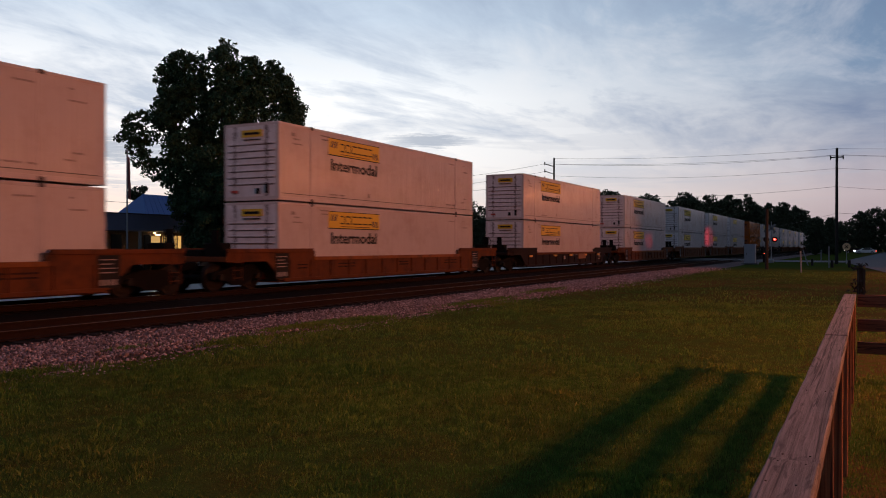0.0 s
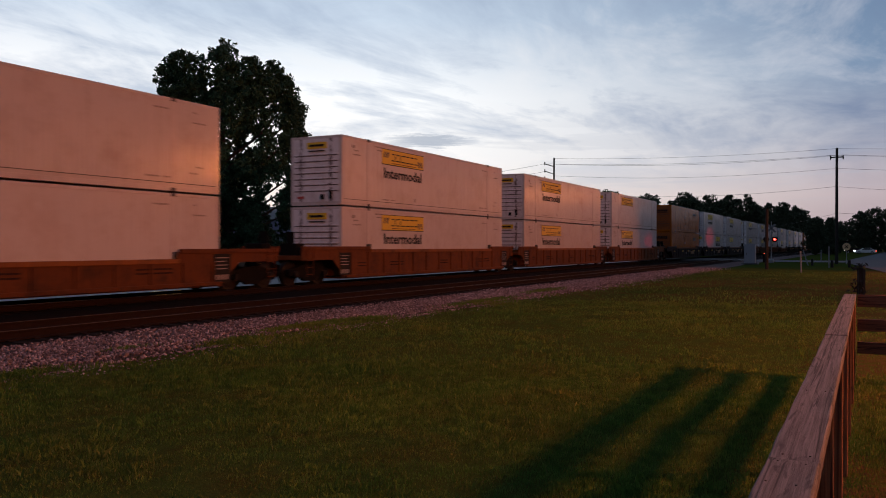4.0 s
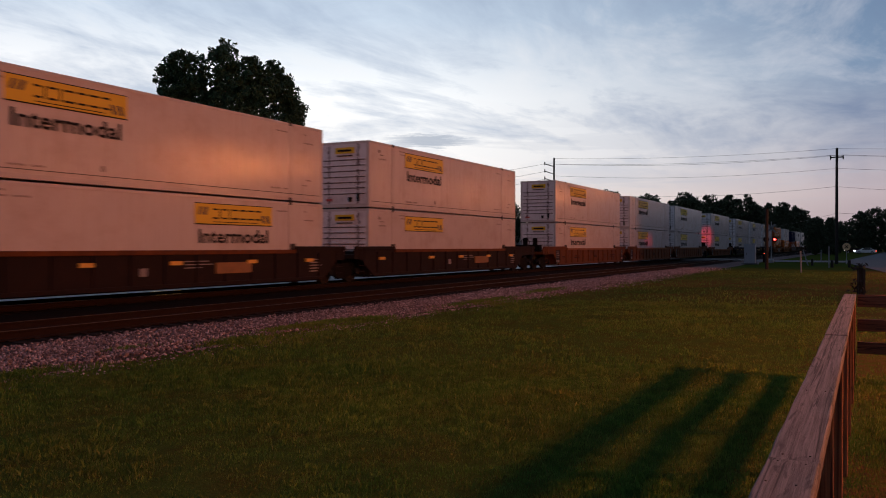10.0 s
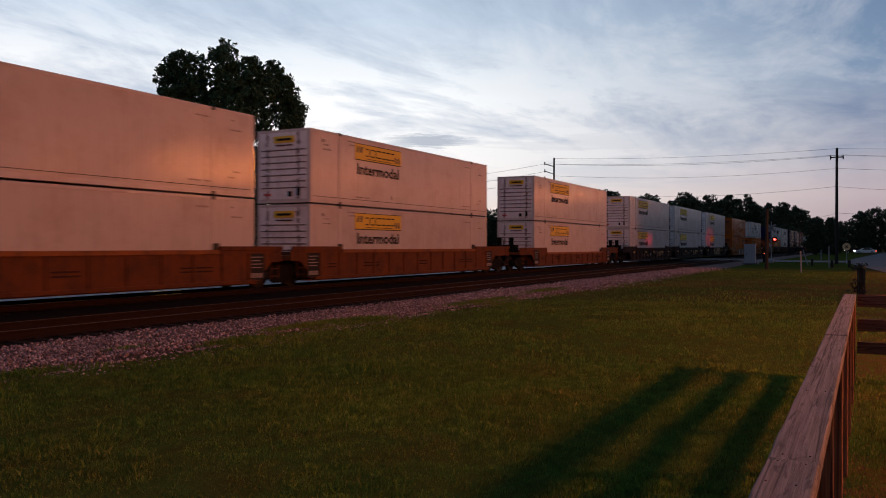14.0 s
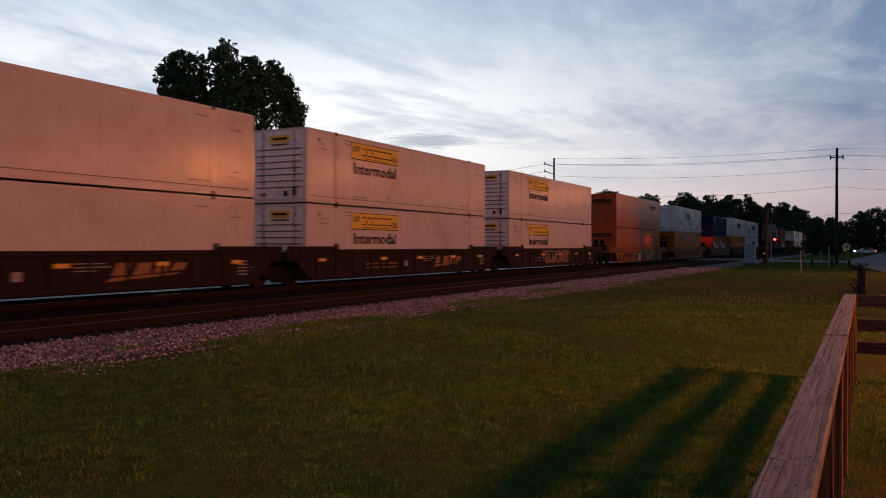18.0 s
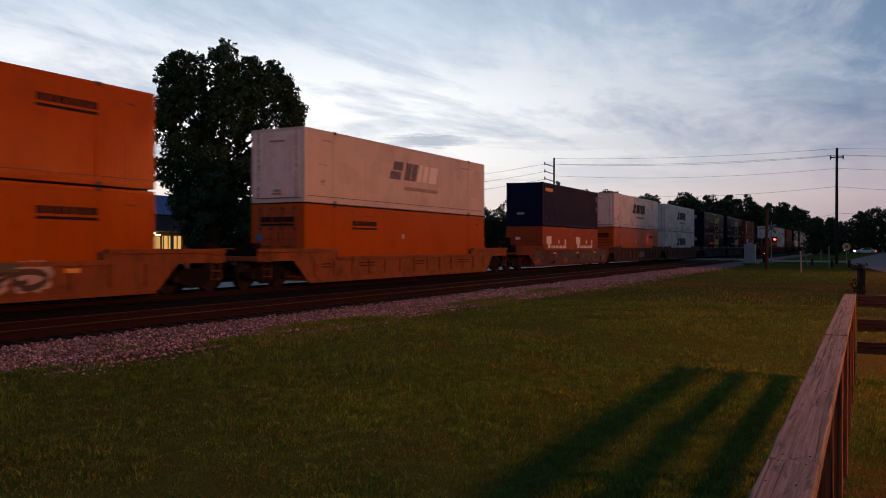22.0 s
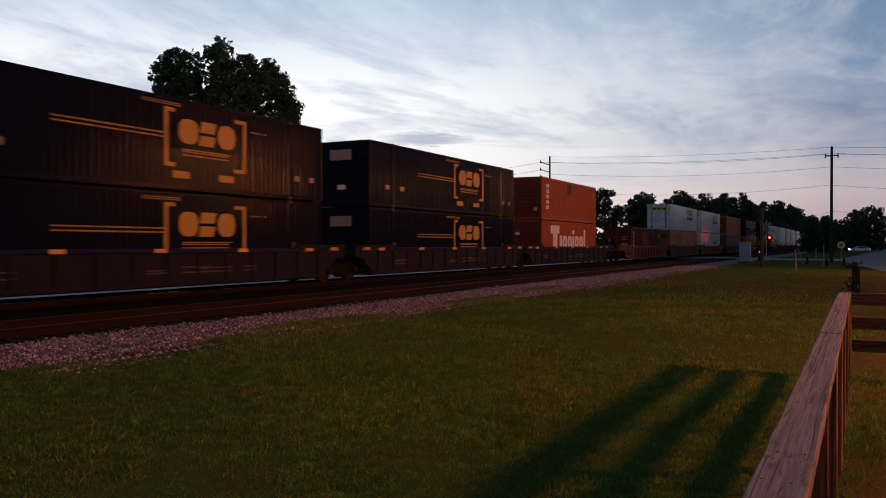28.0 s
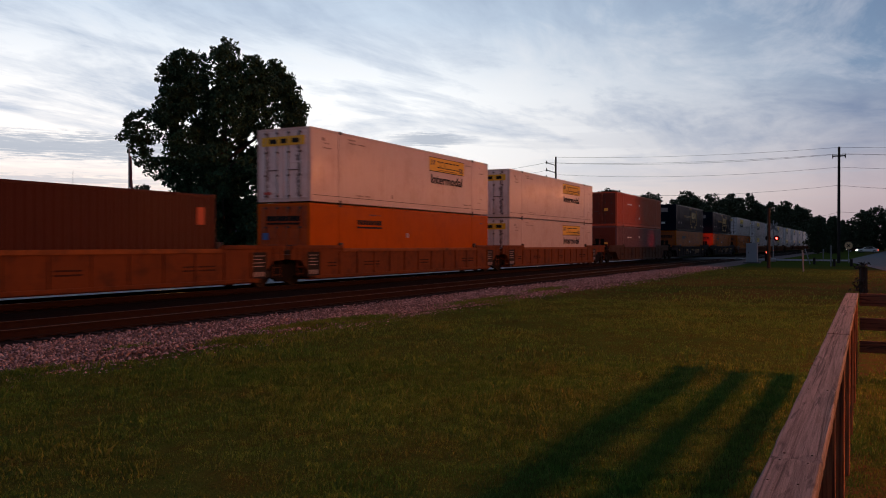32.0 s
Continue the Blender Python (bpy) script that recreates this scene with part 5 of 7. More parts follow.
        sprayed("graffiti", lambda: scrawl(7.6, 4.8, 0.42, 0.9, y + 0.05, 13), "graffiti_soot", "sprayed dark outline strokes")
        sprayed("side_lettering", lambda: open_shapes(1.7, 0.66, 0.2, [0.2] * 9, 0.05, 0.06, 0.012, y), "car_dark", "dark marking strokes")
        for x in (1.1, 5.3, 13.0):
            small_plate(x, 0.80)
    elif style == "tall-sprayed":
        # nearly the whole side sprayed over
        for i, (cx, rx) in enumerate(((1.2, 1.5), (4.0, 1.5), (6.9, 1.5), (9.8, 1.6), (13.0, 1.8), (15.2, 0.9))):
            part("graffiti_ground", blot(cx, 0.76, rx, 0.46, y, 0.046, 60 + i), "graffiti_soot", ob, "dark sprayed ground")
        for i in range(17):
            cx = 0.7 + i * 0.9 + rng.uniform(-0.3, 0.3)
            mat = ("car_orange", "graffiti_green", "brown", "car_dark", "amber_faint", "graffiti_soot")[i % 6]
            part("graffiti_block", blot(cx, rng.uniform(0.45, 1.0), rng.uniform(0.15, 0.55), rng.uniform(0.10, 0.30), y, 0.048 + 0.001 * (i % 5), i), mat, ob, "sprayed paint block")
        for seed, x, w, mat in ((5, 1.0, 4.6, "brown"), (6, 6.2, 4.4, "graffiti_soot"), (9, 10.6, 4.8, "graffiti_green")):
            part("graffiti", scrawl(x, w, 0.42, zt - 0.16, y + 0.050, seed), mat, ob, "sprayed abstract paint strokes")
        for x in (3.6, 8.4, 12.6):
            small_plate(x, 1.0)
    else:
        for x, k in ((1.0, 3), (lw * 0.22, 6), (lw * 0.5, 5), (lw * 0.78, 7)):
            wt.add(*word_of(open_shapes(x, 0.68, 0.17, [0.15] * k, 0.05, 0.05, 0.012, y)))
        sprayed("side_marking", lambda: wt, "car_dark", "dark faded marking strokes")
        if paint == "car_grey":
            if ends == "os":
                for i, (cx, rx, mat) in enumerate(((8.4, 0.55, "ink_blue"), (9.3, 0.35, "graffiti"), (4.6, 0.5, "car_rust"))):
                    part("graffiti_block", blot(cx, 0.78, rx, 0.27, y, 0.047 + 0.001 * i, 90 + i), mat, ob, "sprayed paint block")
    return ob


LOWER_Z = RAIL_Z + 0.266
UPPER_Z = LOWER_Z + C_H + 0.022


def stack(u, upper, lower, paint, ends, style="tall"):
    """upper, lower: kind and 'd' for doors at the near end, '-' for no lettering."""
    short = lower[0] in "BTHMt"
    well = LONG + 0.1
    off = (well - FORTY) / 2 if short else 0.05
    car = make_car(paint, round(well, 2), ends, style, "well cars of the train")
    TRAIN.append((car, u - off, RAIL_Z))
    upper_z = UPPER_Z - (0.306 if lower[0] == "t" else 0.0)
    for spec, z in ((lower, LOWER_Z), (upper, upper_z)):
        if not spec:
            continue
        k, door, words = spec[0], "d" in spec[1:], "-" not in spec[1:]
        if k == "t":
            for i in range(2):
                c = make_container("t", door, True, True)
                c.scale = (1, 1, 2.59 / C_H)
                TRAIN.append((c, u + i * (TWENTY + 0.07), z))
            continue
        c = make_container(k, door, words, z == LOWER_Z)
        TRAIN.append((c, u, z))


R, OR, DK, GR, NV = "car_rust", "car_orange", "car_dark", "car_grey", "car_navy"
STACKS = [
    (-24.0, "J", "J", R, "cc", "low"), (-0.75, "J", "J", R, "cc", "low"), (22.85, "J", "J", R, "cc", "low"), (46.3, "J", "J", DK, "cc", "low-plain"), (69.9, "J", "J", R, "cc", "low"),
    (93.0, "J", "J", R, "cs", "tall"), (112.6, "J", "J", R, "os", "tall"), (132.0, "J-", "J", R, "oc", "tall"),
    (155.2, "O", "O", DK, "cs", "tall-plain"), (174.85, "J", "Jd", DK, "os", "tall-plain"), (194.3, "J", "J-", DK, "oc", "tall-plain"),
    (217.6, "J", "J", R, "cs", "tall"), (237.1, "J", "J", R, "os", "tall"), (256.4, "J", "J", R, "oc", "tall"),
    (279.8, "J", "J", R, "cc", "low"),
    (303.3, "J", "J", DK, "cs", "tall"), (322.35, "J", "J", DK, "os", "tall"), (341.9, "J", "J", DK, "oc", "tall"),
    (365.1, "O", "O", OR, "cc", "low-sprayed"), (388.45, "S-", "Od", OR, "cc", "low"),
    (413.7, "B", "t", R, "cs", "tall-sprayed"),
    (430.5, "S", "O", GR, "os", "tall"), (450.0, "S", "S", GR, "oc", "tall"),
    (473.0, "C", "C", NV, "cs", "tall"), (492.6, "C", "C", NV, "os", "tall"), (513.65, "H", "T", NV, "oc", "tall"),
    (537.0, "", "Md", R, "cs", "tall"), (554.2, "Jd", "Od", R, "os", "tall"), (573.4, "Jd", "Jd", R, "oc", "tall"),
    (596.4, "Pd", "Q", GR, "cc", "tall"), (620.1, "C", "Od", DK, "cc", "tall"), (643.6, "C", "Od", DK, "cc", "tall"),
    (666.8, "J", "O", R, "cc", "low"), (690.0, "J", "J", R, "cs", "tall"), (709.4, "J", "J", R, "os", "tall"), (728.8, "J", "J", R, "oc", "tall"),
    (752.0, "J", "J", R, "cc", "low"), (775.0, "J", "J", R, "cs", "tall"), (794.4, "J", "J", R, "os", "tall"), (813.8, "J", "J", R, "oc", "tall"),
    (837.0, "J", "J", R, "cc", "low"),
]
for row in STACKS:
    stack(*row)


# ---------------------------------------------------------------- fences
def top_board(fence, x0, x1, lift):
    """A flat board with worn, slightly wandering edges, split open along the grain here and there."""
    sh, n = Shape(), max(20, int((x1 - x0) / 0.06))
    vs = []
    for i in range(n + 1):
        x = x0 + (x1 - x0) * i / n
        a = 0.0035 * noise.noise(Vector((x * 3.0, 1.0, 0.0))) + 0.0018 * noise.noise(Vector((x * 14.0, 2.0, 0.0)))
        b = 0.0035 * noise.noise(Vector((x * 3.0, 7.0, 0.0))) + 0.0018 * noise.noise(Vector((x * 14.0, 8.0, 0.0)))
        c = 0.0022 * noise.noise(Vector((x * 1.3, 4.0, 0.0)))
        z0, z1 = 1.088 + lift, 1.13 + lift
        end = 0.004 * (i in (0, n))
        vs += [(x, 0.114 + a, z0), (x, 0.114 + a, z1 - 0.006), (x, 0.120 + a, z1 - end), (x, 0.186, z1 - 0.0015 + c - end), (x, 0.252 + b, z1 - end), (x, 0.258 + b, z1 - 0.006), (x, 0.258 + b, z0)]
    fs = [(7 * i + j, 7 * i + 7 + j, 7 * i + 7 + (j + 1) % 7, 7 * i + (j + 1) % 7) for i in range(n) for j in range(7)]
    fs += [tuple(range(7)), tuple(range(7 * n + 6, 7 * n - 1, -1))]
    sh.add(vs, fs)
    part("top_board", sh, "fence_top", fence, "silvered top board with cracks and knots")


def make_fences():
    fence = thing("fence", (0, 0, 0), "weathered timber rail fence with flat top board beside the lawn", "fence", "timber fences")
    for x0, x1, lift in ((-3.0, 2.548, 0.0), (2.552, 6.302, -0.003), (6.306, 11.76, 0.001)):
        top_board(fence, x0, x1, lift)
    post = Shape().box(-0.045, -0.045, -0.3, 0.045, 0.045, 1.084, 0.005).mesh("post", MAT["fence_post"])
    nail = Shape().tube((0, 0, 0), (0, 0, 0.003), 0.003, n=8).mesh("nail", MAT["seam"])
    for x in (-2.4, -0.9, 0.7, 2.3, 3.8, 5.3, 6.85, 8.33, 10.1, 11.6):
        o = part("post", post, None, fence)
        o.location = (x, 0.165, 0.0)
        o.rotation_euler = (0, 0, 0.02 * math.sin(x * 7))
        for dx, y in ((0.012, 0.148), (-0.01, 0.222)):
            part("nail", nail, None, fence, "rusty nail head").location = (x + dx * 3 * math.sin(x * 5 + y * 40), y + 0.012 * math.sin(x * 9), 1.1285)
    for x, y in ((2.50, 0.15), (2.505, 0.225), (2.60, 0.145), (2.595, 0.22), (6.26, 0.15), (6.35, 0.22)):
        part("nail", nail, None, fence, "rusty nail head").location = (x, y, 1.127)
    for z in (0.375, 0.665, 0.935):
        part("rail", Shape().box(-3, 0.212, z, 11.7, 0.25, z + 0.14, 0.005), "fence_side", fence)
    side = thing("fence", (11.66, 0, 0), "dark timber three-rail fence closing the lawn's corner", "fence", "timber fences")
    for z0, z1 in ((0.37, 0.52), (0.66, 0.815), (0.97, 1.128)):
        part("rail", Shape().box(-0.02, -4.4, z0, 0.02, 0.10, z1, 0.005), "fence_cross", side)
    for y in (-1.9, -4.3):
        o = part("post", Shape().box(0.022, -0.05, -0.3, 0.11, 0.05, 1.12, 0.006), "fence_post", side)
        o.location = (0, y, 0)


make_fences()


def make_stump():
    ob = thing("wooden_post", (32.8, 0.16, 0), "rough split wooden post wrapped in dry vine", "post")
    s = Shape()
    rng = random.Random(4)
    for i in range(5):
        a = i * 1.256
        s.tube((0.07 * math.cos(a), 0.07 * math.sin(a), -0.1), (0.08 * math.cos(a) + 0.03, 0.09 * math.sin(a), 0.92 + 0.18 * rng.random()), 0.075, 0.05, n=7)
    part("stake", s, "pole", ob)
    v = Shape()
    for i in range(70):
        c = Vector((rng.gauss(0, 0.10), rng.gauss(0, 0.12) + 0.08, rng.uniform(0.05, 0.55) if i < 45 else rng.uniform(0.9, 1.12)))
        d = Vector((rng.uniform(-1, 1), rng.uniform(-1, 1), rng.uniform(-1, 1))).normalized() * 0.09
        e = d.orthogonal().normalized() * 0.045
        v.add([c - d, c + e, c + d, c - e], [(0, 1, 2, 3)])
    tagged(part("vine", v, "pole", ob), kind="stuff")


make_stump()

# ---------------------------------------------------------------- trees
def leaf_cloud(centres, radii, per, size, rng, squash=0.8):
    """Leaves as small folded blades round clump centres."""
    n = len(centres) * per
    c = np.repeat(np.asarray(centres), per, axis=0)
    r = np.repeat(np.asarray(radii), per)
    d = rng.normal(size=(n, 3))
    d /= np.linalg.norm(d, axis=1, keepdims=True)
    rad = r * rng.uniform(0.35, 1.0, n) ** 0.6
    p = c + d * rad[:, None] * np.array([1, 1, squash])
    a = rng.normal(size=(n, 3)) + d * 0.4
    a /= np.linalg.norm(a, axis=1, keepdims=True)
    b = np.cross(a, rng.normal(size=(n, 3)))
    b /= np.linalg.norm(b, axis=1, keepdims=True)
    s = size * rng.uniform(0.65, 1.35, n)[:, None]
    a, b = a * s, b * s * 0.55
    v = np.stack([p - a, p + b, p + a, p - b], axis=1).reshape(-1, 3)
    f = np.arange(n * 4).reshape(-1, 4)
    return v, f


def make_tree(at, height, label, profile, clumps, per, leaf, clump_r, mat, seed, trunk_r=0.3, base=0.15, group="", lobes=0.25, stems=1, west=None, puffs=0, extra=()):
    """profile: pairs of height share and radius in metres. west: other radii, towards the up-line side."""
    rng = np.random.default_rng(seed)
    ob = thing("tree", at, label, "tree", group)
    hs, rs = zip(*profile)
    cs, rr = [], []
    if puffs:
        # rounded sub-crowns, set round the crown's surface and clothed in clumps
        def reach(h, k):
            return np.interp(h, hs, rs) * (1 - k) + np.interp(h, *zip(*west)) * k
        grid = np.linspace(base, 0.9, 400)
        area = np.cumsum([reach(h, 0.5) + 0.8 for h in grid])
        spots = []
        for i in range(puffs):
            h = float(np.interp((i + 0.5) / puffs, area / area[-1], grid))
            t = i * 2.399963 + rng.normal() * 0.12
            R = reach(h, 0.5 + 0.5 * math.cos(t - math.radians(133)))
            r = rng.uniform(0.60, 1.0) * min(1.0, 0.35 + R / 3.5)
            q = max(0.0, R - 0.7 * r) * (1.0 if rng.uniform() > 0.28 else rng.uniform(0.1, 0.85))
            if rng.uniform() > 0.04:
                spots.append((np.array([q * math.cos(t), q * math.sin(t), h * height]), r))
        spots += [(np.array([-0.684 * q, 0.729 * q, h]), r) for q, h, r in extra]
        for p, r in spots:
            for _ in range(max(4, round(clumps / puffs * r * r / 0.5625))):
                d = rng.normal(size=3)
                d /= np.linalg.norm(d)
                cs.append(tuple(p + d * r * rng.uniform(0.55, 0.85) * np.array([1, 1, 0.9])))
                rr.append(clump_r * rng.uniform(0.6, 1.25))
    while len(cs) < clumps and not puffs:
        h = rng.uniform(base, 1.0)
        t = rng.uniform(0, 2 * math.pi)
        R = np.interp(h, hs, rs)
        if west:
            k = 0.5 + 0.5 * math.cos(t - math.radians(133))
            R = R * (1 - k) + np.interp(h, *zip(*west)) * k
        if rng.uniform() > R / max(rs) + 0.12:
            continue
        lob = 1 + lobes * noise.noise(Vector((math.cos(t) * 1.6, math.sin(t) * 1.6, h * 4.5 + seed)))
        k = rng.uniform(0.0, 1.0) ** 0.42 * lob
        cs.append((R * k * math.cos(t), R * k * math.sin(t), h * height))
        rr.append(clump_r * rng.uniform(0.6, 1.25))
    v, f = leaf_cloud(cs, rr, per, leaf, rng)
    part("crown", raw_mesh("crown", v, f, MAT[mat]), None, ob)
    wood = Shape()
    for k in range(stems):
        ang = 2 * math.pi * k / max(1, stems) + seed
        off = Vector((math.cos(ang), math.sin(ang), 0)) * (0.5 * (stems > 1))
        pts = [off * 0.3, off * 0.6 + Vector((0.05, 0, height * 0.22)), off * 1.6 + Vector((-0.06, 0.08, height * 0.48)), off * 2.4 + Vector((0.05, -0.05, height * 0.8))]
        rads = [trunk_r * 1.25, trunk_r * 0.95, trunk_r * 0.6, trunk_r * 0.2]
        for i in range(3):
            wood.tube(pts[i], pts[i + 1], rads[i], rads[i + 1], n=9, caps=False)
    part("trunk", wood, "bark", ob, smooth=True)
    limb = Shape()
    order = rng.permutation(len(cs))[:26]
    for i in order:
        c = Vector(cs[i])
        z = max(height * 0.16, c.z * 0.62)
        a = Vector((0, 0, z))
        mid = a.lerp(c, 0.5) + Vector((0, 0, -0.03 * height))
        limb.tube(a, mid, trunk_r * 0.34, trunk_r * 0.2, n=6, caps=False)
        limb.tube(mid, c, trunk_r * 0.2, trunk_r * 0.06, n=6, caps=False)
    part("limb_set", limb, "bark", ob)["kind"] = "stuff"
    return ob


# the big broad-leaved tree over the street
make_tree((38.3, 36.0, 0), 14.5, "tall dark broad-leaved tree with a dense domed crown",
          [(0.08, 3.4), (0.2, 5.0), (0.35, 5.6), (0.48, 5.8), (0.6, 5.45), (0.73, 4.75), (0.83, 4.3), (0.9, 3.6), (0.945, 2.4), (0.955, 0.6), (1.0, 0.4)], 2500, 40, 0.108, 0.34, "leaf", 5, 0.42, 0.08, lobes=0.12, puffs=235,
          west=[(0.08, 1.6), (0.2, 2.6), (0.3, 3.1), (0.4, 3.5), (0.5, 4.0), (0.6, 4.15), (0.7, 4.35), (0.8, 4.2), (0.88, 3.7), (0.92, 3.2), (0.945, 2.4), (0.955, 0.6), (1.0, 0.4)],
          extra=((4.9, 9.5, 0.8), (5.2, 8.7, 0.95), (5.0, 7.8, 0.95), (4.6, 7.0, 0.85), (4.2, 6.3, 0.8), (5.7, 8.3, 0.6), (5.5, 9.2, 0.5), (0.1, 14.0, 0.7), (-0.1, 14.4, 0.5), (0.3, 13.5, 0.9), (2.7, 12.8, 0.8), (1.6, 13.2, 0.75), (-1.6, 13.2, 0.75), (-2.6, 13.0, 0.8), (-3.4, 12.5, 0.8), (3.4, 12.2, 0.8), (-3.9, 11.6, 0.9), (-4.4, 10.6, 0.9), (-3.1, 13.0, 0.7), (-4.6, 8.0, 1.0), (-5.0, 6.4, 1.0), (-4.4, 5.0, 1.0)))
make_tree((56.5, 43.0, 0), 10.4, "smaller broad-leaved tree beside the big one",
          [(0.1, 2.0), (0.4, 3.0), (0.7, 2.6), (1.0, 0.5)], 150, 80, 0.13, 0.6, "leaf", 9, 0.2, 0.15)
THIN = [(86.5, 58.0, 11.6), (93.0, 60.0, 11.9), (98.5, 62.0, 12.8), (104.0, 61.0, 11.6), (78.0, 56.0, 9.2), (71.0, 50.0, 8.4)]
for i, (x, y, h) in enumerate(THIN):
    make_tree((x, y, 0), h, "slender open-crowned tree behind the buildings", [(0.35, 1.2), (0.6, 2.7), (0.85, 2.4), (1.0, 0.7)], 44, 62, 0.18, 0.72, "leaf_far", 20 + i, 0.16, 0.42,
              "trees behind the buildings", 0.5, stems=2)
for i, (x, y, h, w) in enumerate(((113.0, 60.0, 9.8, 3.4), (118.5, 60.5, 10.7, 3.6), (124.0, 60.0, 9.6, 3.2), (141.5, 60.5, 10.2, 3.2), (147.0, 62.0, 8.6, 2.6), (159.5, 61.0, 8.6, 2.4))):
    make_tree((x, y, 0), h, "broad open-crowned tree behind the shop", [(0.3, w * 0.7), (0.6, w), (0.85, w * 0.75), (1.0, w * 0.2)], 75, 58, 0.19, 0.75, "leaf_far", 30 + i, 0.18, 0.3,
              "trees behind the buildings", 0.45, stems=2)
for i in range(17):
    x = 96.0 + i * 4.3
    make_tree((x, 66.0 + 2.0 * math.sin(i * 2.3), 0), 7.6 + 0.9 * math.sin(i * 1.7), "low dense tree in the belt behind the shop", [(0.05, 2.4), (0.4, 3.2), (0.75, 2.6), (1.0, 0.5)], 60, 45, 0.26, 0.85, "leaf_far", 80 + i, 0.16, 0.05,
              "belt of low trees", 0.5)
make_tree((87.8, 45.5, 0), 3.9, "bright green shrub beside the shop wall", [(0.05, 0.9), (0.5, 1.35), (0.85, 1.0), (1.0, 0.3)], 60, 60, 0.08, 0.4, "shrub", 99, 0.06, 0.05)
make_tree((55.1, 70.0, 0), 6.7, "small round tree behind the roofs", [(0.45, 0.9), (0.75, 1.5), (1.0, 0.5)], 26, 60, 0.2, 0.6, "leaf_far", 41, 0.14, 0.3)
make_tree((51.0, 58.0, 0), 7.4, "small tree behind the blue roof", [(0.5, 0.8), (0.75, 1.0), (1.0, 0.4)], 16, 60, 0.2, 0.6, "leaf_far", 42, 0.14, 0.3)


def make_wood():
    """The far woods behind the line and beyond the crossing, and unseen trees added to block low sky."""
    protos = []
    for i in range(4):
        protos.append(make_tree((150 + 20 * i, 36.0, 0), 14.0, "dark leafy tree of the woods, unseen ones added to block sky", [(0.05, 3.6), (0.3, 4.8), (0.6, 4.4), (0.85, 2.9), (1.0, 0.7)], 115, 50, 0.34, 0.95, "leaf_dark", 60 + i,
                                0.3, 0.05, "trees of the far wood", 0.6))
    spots = [(118, 40, 8.5), (128, 44, 9.2), (138, 40, 11.5), (148, 48, 12.0), (166, 40, 12.3), (178, 44, 12.5), (188, 36, 12.8), (204, 40, 14.5), (216, 36, 13.0), (226, 42, 14.8),
             (240, 36, 15.2), (252, 42, 16.6), (266, 34, 17.5), (278, 40, 18.2), (292, 34, 15.8), (306, 36, 17.0), (322, 32, 14.5), (338, 34, 18.2), (356, 32, 18.0), (376, 32, 20.0), (396, 32, 20.5),
             (420, 30, 20.0), (445, 30, 20.5), (470, 29, 19.5), (500, 28, 19.0), (540, 28, 18.5),
             (176, 9.0, 7.6), (183, 6.5, 7.4), (190, 9.6, 7.8), (198, 7.0, 7.2), (205, 10.2, 8.4), (214, 8.0, 7.2), (224, 5.8, 7.0),
             (232, 10.4, 8.6), (238, 4.2, 8.4), (248, 9.0, 9.4), (262, 7.0, 9.0), (280, 10.0, 10.4), (300, 10.0, 11.5),
             # unseen trees behind the camera, added to keep low sky off the train
             (-40, -36, 13), (-22, -32, 12), (-4, -36, 13.5), (12, -30, 12), (28, -34, 14), (44, -30, 12.5), (60, -33, 13.5), (78, -29, 12), (96, -31, 13.5), (114, -27, 12.5), (134, -28, 13),
             (154, -25, 12), (176, -26, 13), (198, -24, 12), (220, -23, 12.5), (-60, -20, 13), (-66, 0, 14), (-62, 12, 12),
             (244, 1.5, 11.0), (250, -2.0, 12.4), (258, -5.0, 11.8), (262, -9.0, 12.0), (240, -12.0, 11.0), (270, 0.5, 12.0)]
    rng = random.Random(3)
    for i, (x, y, h) in enumerate(spots):
        p = protos[i % 4]
        s = h / 14.0
        o = copy_thing(p, pose(x, y, 0, 0, 0, rng.uniform(0, 360)))
        o.scale = (s * (1.0 if y > 20 else 0.82), s * (1.0 if y > 20 else 0.82), s)
    for i, p in enumerate(protos):
        p.scale = (0.8, 0.8, 0.78)


make_wood()


# ---------------------------------------------------------------- buildings beyond the street
def window(parent, x0, z0, x1, z1, y, glass="dark_glass", frame="stucco_white"):
    w = part("window", Shape().box(x0, y - 0.03, z0, x1, y + 0.02, z1), glass, parent)
    fr = Shape()
    for a, b, c, d in ((x0 - 0.06, z0 - 0.06, x1 + 0.06, z0), (x0 - 0.06, z1, x1 + 0.06, z1 + 0.06), (x0 - 0.06, z0, x0, z1), (x1, z0, x1 + 0.06, z1)):
        fr.box(a, y - 0.06, b, c, y + 0.02, d)
    part("window_frame", fr, frame, w)
    return w


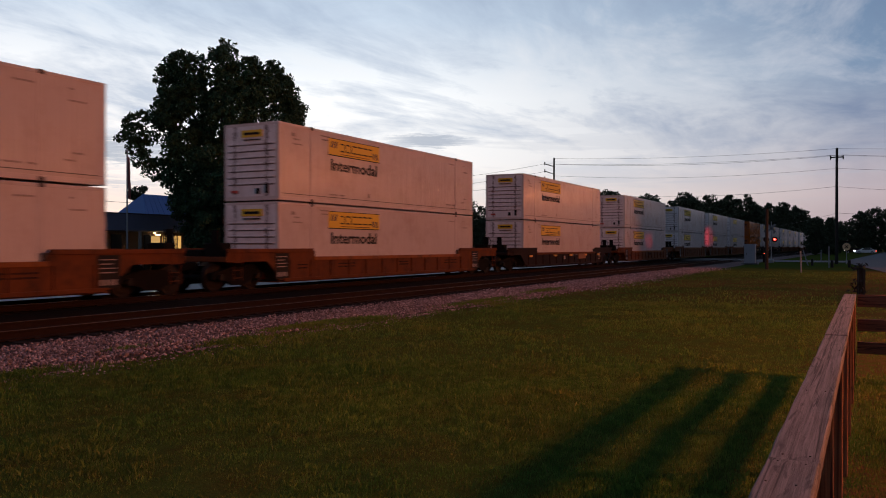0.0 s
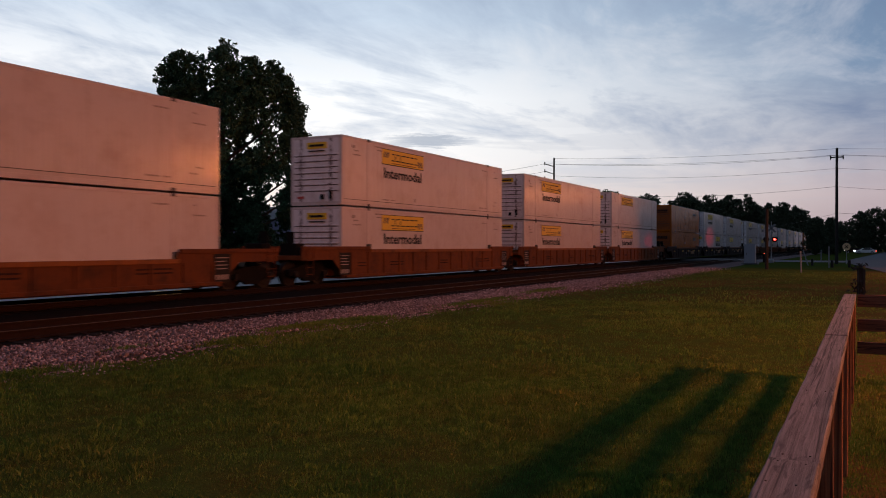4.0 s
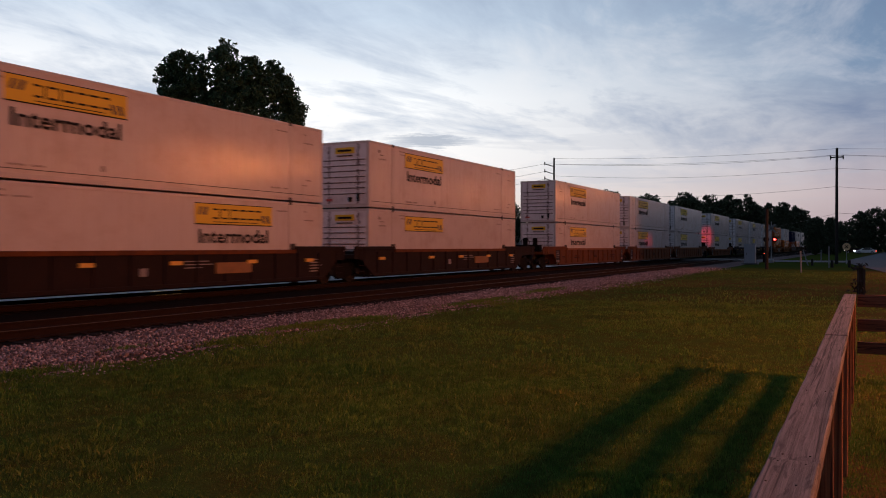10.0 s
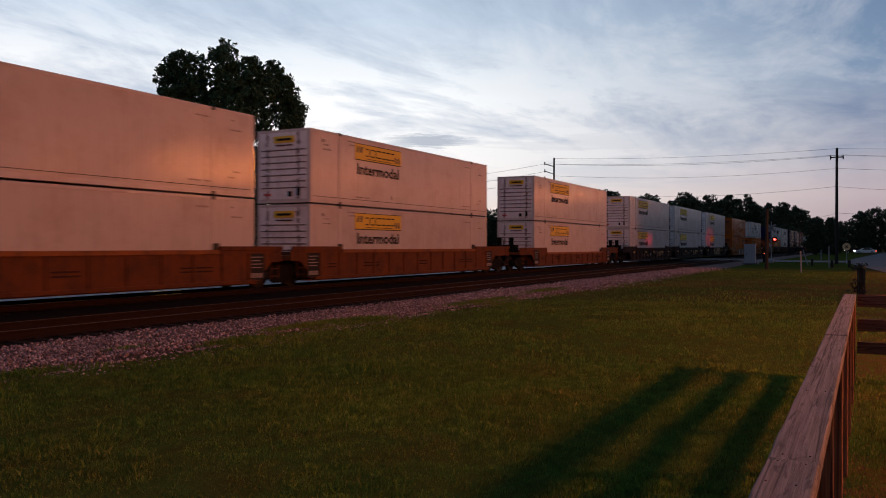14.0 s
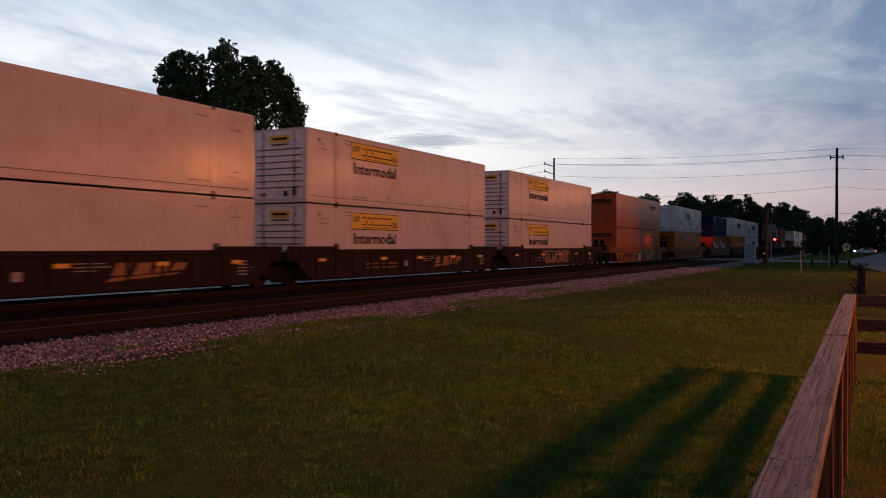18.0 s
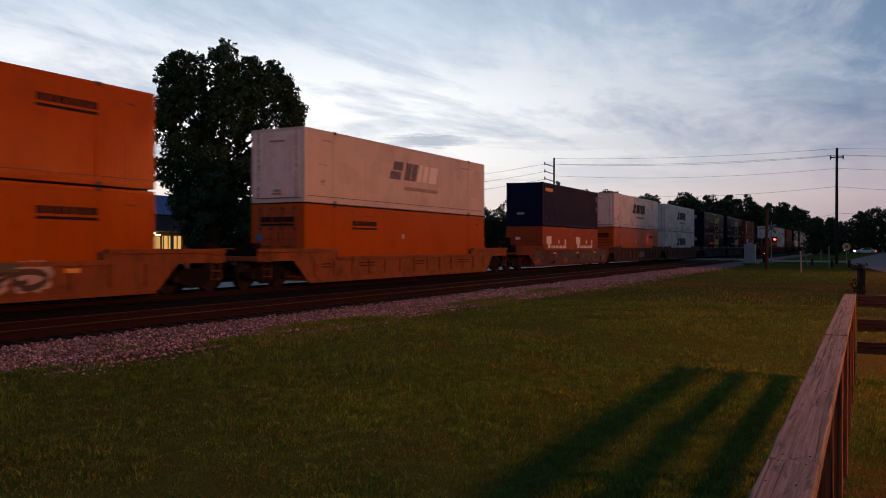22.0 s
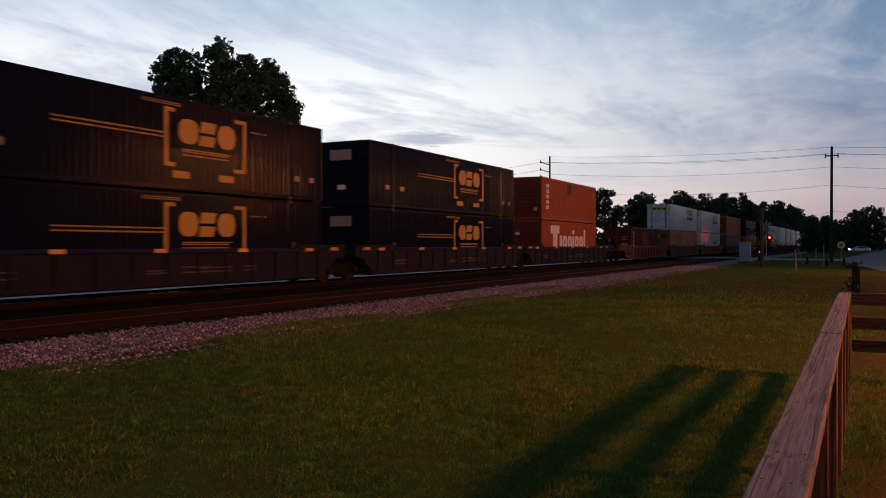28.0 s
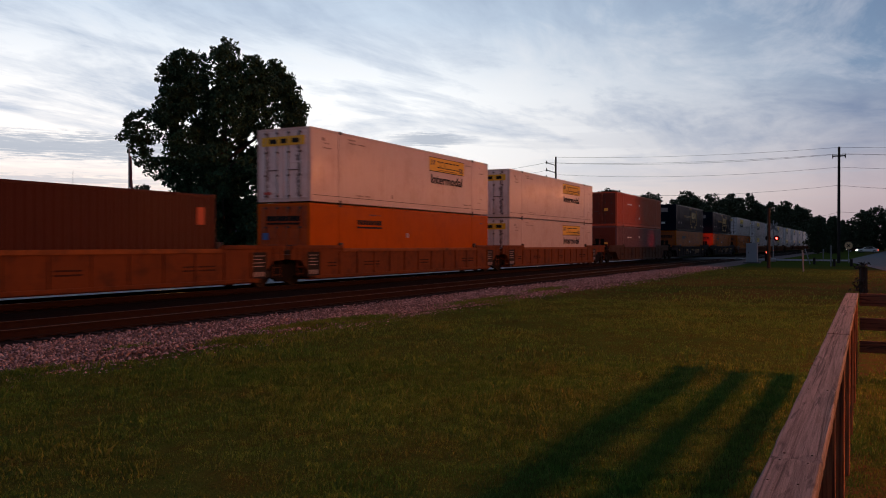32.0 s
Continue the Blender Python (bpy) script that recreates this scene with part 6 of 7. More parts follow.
def make_station():
    """The long flat-roofed hall with its lower wing and lit porch."""
    b = thing("fire_hall", (0, 0, 0), "long grey flat-roofed hall with white walls and lit porch", "building")
    part("wall", Shape().box(-12, 42.0, 0, 31.9, 56, 3.05), "stucco_white", b)
    f = Shape().box(-12.2, 41.8, 3.05, 32.0, 56.2, 4.9)
    part("fascia", f, "stucco_grey", b, "grey ribbed metal fascia")
    rib = Shape()
    for i in range(88):
        x = -12 + i * 0.5
        rib.box(x, 41.76, 3.1, x + 0.06, 41.8, 4.85)
    tagged(part("fascia_ribs", rib, "stucco_grey", b), kind="stuff")
    part("coping", Shape().box(-12.3, 41.72, 4.9, 32.1, 56.3, 4.97), "seam", b)
    for x in (14.0, 18.6, 23.2, 27.6):
        d = part("roller_door", Shape().box(x, 41.95, 0, x + 3.4, 42.0, 2.7), "stucco_white", b)
        sl = Shape()
        for i in range(9):
            sl.box(x + 0.05, 41.93, 0.15 + i * 0.29, x + 3.35, 41.955, 0.17 + i * 0.29)
        tagged(part("door_slats", sl, "seam", d), kind="stuff")
    w = thing("porch_wing", (0, 0, 0), "low grey wing with deep fascia and lit porch", "building")
    part("fascia", Shape().box(32.0, 41.0, 2.70, 52, 56, 3.74), "stucco_grey", w)
    part("coping", Shape().box(31.95, 40.94, 3.74, 52.05, 56.05, 3.80), "seam", w)
    part("wall", Shape().box(32.0, 42.5, 0, 33.9, 55, 2.75), "stucco_white", w, "white painted brick wall")
    part("wall", Shape().box(33.9, 44.0, 0, 52, 55, 2.75), "brick", w)
    for x0, x1 in ((33.95, 35.4), (36.4, 37.2), (39.1, 39.65)):
        part("dark_opening", Shape().box(x0, 43.93, 0, x1, 43.99, 2.5), "dark_glass", w, "dark glazed opening")
    courses = Shape()
    for i in range(12):
        courses.box(20.5, 41.985, 0.2 + i * 0.22, 31.85, 41.998, 0.215 + i * 0.22)
    tagged(part("wall_joints", courses, "seam", b), kind="stuff")
    for x in (36.3, 39.0, 41.4, 44.0, 46.6):
        part("porch_post", Shape().box(x, 41.2, 0, x + 0.16, 41.36, 2.75, 0.01), "stucco_white", w)
    part("lit_door", Shape().box(39.75, 43.95, 0.1, 40.5, 43.99, 2.4), "lit_dim", w, "doorway glowing with warm light")
    # the wall itself emits, in place of lamplight falling on it
    part("lit_wall", Shape().box(40.75, 43.94, 0.4, 42.5, 43.985, 2.45), "porch_wall_glow", w, "porch wall with lamplight put in as its own glow")
    bars = Shape()
    for i in range(5):
        bars.box(40.75 + i * 0.42, 43.88, 0.0, 40.81 + i * 0.42, 43.93, 2.6)
    part("porch_slats", bars, "brick", w)
    part("porch_lamp", Shape().ball((38.6, 42.4, 2.6), 0.06), "bulb_warm", w, "small bright porch lamp")
    part("porch_lamp", Shape().box(39.9, 43.6, 2.47, 40.2, 43.7, 2.52), "bulb_warm", w, "small bright porch lamp")
    part("wall_badge", Shape().tube((32.6, 42.46, 1.9), (32.6, 42.5, 1.9), 0.28, n=20), "car_dark", w, "dark round badge")
    # antenna and pole on the hall
    a = thing("antenna", (33.4, 44.0, 3.78), "thin whip antenna on the flat roof", "antenna")
    part("mast", Shape().tube((0, 0, 0), (0, 0, 2.6), 0.02, 0.008, n=6), "galv", a)
    h = thing("blue_roof_house", (0, 0, 0), "house with a blue hipped metal roof", "building")
    part("wall", Shape().box(46.9, 52.4, 0, 60, 55.6, 4.3), "brick", h)
    r = Shape().add([(46.5, 52.0, 4.2), (60.4, 52.0, 4.2), (60.4, 56.0, 4.2), (46.5, 56.0, 4.2), (47.9, 54.0, 6.1), (58.6, 54.0, 6.1)], [(0, 1, 5, 4), (1, 2, 5), (2, 3, 4, 5), (3, 0, 4), (3, 2, 1, 0)])
    part("roof", r, "blue_roof", h, "blue hipped metal roof")
    seams = Shape()
    for i in range(24):
        t = i / 23
        x = 46.8 + 13.4 * t
        k = 47.95 + 10.6 * t
        seams.tube((x, 52.02, 4.22), (k, 53.97, 6.11), 0.02, n=5, caps=False)
    tagged(part("roof_seams", seams, "blue_roof", h), kind="stuff")


make_station()


def make_shop():
    b = thing("white_shop", (0, 0, 0), "pale flat-roofed shop with teal lower wall and mural", "building")
    part("wall", Shape().box(57.6, 45.0, 0, 81.9, 58, 4.0), "teal_wall", b)
    part("upper_wall", Shape().box(63.6, 44.9, 4.0, 75.4, 58, 5.6), "stucco_white", b)
    part("side_tower", Shape().box(81.9, 44.9, 0, 85.6, 54, 4.66), "stucco_white", b)
    part("tower_door", Shape().box(83.0, 44.84, 0, 84.4, 44.9, 2.7), "dark_glass", b, "dark doorway")
    part("parapet", Shape().box(75.4, 44.95, 4.0, 81.9, 58, 4.42), "stucco_white", b)
    part("canopy", Shape().box(57.2, 43.4, 4.0, 64.2, 58, 5.0, 0.05), "stucco_white", b)
    part("coping", Shape().box(63.5, 44.8, 5.6, 75.5, 58.1, 5.7).box(57.1, 43.3, 5.0, 64.3, 44.9, 5.06), "galv", b)
    hol = Shape()
    for i in range(6):
        hol.box(65 + i * 1.6, 44.86, 4.15, 65.5 + i * 1.6, 44.91, 4.35)
    part("vent_row", hol, "seam", b)
    part("mural", Shape().box(73.2, 44.95, 1.0, 81.6, 45.0, 3.75), "mural", b, "pale blue painted mural panel")
    part("mural_frame", Shape().box(73.1, 44.93, 3.75, 81.7, 45.0, 3.9), "seam", b)
    for x in (58.6, 61.0, 66.0, 69.5):
        window(b, x, 0.9, x + 1.5, 2.6, 44.98)
    h = thing("gabled_house", (0, 0, 0), "white gabled shed hung with small lights", "house")
    part("wall", Shape().box(146, 58, 0, 158.5, 66, 4.2), "stucco_white", h)
    g = Shape().add([(145.6, 57.8, 4.2), (159, 57.8, 4.2), (152.3, 57.8, 6.4), (145.6, 66.2, 4.2), (159, 66.2, 4.2), (152.3, 66.2, 6.4)], [(0, 1, 2), (3, 5, 4), (0, 2, 5, 3), (1, 4, 5, 2), (0, 3, 4, 1)])
    part("roof", g, "stucco_white", h)
    for i in range(9):
        x = 146.2 + i * 1.53
        z = 4.3 + 1.95 * (1 - abs(x - 152.3) / 6.4)
        part("string_light", Shape().ball((x, 57.6, z), 0.11), "bulb_warm", h, "small warm bulb")


make_shop()


def make_flag():
    f = thing("flagpole", (30.85, 36.0, 0), "white flagpole with a limp red striped flag", "flagpole")
    part("pole", Shape().tube((0, 0, 0), (0, 0, 6.95), 0.055, 0.035, n=10), "post_white", f)
    part("finial", Shape().ball((0, 0, 7.0), 0.07), "galv", f)
    c = Shape()
    vs, fs = [], []
    for i in range(9):
        z = 6.75 - i * 0.28
        for j in range(7):
            a = j / 6
            w = (0.06 + 0.13 * min(1, i / 4)) * (1 - 0.45 * max(0, i - 5) / 3)
            vs.append((0.06 + w * a, 0.09 * math.sin(a * 7 + i * 0.5), z - 0.25 * a))
    for i in range(8):
        for j in range(6):
            k = i * 7 + j
            fs.append((k, k + 1, k + 8, k + 7))
    c.add(vs, fs)
    o = part("flag", c, "flag_cloth", f, "limp red and white cloth flag")
    m = o.modifiers.new("thickness", "SOLIDIFY")
    m.thickness = 0.01


make_flag()


# ---------------------------------------------------------------- poles, wires, crossing gear
def utility_pole(x, y, h, arms, label, lean=0.0, r=0.14):
    p = thing("utility_pole", pose(x, y, 0, 0, lean, 0), label, "utility pole", "utility poles")
    part("pole", Shape().tube((0, 0, -0.2), (0, 0, h), r, r * 0.68, n=12), "pole", p)
    for z, half, along in arms:
        arm = Shape().box(-half, -0.06, z - 0.06, half, 0.06, z + 0.06) if along == "x" else Shape().box(-0.06, -half, z - 0.06, 0.06, half, z + 0.06)
        a = part("crossarm", arm, "pole", p)
        for s in (-1, 1):
            q = (s * (half - 0.06), 0) if along == "x" else (0, s * (half - 0.06))
            part("insulator", Shape().tube((q[0], q[1], z - 0.22), (q[0], q[1], z + 0.2), 0.06, 0.045, n=8), "seam", a)
    return p


utility_pole(87.9, 2.59, 11.45, [(10.55, 0.62, "y")], "tall weathered timber utility pole beside the road", r=0.17)
lamp_pole = utility_pole(88.0, 32.0, 11.95, [], "timber utility pole with three arms and a lamp head")
for z in (11.3, 10.45, 9.6):
    bracket = part("bracket", Shape().tube((0, 0, z - 0.35), (-0.35, 1.0, z), 0.05, n=8), "pole", lamp_pole)
    part("insulator", Shape().tube((-0.35, 1.0, z - 0.15), (-0.35, 1.0, z + 0.22), 0.08, 0.06, n=8), "seam", bracket)
part("lamp_head", Shape().tube((0.3, -0.2, 9.2), (0.75, -0.3, 9.0), 0.16, 0.24, n=12), "galv", lamp_pole, "grey lamp head")
utility_pole(83.0, 44.0, 9.9, [(9.6, 0.3, "x")], "timber utility pole behind the shop")
utility_pole(88.0, -34.0, 11.4, [(10.5, 0.62, "y")], "timber utility pole across the road")
utility_pole(47.0, 60.0, 6.5, [], "short timber utility pole behind the roofs", r=0.09)


def wire(a, b, sag, r=0.012, n=16):
    a, b = Vector(a), Vector(b)
    pts = [a.lerp(b, i / n) - Vector((0, 0, sag * 4 * (i / n) * (1 - i / n))) for i in range(n + 1)]
    sh = Shape()
    side = (b - a).cross(Vector((0, 0, 1))).normalized() * r
    vs = [p + o for p in pts for o in (side, Vector((0, 0, r)), -side, Vector((0, 0, -r)))]
    sh.add(vs, [(4 * i + j, 4 * i + (j + 1) % 4, 4 * i + 4 + (j + 1) % 4, 4 * i + 4 + j) for i in range(n) for j in range(4)])
    ob = solid("overhead_wire", sh, "wire", "thin black overhead cable between utility poles", "cable", "overhead wires")
    return ob


for z0, z1, dx, sag in ((11.4, 11.9, 0.0, 0.35), (10.75, 11.3, 0.5, 0.4), (10.75, 11.3, -0.5, 0.55), (9.45, 9.9, 0.0, 0.55), (7.66, 8.1, 0.1, 0.8)):
    wire((87.9, 2.59 + 1.1 * dx, z0), (88.0 - 0.35 * (dx != 0), 32.0 + (dx != 0), z1), sag)
    wire((87.9, 2.59 + 1.1 * dx, z0), (88.0, -34.0 + 1.1 * dx, z0 - 0.05), sag + 0.3)
wire((87.9, 2.6, 5.05), (150.0, 20.0, 4.9), 0.5)
wire((87.9, 2.6, 5.05), (88.0, -34.0, 5.3), 0.8)
for z in (11.3, 10.4, 9.5):
    wire((87.65, 33.0, z), (83.0, 44.0, z - 1.7), 0.15, 0.014)
wire((20.0, 60.0, 6.0), (83.0, 60.0, 6.0), 0.3, 0.016)


def make_crossing():
    m = thing("signal_mast", (65.5, 6.71, 0), "plain dark timber mast beside the crossing road", "post")
    part("pole", Shape().tube((0, 0, -0.2), (0, 0, 4.6), 0.13, 0.11, n=12), "pole", m)
    s = thing("crossing_signal", (92.0, 8.97, 0), "railway crossing signal mast with red flashing lamps", "crossing signal")
    part("mast", Shape().tube((0, 0, 0), (0, 0, 4.4), 0.06, n=10), "galv", s)
    part("base", Shape().box(-0.25, -0.25, 0, 0.25, 0.25, 0.35, 0.03), "galv", s)
    part("crossarm", Shape().box(-0.04, -0.7, 2.42, 0.04, 0.7, 2.5), "galv", s)
    for i, (y, x, lit) in enumerate(((-0.33, -0.16, "bulb_red"), (0.5, -0.16, "bulb_red_dim"))):
        d = part("lamp_hood", Shape().tube((x + 0.1, y, 2.5), (x + 0.02, y, 2.5), 0.30, n=20), "car_dark", s, "round black backing disc")
        part("lens", Shape().tube((x + 0.019, y, 2.5), (x - 0.02, y, 2.5), 0.105 if i == 0 else 0.05, n=16), lit, d, "glowing red lens")
        part("lens_back", Shape().tube((x + 0.101, y, 2.5), (x + 0.13, y, 2.5), 0.10, n=16), "back_red", d, "glowing red lens")
        part("visor", Shape().tube((x + 0.1, y, 2.5), (x + 0.24, y, 2.5), 0.135, n=20, caps=False), "car_dark", d, "black tube visor")
    for sgn in (-1, 1):
        part("crossbuck_blade", Shape().box(-0.03, -0.6, -0.11, -0.01, 0.6, 0.11, m=pose(-0.08, 0, 3.7, 45 * sgn, 0, 0)), "post_white", s, "white crossbuck blade")
    g = thing("crossing_gate", (94.0, 9.75, 0), "low crossing gate machine with small red lamps", "crossing gate")
    part("machine", Shape().box(-0.3, -0.25, 0, 0.3, 0.25, 0.85, 0.04), "car_dark", g)
    part("lamp", Shape().ball((-0.32, 0.1, 0.98), 0.05), "bulb_red_dim", g, "small red lamp")
    part("lamp", Shape().ball((-0.32, -0.62, 1.16), 0.06), "bulb_red_dim", g, "small red lamp")
    c = thing("relay_cabinet", (83.3, 10.05, 0), "tall silver-grey steel relay cabinet on a concrete pad", "cabinet")
    part("pad", Shape().box(-0.7, -0.75, 0, 0.7, 0.75, 0.12, 0.02), "concrete", c)
    part("body", Shape().box(-0.42, -0.5, 0.12, 0.42, 0.5, 1.9, 0.03), "cabinet", c)
    part("lid", Shape().box(-0.47, -0.55, 1.9, 0.47, 0.55, 1.97, 0.02), "cabinet", c)
    d = part("door", Shape().box(-0.445, -0.42, 0.22, -0.42, 0.42, 1.8, 0.01), "cabinet", c)
    part("handle", Shape().box(-0.47, 0.25, 0.95, -0.445, 0.29, 1.12), "seam", d)
    posts = [(58.3, 3.82, 1.42, 2.5), (81.2, 4.75, 1.5, 17.0), (99.7, 4.5, 1.35, 0.0), (73.4, 2.73, 1.75, 0.0)]
    for x, y, h, lean in posts:
        o = solid("marker_post", Shape().box(-0.045, -0.045, -0.1, 0.045, 0.045, h, 0.012), "post_white", "white painted timber marker post at the lawn's edge", "post", "marker posts",
                  at=pose(x, y, 0, -lean, 0, 0))
    for x, y in ((73.6, 2.5), (74.3, 1.24), (81.0, 4.4)):
        solid("bollard", Shape().tube((0, 0, -0.1), (0, 0, 0.62), 0.12, 0.11, n=12), "pole", "short dark timber bollard by the road", "bollard", "bollards", at=(x, y, 0))
    g = thing("warning_sign", (88.0, 1.72, 0), "round railway warning sign on a steel post", "road sign")
    part("post", Shape().box(-0.02, -0.03, 0, 0.02, 0.03, 2.3), "galv", g)
    part("disc", Shape().tube((-0.025, 0, 1.73), (-0.045, 0, 1.73), 0.40, n=32), "sign_back", g, "dull yellow disc")
    rim = Shape()
    for i in range(32):
        a, b = 2 * math.pi * i / 32, 2 * math.pi * (i + 1) / 32
        rim.tube((-0.05, 0.38 * math.cos(a), 1.73 + 0.38 * math.sin(a)), (-0.05, 0.38 * math.cos(b), 1.73 + 0.38 * math.sin(b)), 0.022, n=5, caps=False)
    part("rim", rim, "black", g)
    for sgn in (-1, 1):
        part("cross_bar", Shape().box(-0.055, -0.22, -0.035, -0.045, 0.22, 0.035, m=pose(0, 0, 1.73, 45 * sgn, 0, 0)), "black", g)
    part("name_plate", Shape().box(-0.05, -0.3, 2.16, -0.03, 0.3, 2.3), "car_dark", g)


make_crossing()


def make_motorcar(at, paint, label):
    c = thing("car", at, label, "car", "cars on the road")
    outline = [(-2.2, 0.32), (2.2, 0.32), (2.25, 0.62), (2.1, 0.86), (1.05, 0.95), (0.45, 1.38), (-0.95, 1.42), (-1.75, 1.02), (-2.22, 0.95), (-2.28, 0.6)]
    part("body", Shape().slab(outline, -0.86, 0.86), paint, c)
    part("side_window", Shape().slab([(0.85, 0.97), (0.38, 1.32), (-0.9, 1.35), (-1.5, 1.0)], -0.87, -0.84), "dark_glass", c)
    part("side_window", Shape().slab([(0.85, 0.97), (0.38, 1.32), (-0.9, 1.35), (-1.5, 1.0)], 0.84, 0.87), "dark_glass", c)
    for x in (-1.4, 1.4):
        for s in (-1, 1):
            w = part("wheel", Shape().tube((x, s * 0.70, 0.32), (x, s * 0.88, 0.32), 0.32, n=20), "tyre", c)
            part("rim", Shape().tube((x, s * 0.88, 0.32), (x, s * 0.89, 0.32), 0.2, n=16), "galv", w)
    for s in (-1, 1):
        part("headlight", Shape().ball((2.2, s * 0.62, 0.66), 0.13), "bulb_white", c, "bright headlight")
        part("tail_light", Shape().box(-2.3, s * 0.55, 0.68, -2.2, s * 0.82, 0.84), "tail_red", c, "red tail light")
    part("side_lamp", Shape().box(-2.24, 0.865, 0.55, -2.1, 0.885, 0.8), "tail_red", c, "red side lamp")
    return c


make_motorcar(pose(215, 0.25, 0.0, 0, 0, 98), "car_white", "white saloon car with headlights on, waiting on the road")
make_motorcar(pose(226, 2.6, 0.0, 0, 0, 90), "car_grey", "grey car partly hidden behind a white car")


# ---------------------------------------------------------------- street lamps out of view
def make_street_lamps():
    for (x, y, z), *_ in LAMPS:
        s = thing("street_lamp", (x, y - 1.6, 0), "street lamp with a warm sodium flood head on a steel pole", "street lamp", "street lamps")
        part("pole", Shape().tube((0, 0, 0), (0, 0, z + 0.3), 0.09, 0.06, n=10), "galv", s)
        part("arm", Shape().tube((0, 0, z + 0.25), (0, 1.6, z + 0.12), 0.04, n=8), "galv", s)
        part("head", Shape().box(-0.3, 1.3, z + 0.04, 0.3, 1.9, z + 0.2, 0.05), "galv", s)


make_street_lamps()


# ---------------------------------------------------------------- loose stones and grass
def make_stones():
    rng = np.random.default_rng(11)
    n = 46000
    x = 4.0 + 62.0 * rng.uniform(0, 1, n) ** 1.9
    y = rng.uniform(10.0, 12.9, n) + 0.35 * np.sin(x * 0.7) * (rng.uniform(0, 1, n) < 0.25)
    spill = rng.uniform(0, 1, n) < 0.05
    y = np.where(spill, rng.uniform(9.2, 10.2, n), y)
    s = rng.uniform(0.013, 0.037, n) * (1 + 0.35 * (x > 25))
    z = np.where(y < 10.2, -0.03 + 0.02 * rng.uniform(0, 1, n), 0.01 + 0.035 * rng.uniform(0, 1, n))
    base = np.array([[1, 0, 0], [-1, 0, 0], [0, 1, 0], [0, -1, 0], [0, 0, 1], [0, 0, -1]], float)
    v = base[None] * (s[:, None, None] * rng.uniform(0.6, 1.3, (n, 6, 1)))
    v += rng.normal(size=(n, 6, 3)) * s[:, None, None] * 0.28
    q = rng.uniform(0, 2 * math.pi, n)
    c, e = np.cos(q)[:, None], np.sin(q)[:, None]
    v = np.stack([v[..., 0] * c - v[..., 1] * e, v[..., 0] * e + v[..., 1] * c, v[..., 2] * 0.8], -1)
    v += np.stack([x, y, z], -1)[:, None]
    tri = np.array([[0, 2, 4], [2, 1, 4], [1, 3, 4], [3, 0, 4], [2, 0, 5], [1, 2, 5], [3, 1, 5], [0, 3, 5]])
    f = (np.arange(n) * 6)[:, None, None] + tri[None]
    me = raw_mesh("ballast_stones", v.reshape(-1, 3), f.reshape(-1, 3), MAT["stone"])
    tagged(new("ballast_stones", me), "loose pink and grey crushed ballast stones", "gravel", kind="stuff")


def stone_material():
    m = bpy.data.materials.new("crushed_stone")
    n = Net(nodes_of(m))
    r = n.put("ShaderNodeNewGeometry").outputs["Random Per Island"]
    col = n.ramp(r, [(0.0, (0.065, 0.044, 0.045)), (0.35, (0.18, 0.122, 0.126)), (0.7, (0.33, 0.225, 0.23)), (1.0, (0.58, 0.46, 0.47))])
    co = n.put("ShaderNodeTexCoord").outputs["Object"]
    col = n.mix(n.math("MULTIPLY", n.noise(co, 60.0, 3, 0.6), 0.4), col, (0.10, 0.07, 0.06, 1))
    p = n.put("ShaderNodeBsdfPrincipled")
    n.plug(p, Base_Color=col, Roughness=0.9, Specular_IOR_Level=0.15)
    n.plug(n.put("ShaderNodeOutputMaterial"), Surface=p.outputs[0])
    return m


MAT["stone"] = stone_material()
make_stones()


def grass_material():
    m = bpy.data.materials.new("grass_blades")
    n = Net(nodes_of(m))
    r = n.put("ShaderNodeNewGeometry").outputs["Random Per Island"]
    co = n.put("ShaderNodeTexCoord").outputs["Object"]
    patch = n.ramp(n.noise(co, 0.8, 5, 0.65), [(0.40, (0, 0, 0)), (0.66, (1, 1, 1))])
    green = n.ramp(r, [(0.0, (0.068, 0.122, 0.022)), (0.6, (0.098, 0.164, 0.030)), (0.94, (0.125, 0.180, 0.040)), (1.0, (0.17, 0.15, 0.05))])
    straw = n.ramp(r, [(0.0, (0.080, 0.108, 0.020)), (0.6, (0.122, 0.150, 0.032)), (1.0, (0.15, 0.130, 0.040))])
    fleck = n.ramp(n.noise(co, 4.5, 4, 0.65), [(0.36, (0.72, 0.84, 0.86)), (0.64, (1.50, 1.50, 1.44))])
    broad = n.ramp(n.noise(co, 0.16, 4, 0.6, 0.5), [(0.38, (0.72, 0.84, 0.80)), (0.62, (1.14, 1.08, 1.0))])
    col = n.mix(1.0, n.mix(1.0, n.mix(patch, green, straw), broad, "MULTIPLY"), fleck, "MULTIPLY")
    p = n.put("ShaderNodeBsdfPrincipled")
    n.plug(p, Base_Color=col, Roughness=0.75, Specular_IOR_Level=0.1)
    lets = n.put("ShaderNodeBsdfTranslucent")
    n.plug(lets, Color=col)
    both = n.put("ShaderNodeMixShader")
    n.plug(both, i0=0.25, i1=p.outputs[0], i2=lets.outputs[0])
    n.plug(n.put("ShaderNodeOutputMaterial"), Surface=both.outputs[0])
    return m


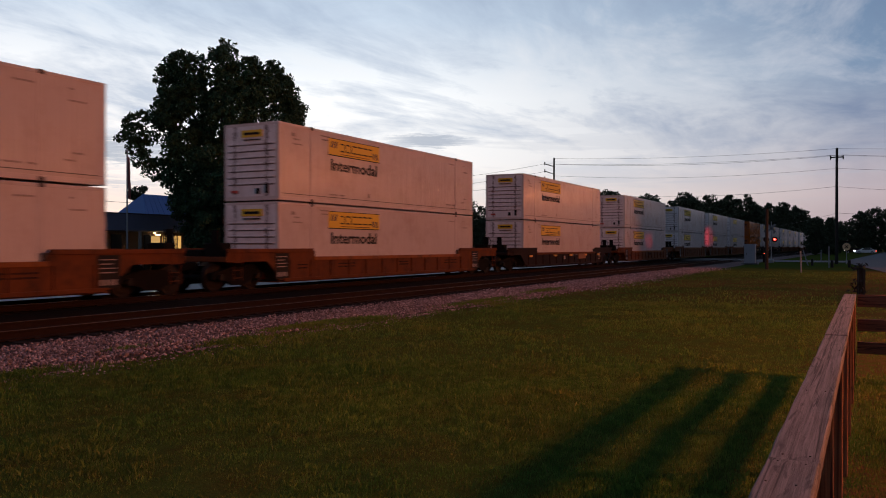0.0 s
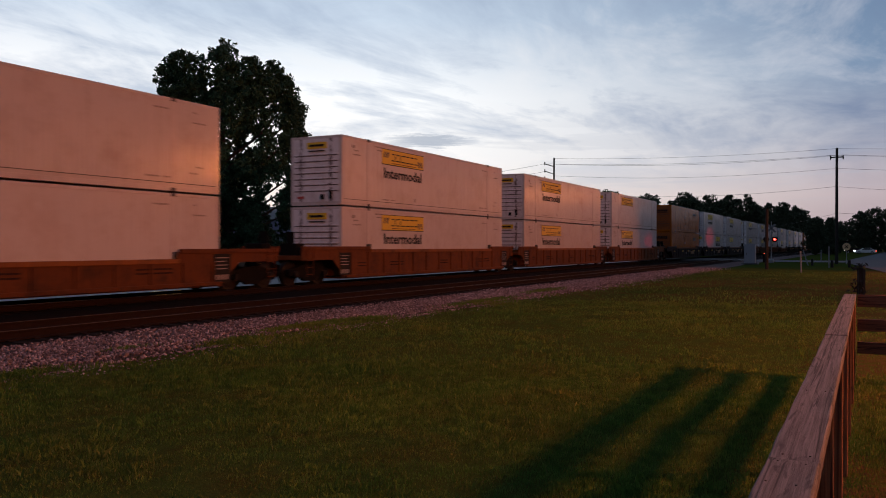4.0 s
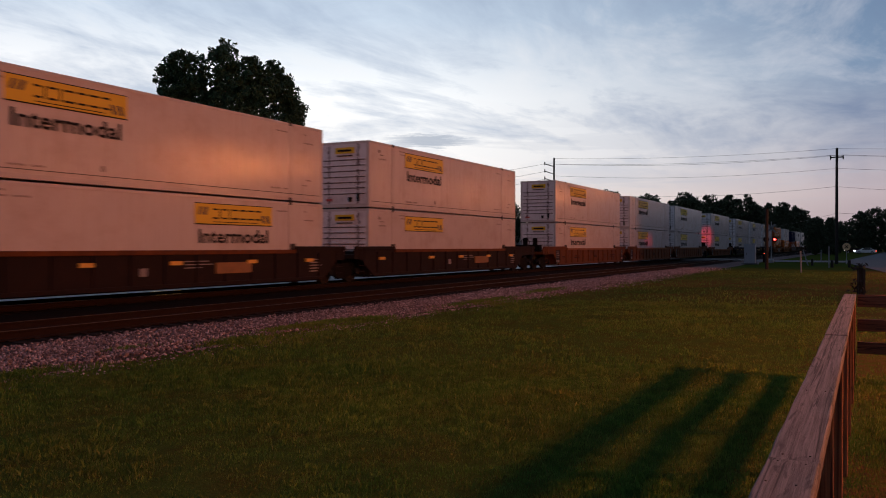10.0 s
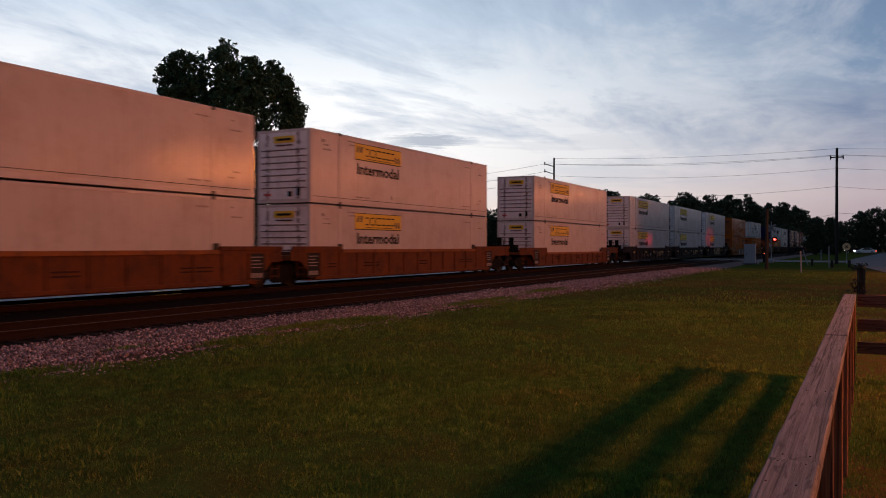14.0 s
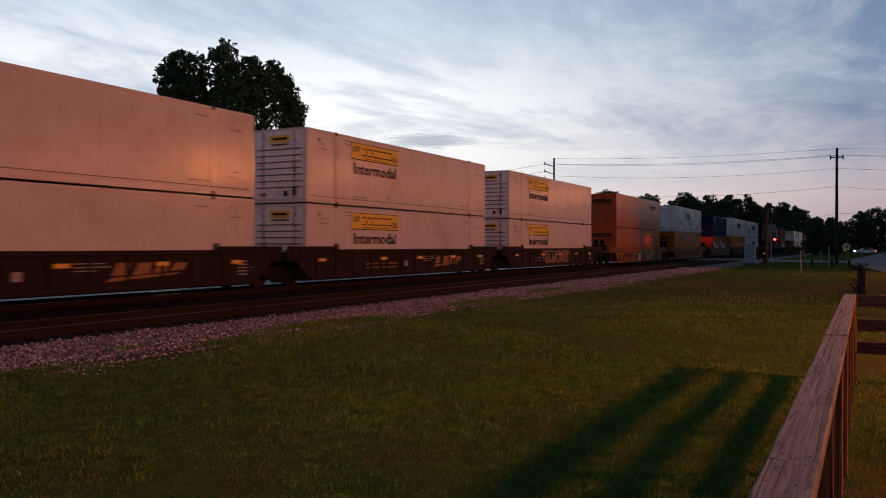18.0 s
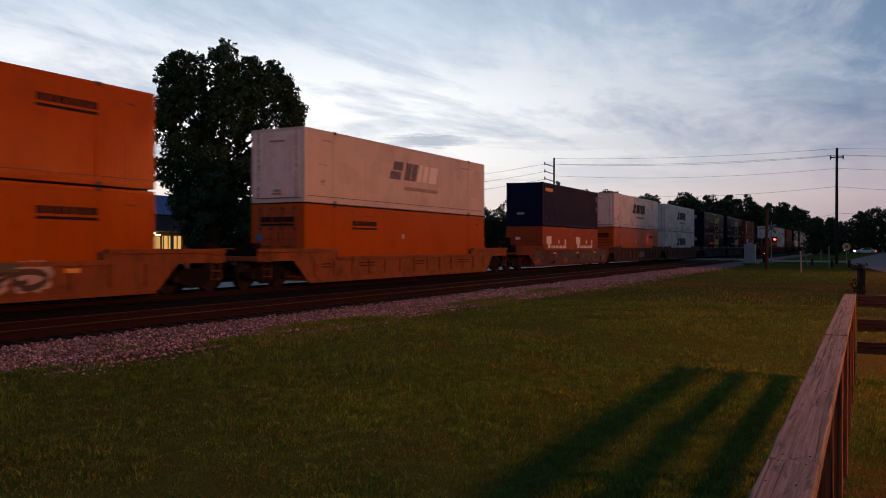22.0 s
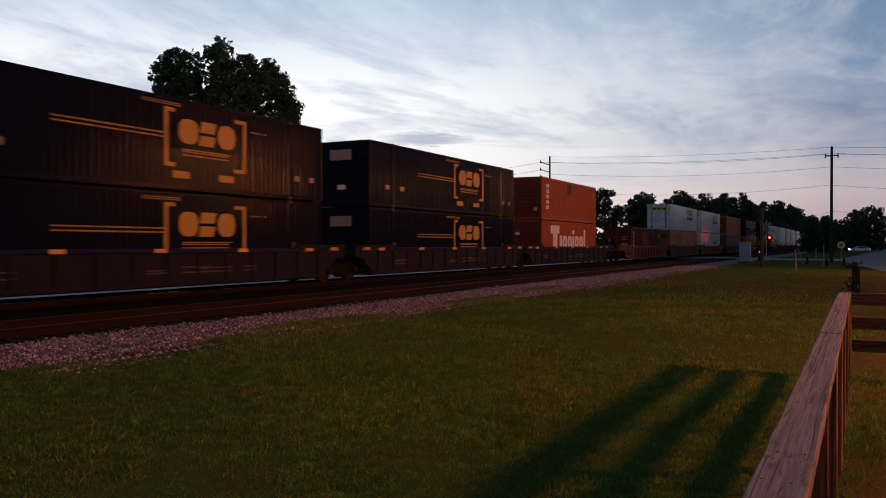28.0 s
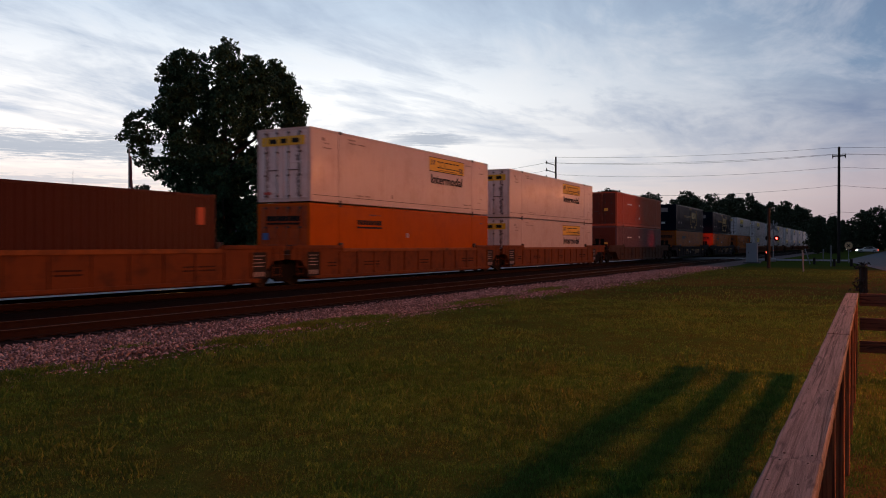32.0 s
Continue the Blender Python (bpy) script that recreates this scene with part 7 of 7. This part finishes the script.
def soft_cells(x, y, table):
    """Smooth random values from 0 to 1 on a plane."""
    i, j = np.floor(x).astype(int), np.floor(y).astype(int)
    u, v = x - i, y - j
    u, v = u * u * (3 - 2 * u), v * v * (3 - 2 * v)
    a, b, c, d = table[i % 256, j % 256], table[(i + 1) % 256, j % 256], table[i % 256, (j + 1) % 256], table[(i + 1) % 256, (j + 1) % 256]
    return (a * (1 - u) + b * u) * (1 - v) + (c * (1 - u) + d * u) * v


def make_grass():
    rng = np.random.default_rng(21)
    table = rng.uniform(0, 1, (256, 256))
    parts = []
    # near, middle and far bands: count, reach, blade height and width
    for count, d0, d1, h, w in ((420000, 3.6, 12.0, 0.027, 0.0019), (240000, 11.0, 26.0, 0.032, 0.0044), (90000, 25.0, 60.0, 0.045, 0.014)):
        a = np.radians(rng.uniform(24, 96, count))
        d = np.sqrt(rng.uniform(d0 ** 1.3, d1 ** 1.3, count) ** (2 / 1.3))
        x, y = d * np.sin(a), d * np.cos(a)
        edge = 10.15 + 0.55 * np.sin(x * 0.55) + 0.35 * np.sin(x * 1.7 + 1.0) + 0.2 * np.sin(x * 4.1)
        ok = (y < edge + rng.normal(size=count) * 0.18) & (y > -6) & ~((np.abs(y - 0.18) < 0.06) & (x < 11.8))
        clump = np.sin(x * 1.3 + 1.7 * np.sin(y * 0.9)) * np.sin(y * 1.7 + 1.3 * np.sin(x * 0.6))
        # blades thin out at x 27 to 42, over the painted light pool
        ok &= rng.uniform(0, 1, count) < np.where(y < 0.1, 0.50 + 0.45 * clump, 0.82 + 0.18 * clump) * np.where((x > 27) & (x < 42), 0.6, 1.0)
        x, y = x[ok], y[ok]
        n = len(x)
        q = rng.uniform(0, 2 * math.pi, n)
        tuft = soft_cells(x / 0.13, y / 0.13, table) * 0.6 + soft_cells(x / 0.45, y / 0.45, table) * 0.4
        hh = h * rng.uniform(0.45, 1.35, n) * (1 + 0.35 * clump[ok]) * (0.35 + 1.5 * tuft)
        long_one = rng.uniform(0, 1, n) < 0.035
        hh = np.where(long_one, hh * 1.9, hh)
        ww = w * rng.uniform(0.7, 1.4, n)
        lx, ly = rng.normal(size=n) * hh * 0.30, rng.normal(size=n) * hh * 0.30
        c, s = np.cos(q) * ww, np.sin(q) * ww
        z0 = np.full(n, -0.02)
        mx, my = lx * 0.35, ly * 0.35
        v = np.stack([np.stack([x - c, y - s, z0], -1), np.stack([x + c, y + s, z0], -1),
                      np.stack([x + c * 0.7 + mx, y + s * 0.7 + my, z0 + 0.02 + hh * 0.6], -1), np.stack([x + lx, y + ly, z0 + 0.02 + hh], -1)], 1)
        parts.append(v.reshape(-1, 3))
    # weeds that creep over the stones
    for cx, cy, rx, ry, n, tall in ((14.0, 10.55, 1.5, 0.28, 5200, 0.09), (15.6, 10.3, 1.0, 0.3, 2600, 0.08), (9.4, 10.95, 0.55, 0.16, 900, 0.06), (22.5, 10.5, 2.2, 0.3, 3000, 0.09),
                                    (6.6, 10.1, 0.9, 0.25, 1800, 0.07), (29.0, 10.9, 2.0, 0.35, 1800, 0.10), (11.2, 10.15, 0.8, 0.3, 2000, 0.07)):
        x, y = cx + rx * rng.normal(size=n) * 0.5, cy + ry * rng.normal(size=n) * 0.5
        q, hh, ww = rng.uniform(0, 2 * math.pi, n), tall * rng.uniform(0.4, 1.3, n), 0.0035 * rng.uniform(0.7, 1.5, n) * (1 + cx / 20)
        lx, ly = rng.normal(size=n) * hh * 0.5, rng.normal(size=n) * hh * 0.5
        c, s, z0 = np.cos(q) * ww, np.sin(q) * ww, np.full(n, 0.0)
        v = np.stack([np.stack([x - c, y - s, z0], -1), np.stack([x + c, y + s, z0], -1),
                      np.stack([x + c * 0.7 + lx * 0.35, y + s * 0.7 + ly * 0.35, z0 + hh * 0.6], -1), np.stack([x + lx, y + ly, z0 + hh], -1)], 1)
        parts.append(v.reshape(-1, 3))
    v = np.concatenate(parts)
    f = np.arange(len(v)).reshape(-1, 4)
    me = raw_mesh("grass", v, f, MAT["blade"])
    tagged(new("grass", me), "short mown grass blades, green and straw mixed", "grass", kind="stuff")


MAT["blade"] = grass_material()
make_grass()


# ---------------------------------------------------------------- what moves
def motions():
    for ob, u, z in TRAIN:
        rows = [(t, Matrix.Translation((u - SPEED * t, TRACK_Y, z))) for t in (0.0, 8.0, 16.0, 24.0, 32.0)]
        walk(ob, rows)
        if ob.name.startswith("well_car") and SPIN[0] < u < SPIN[1]:
            for w in ob.children_recursive:
                if w.name.startswith("wheelset"):
                    x, y, z0 = w.location
                    step = math.degrees(SPEED / FPS / 0.46)
                    walk(w, [(i / FPS, pose(x, y, z0, 0, -step * i, 0)) for i in range(32 * FPS + 1)])


SPIN = (-2.0, 520.0)        # cars whose wheels are seen turning
motions()
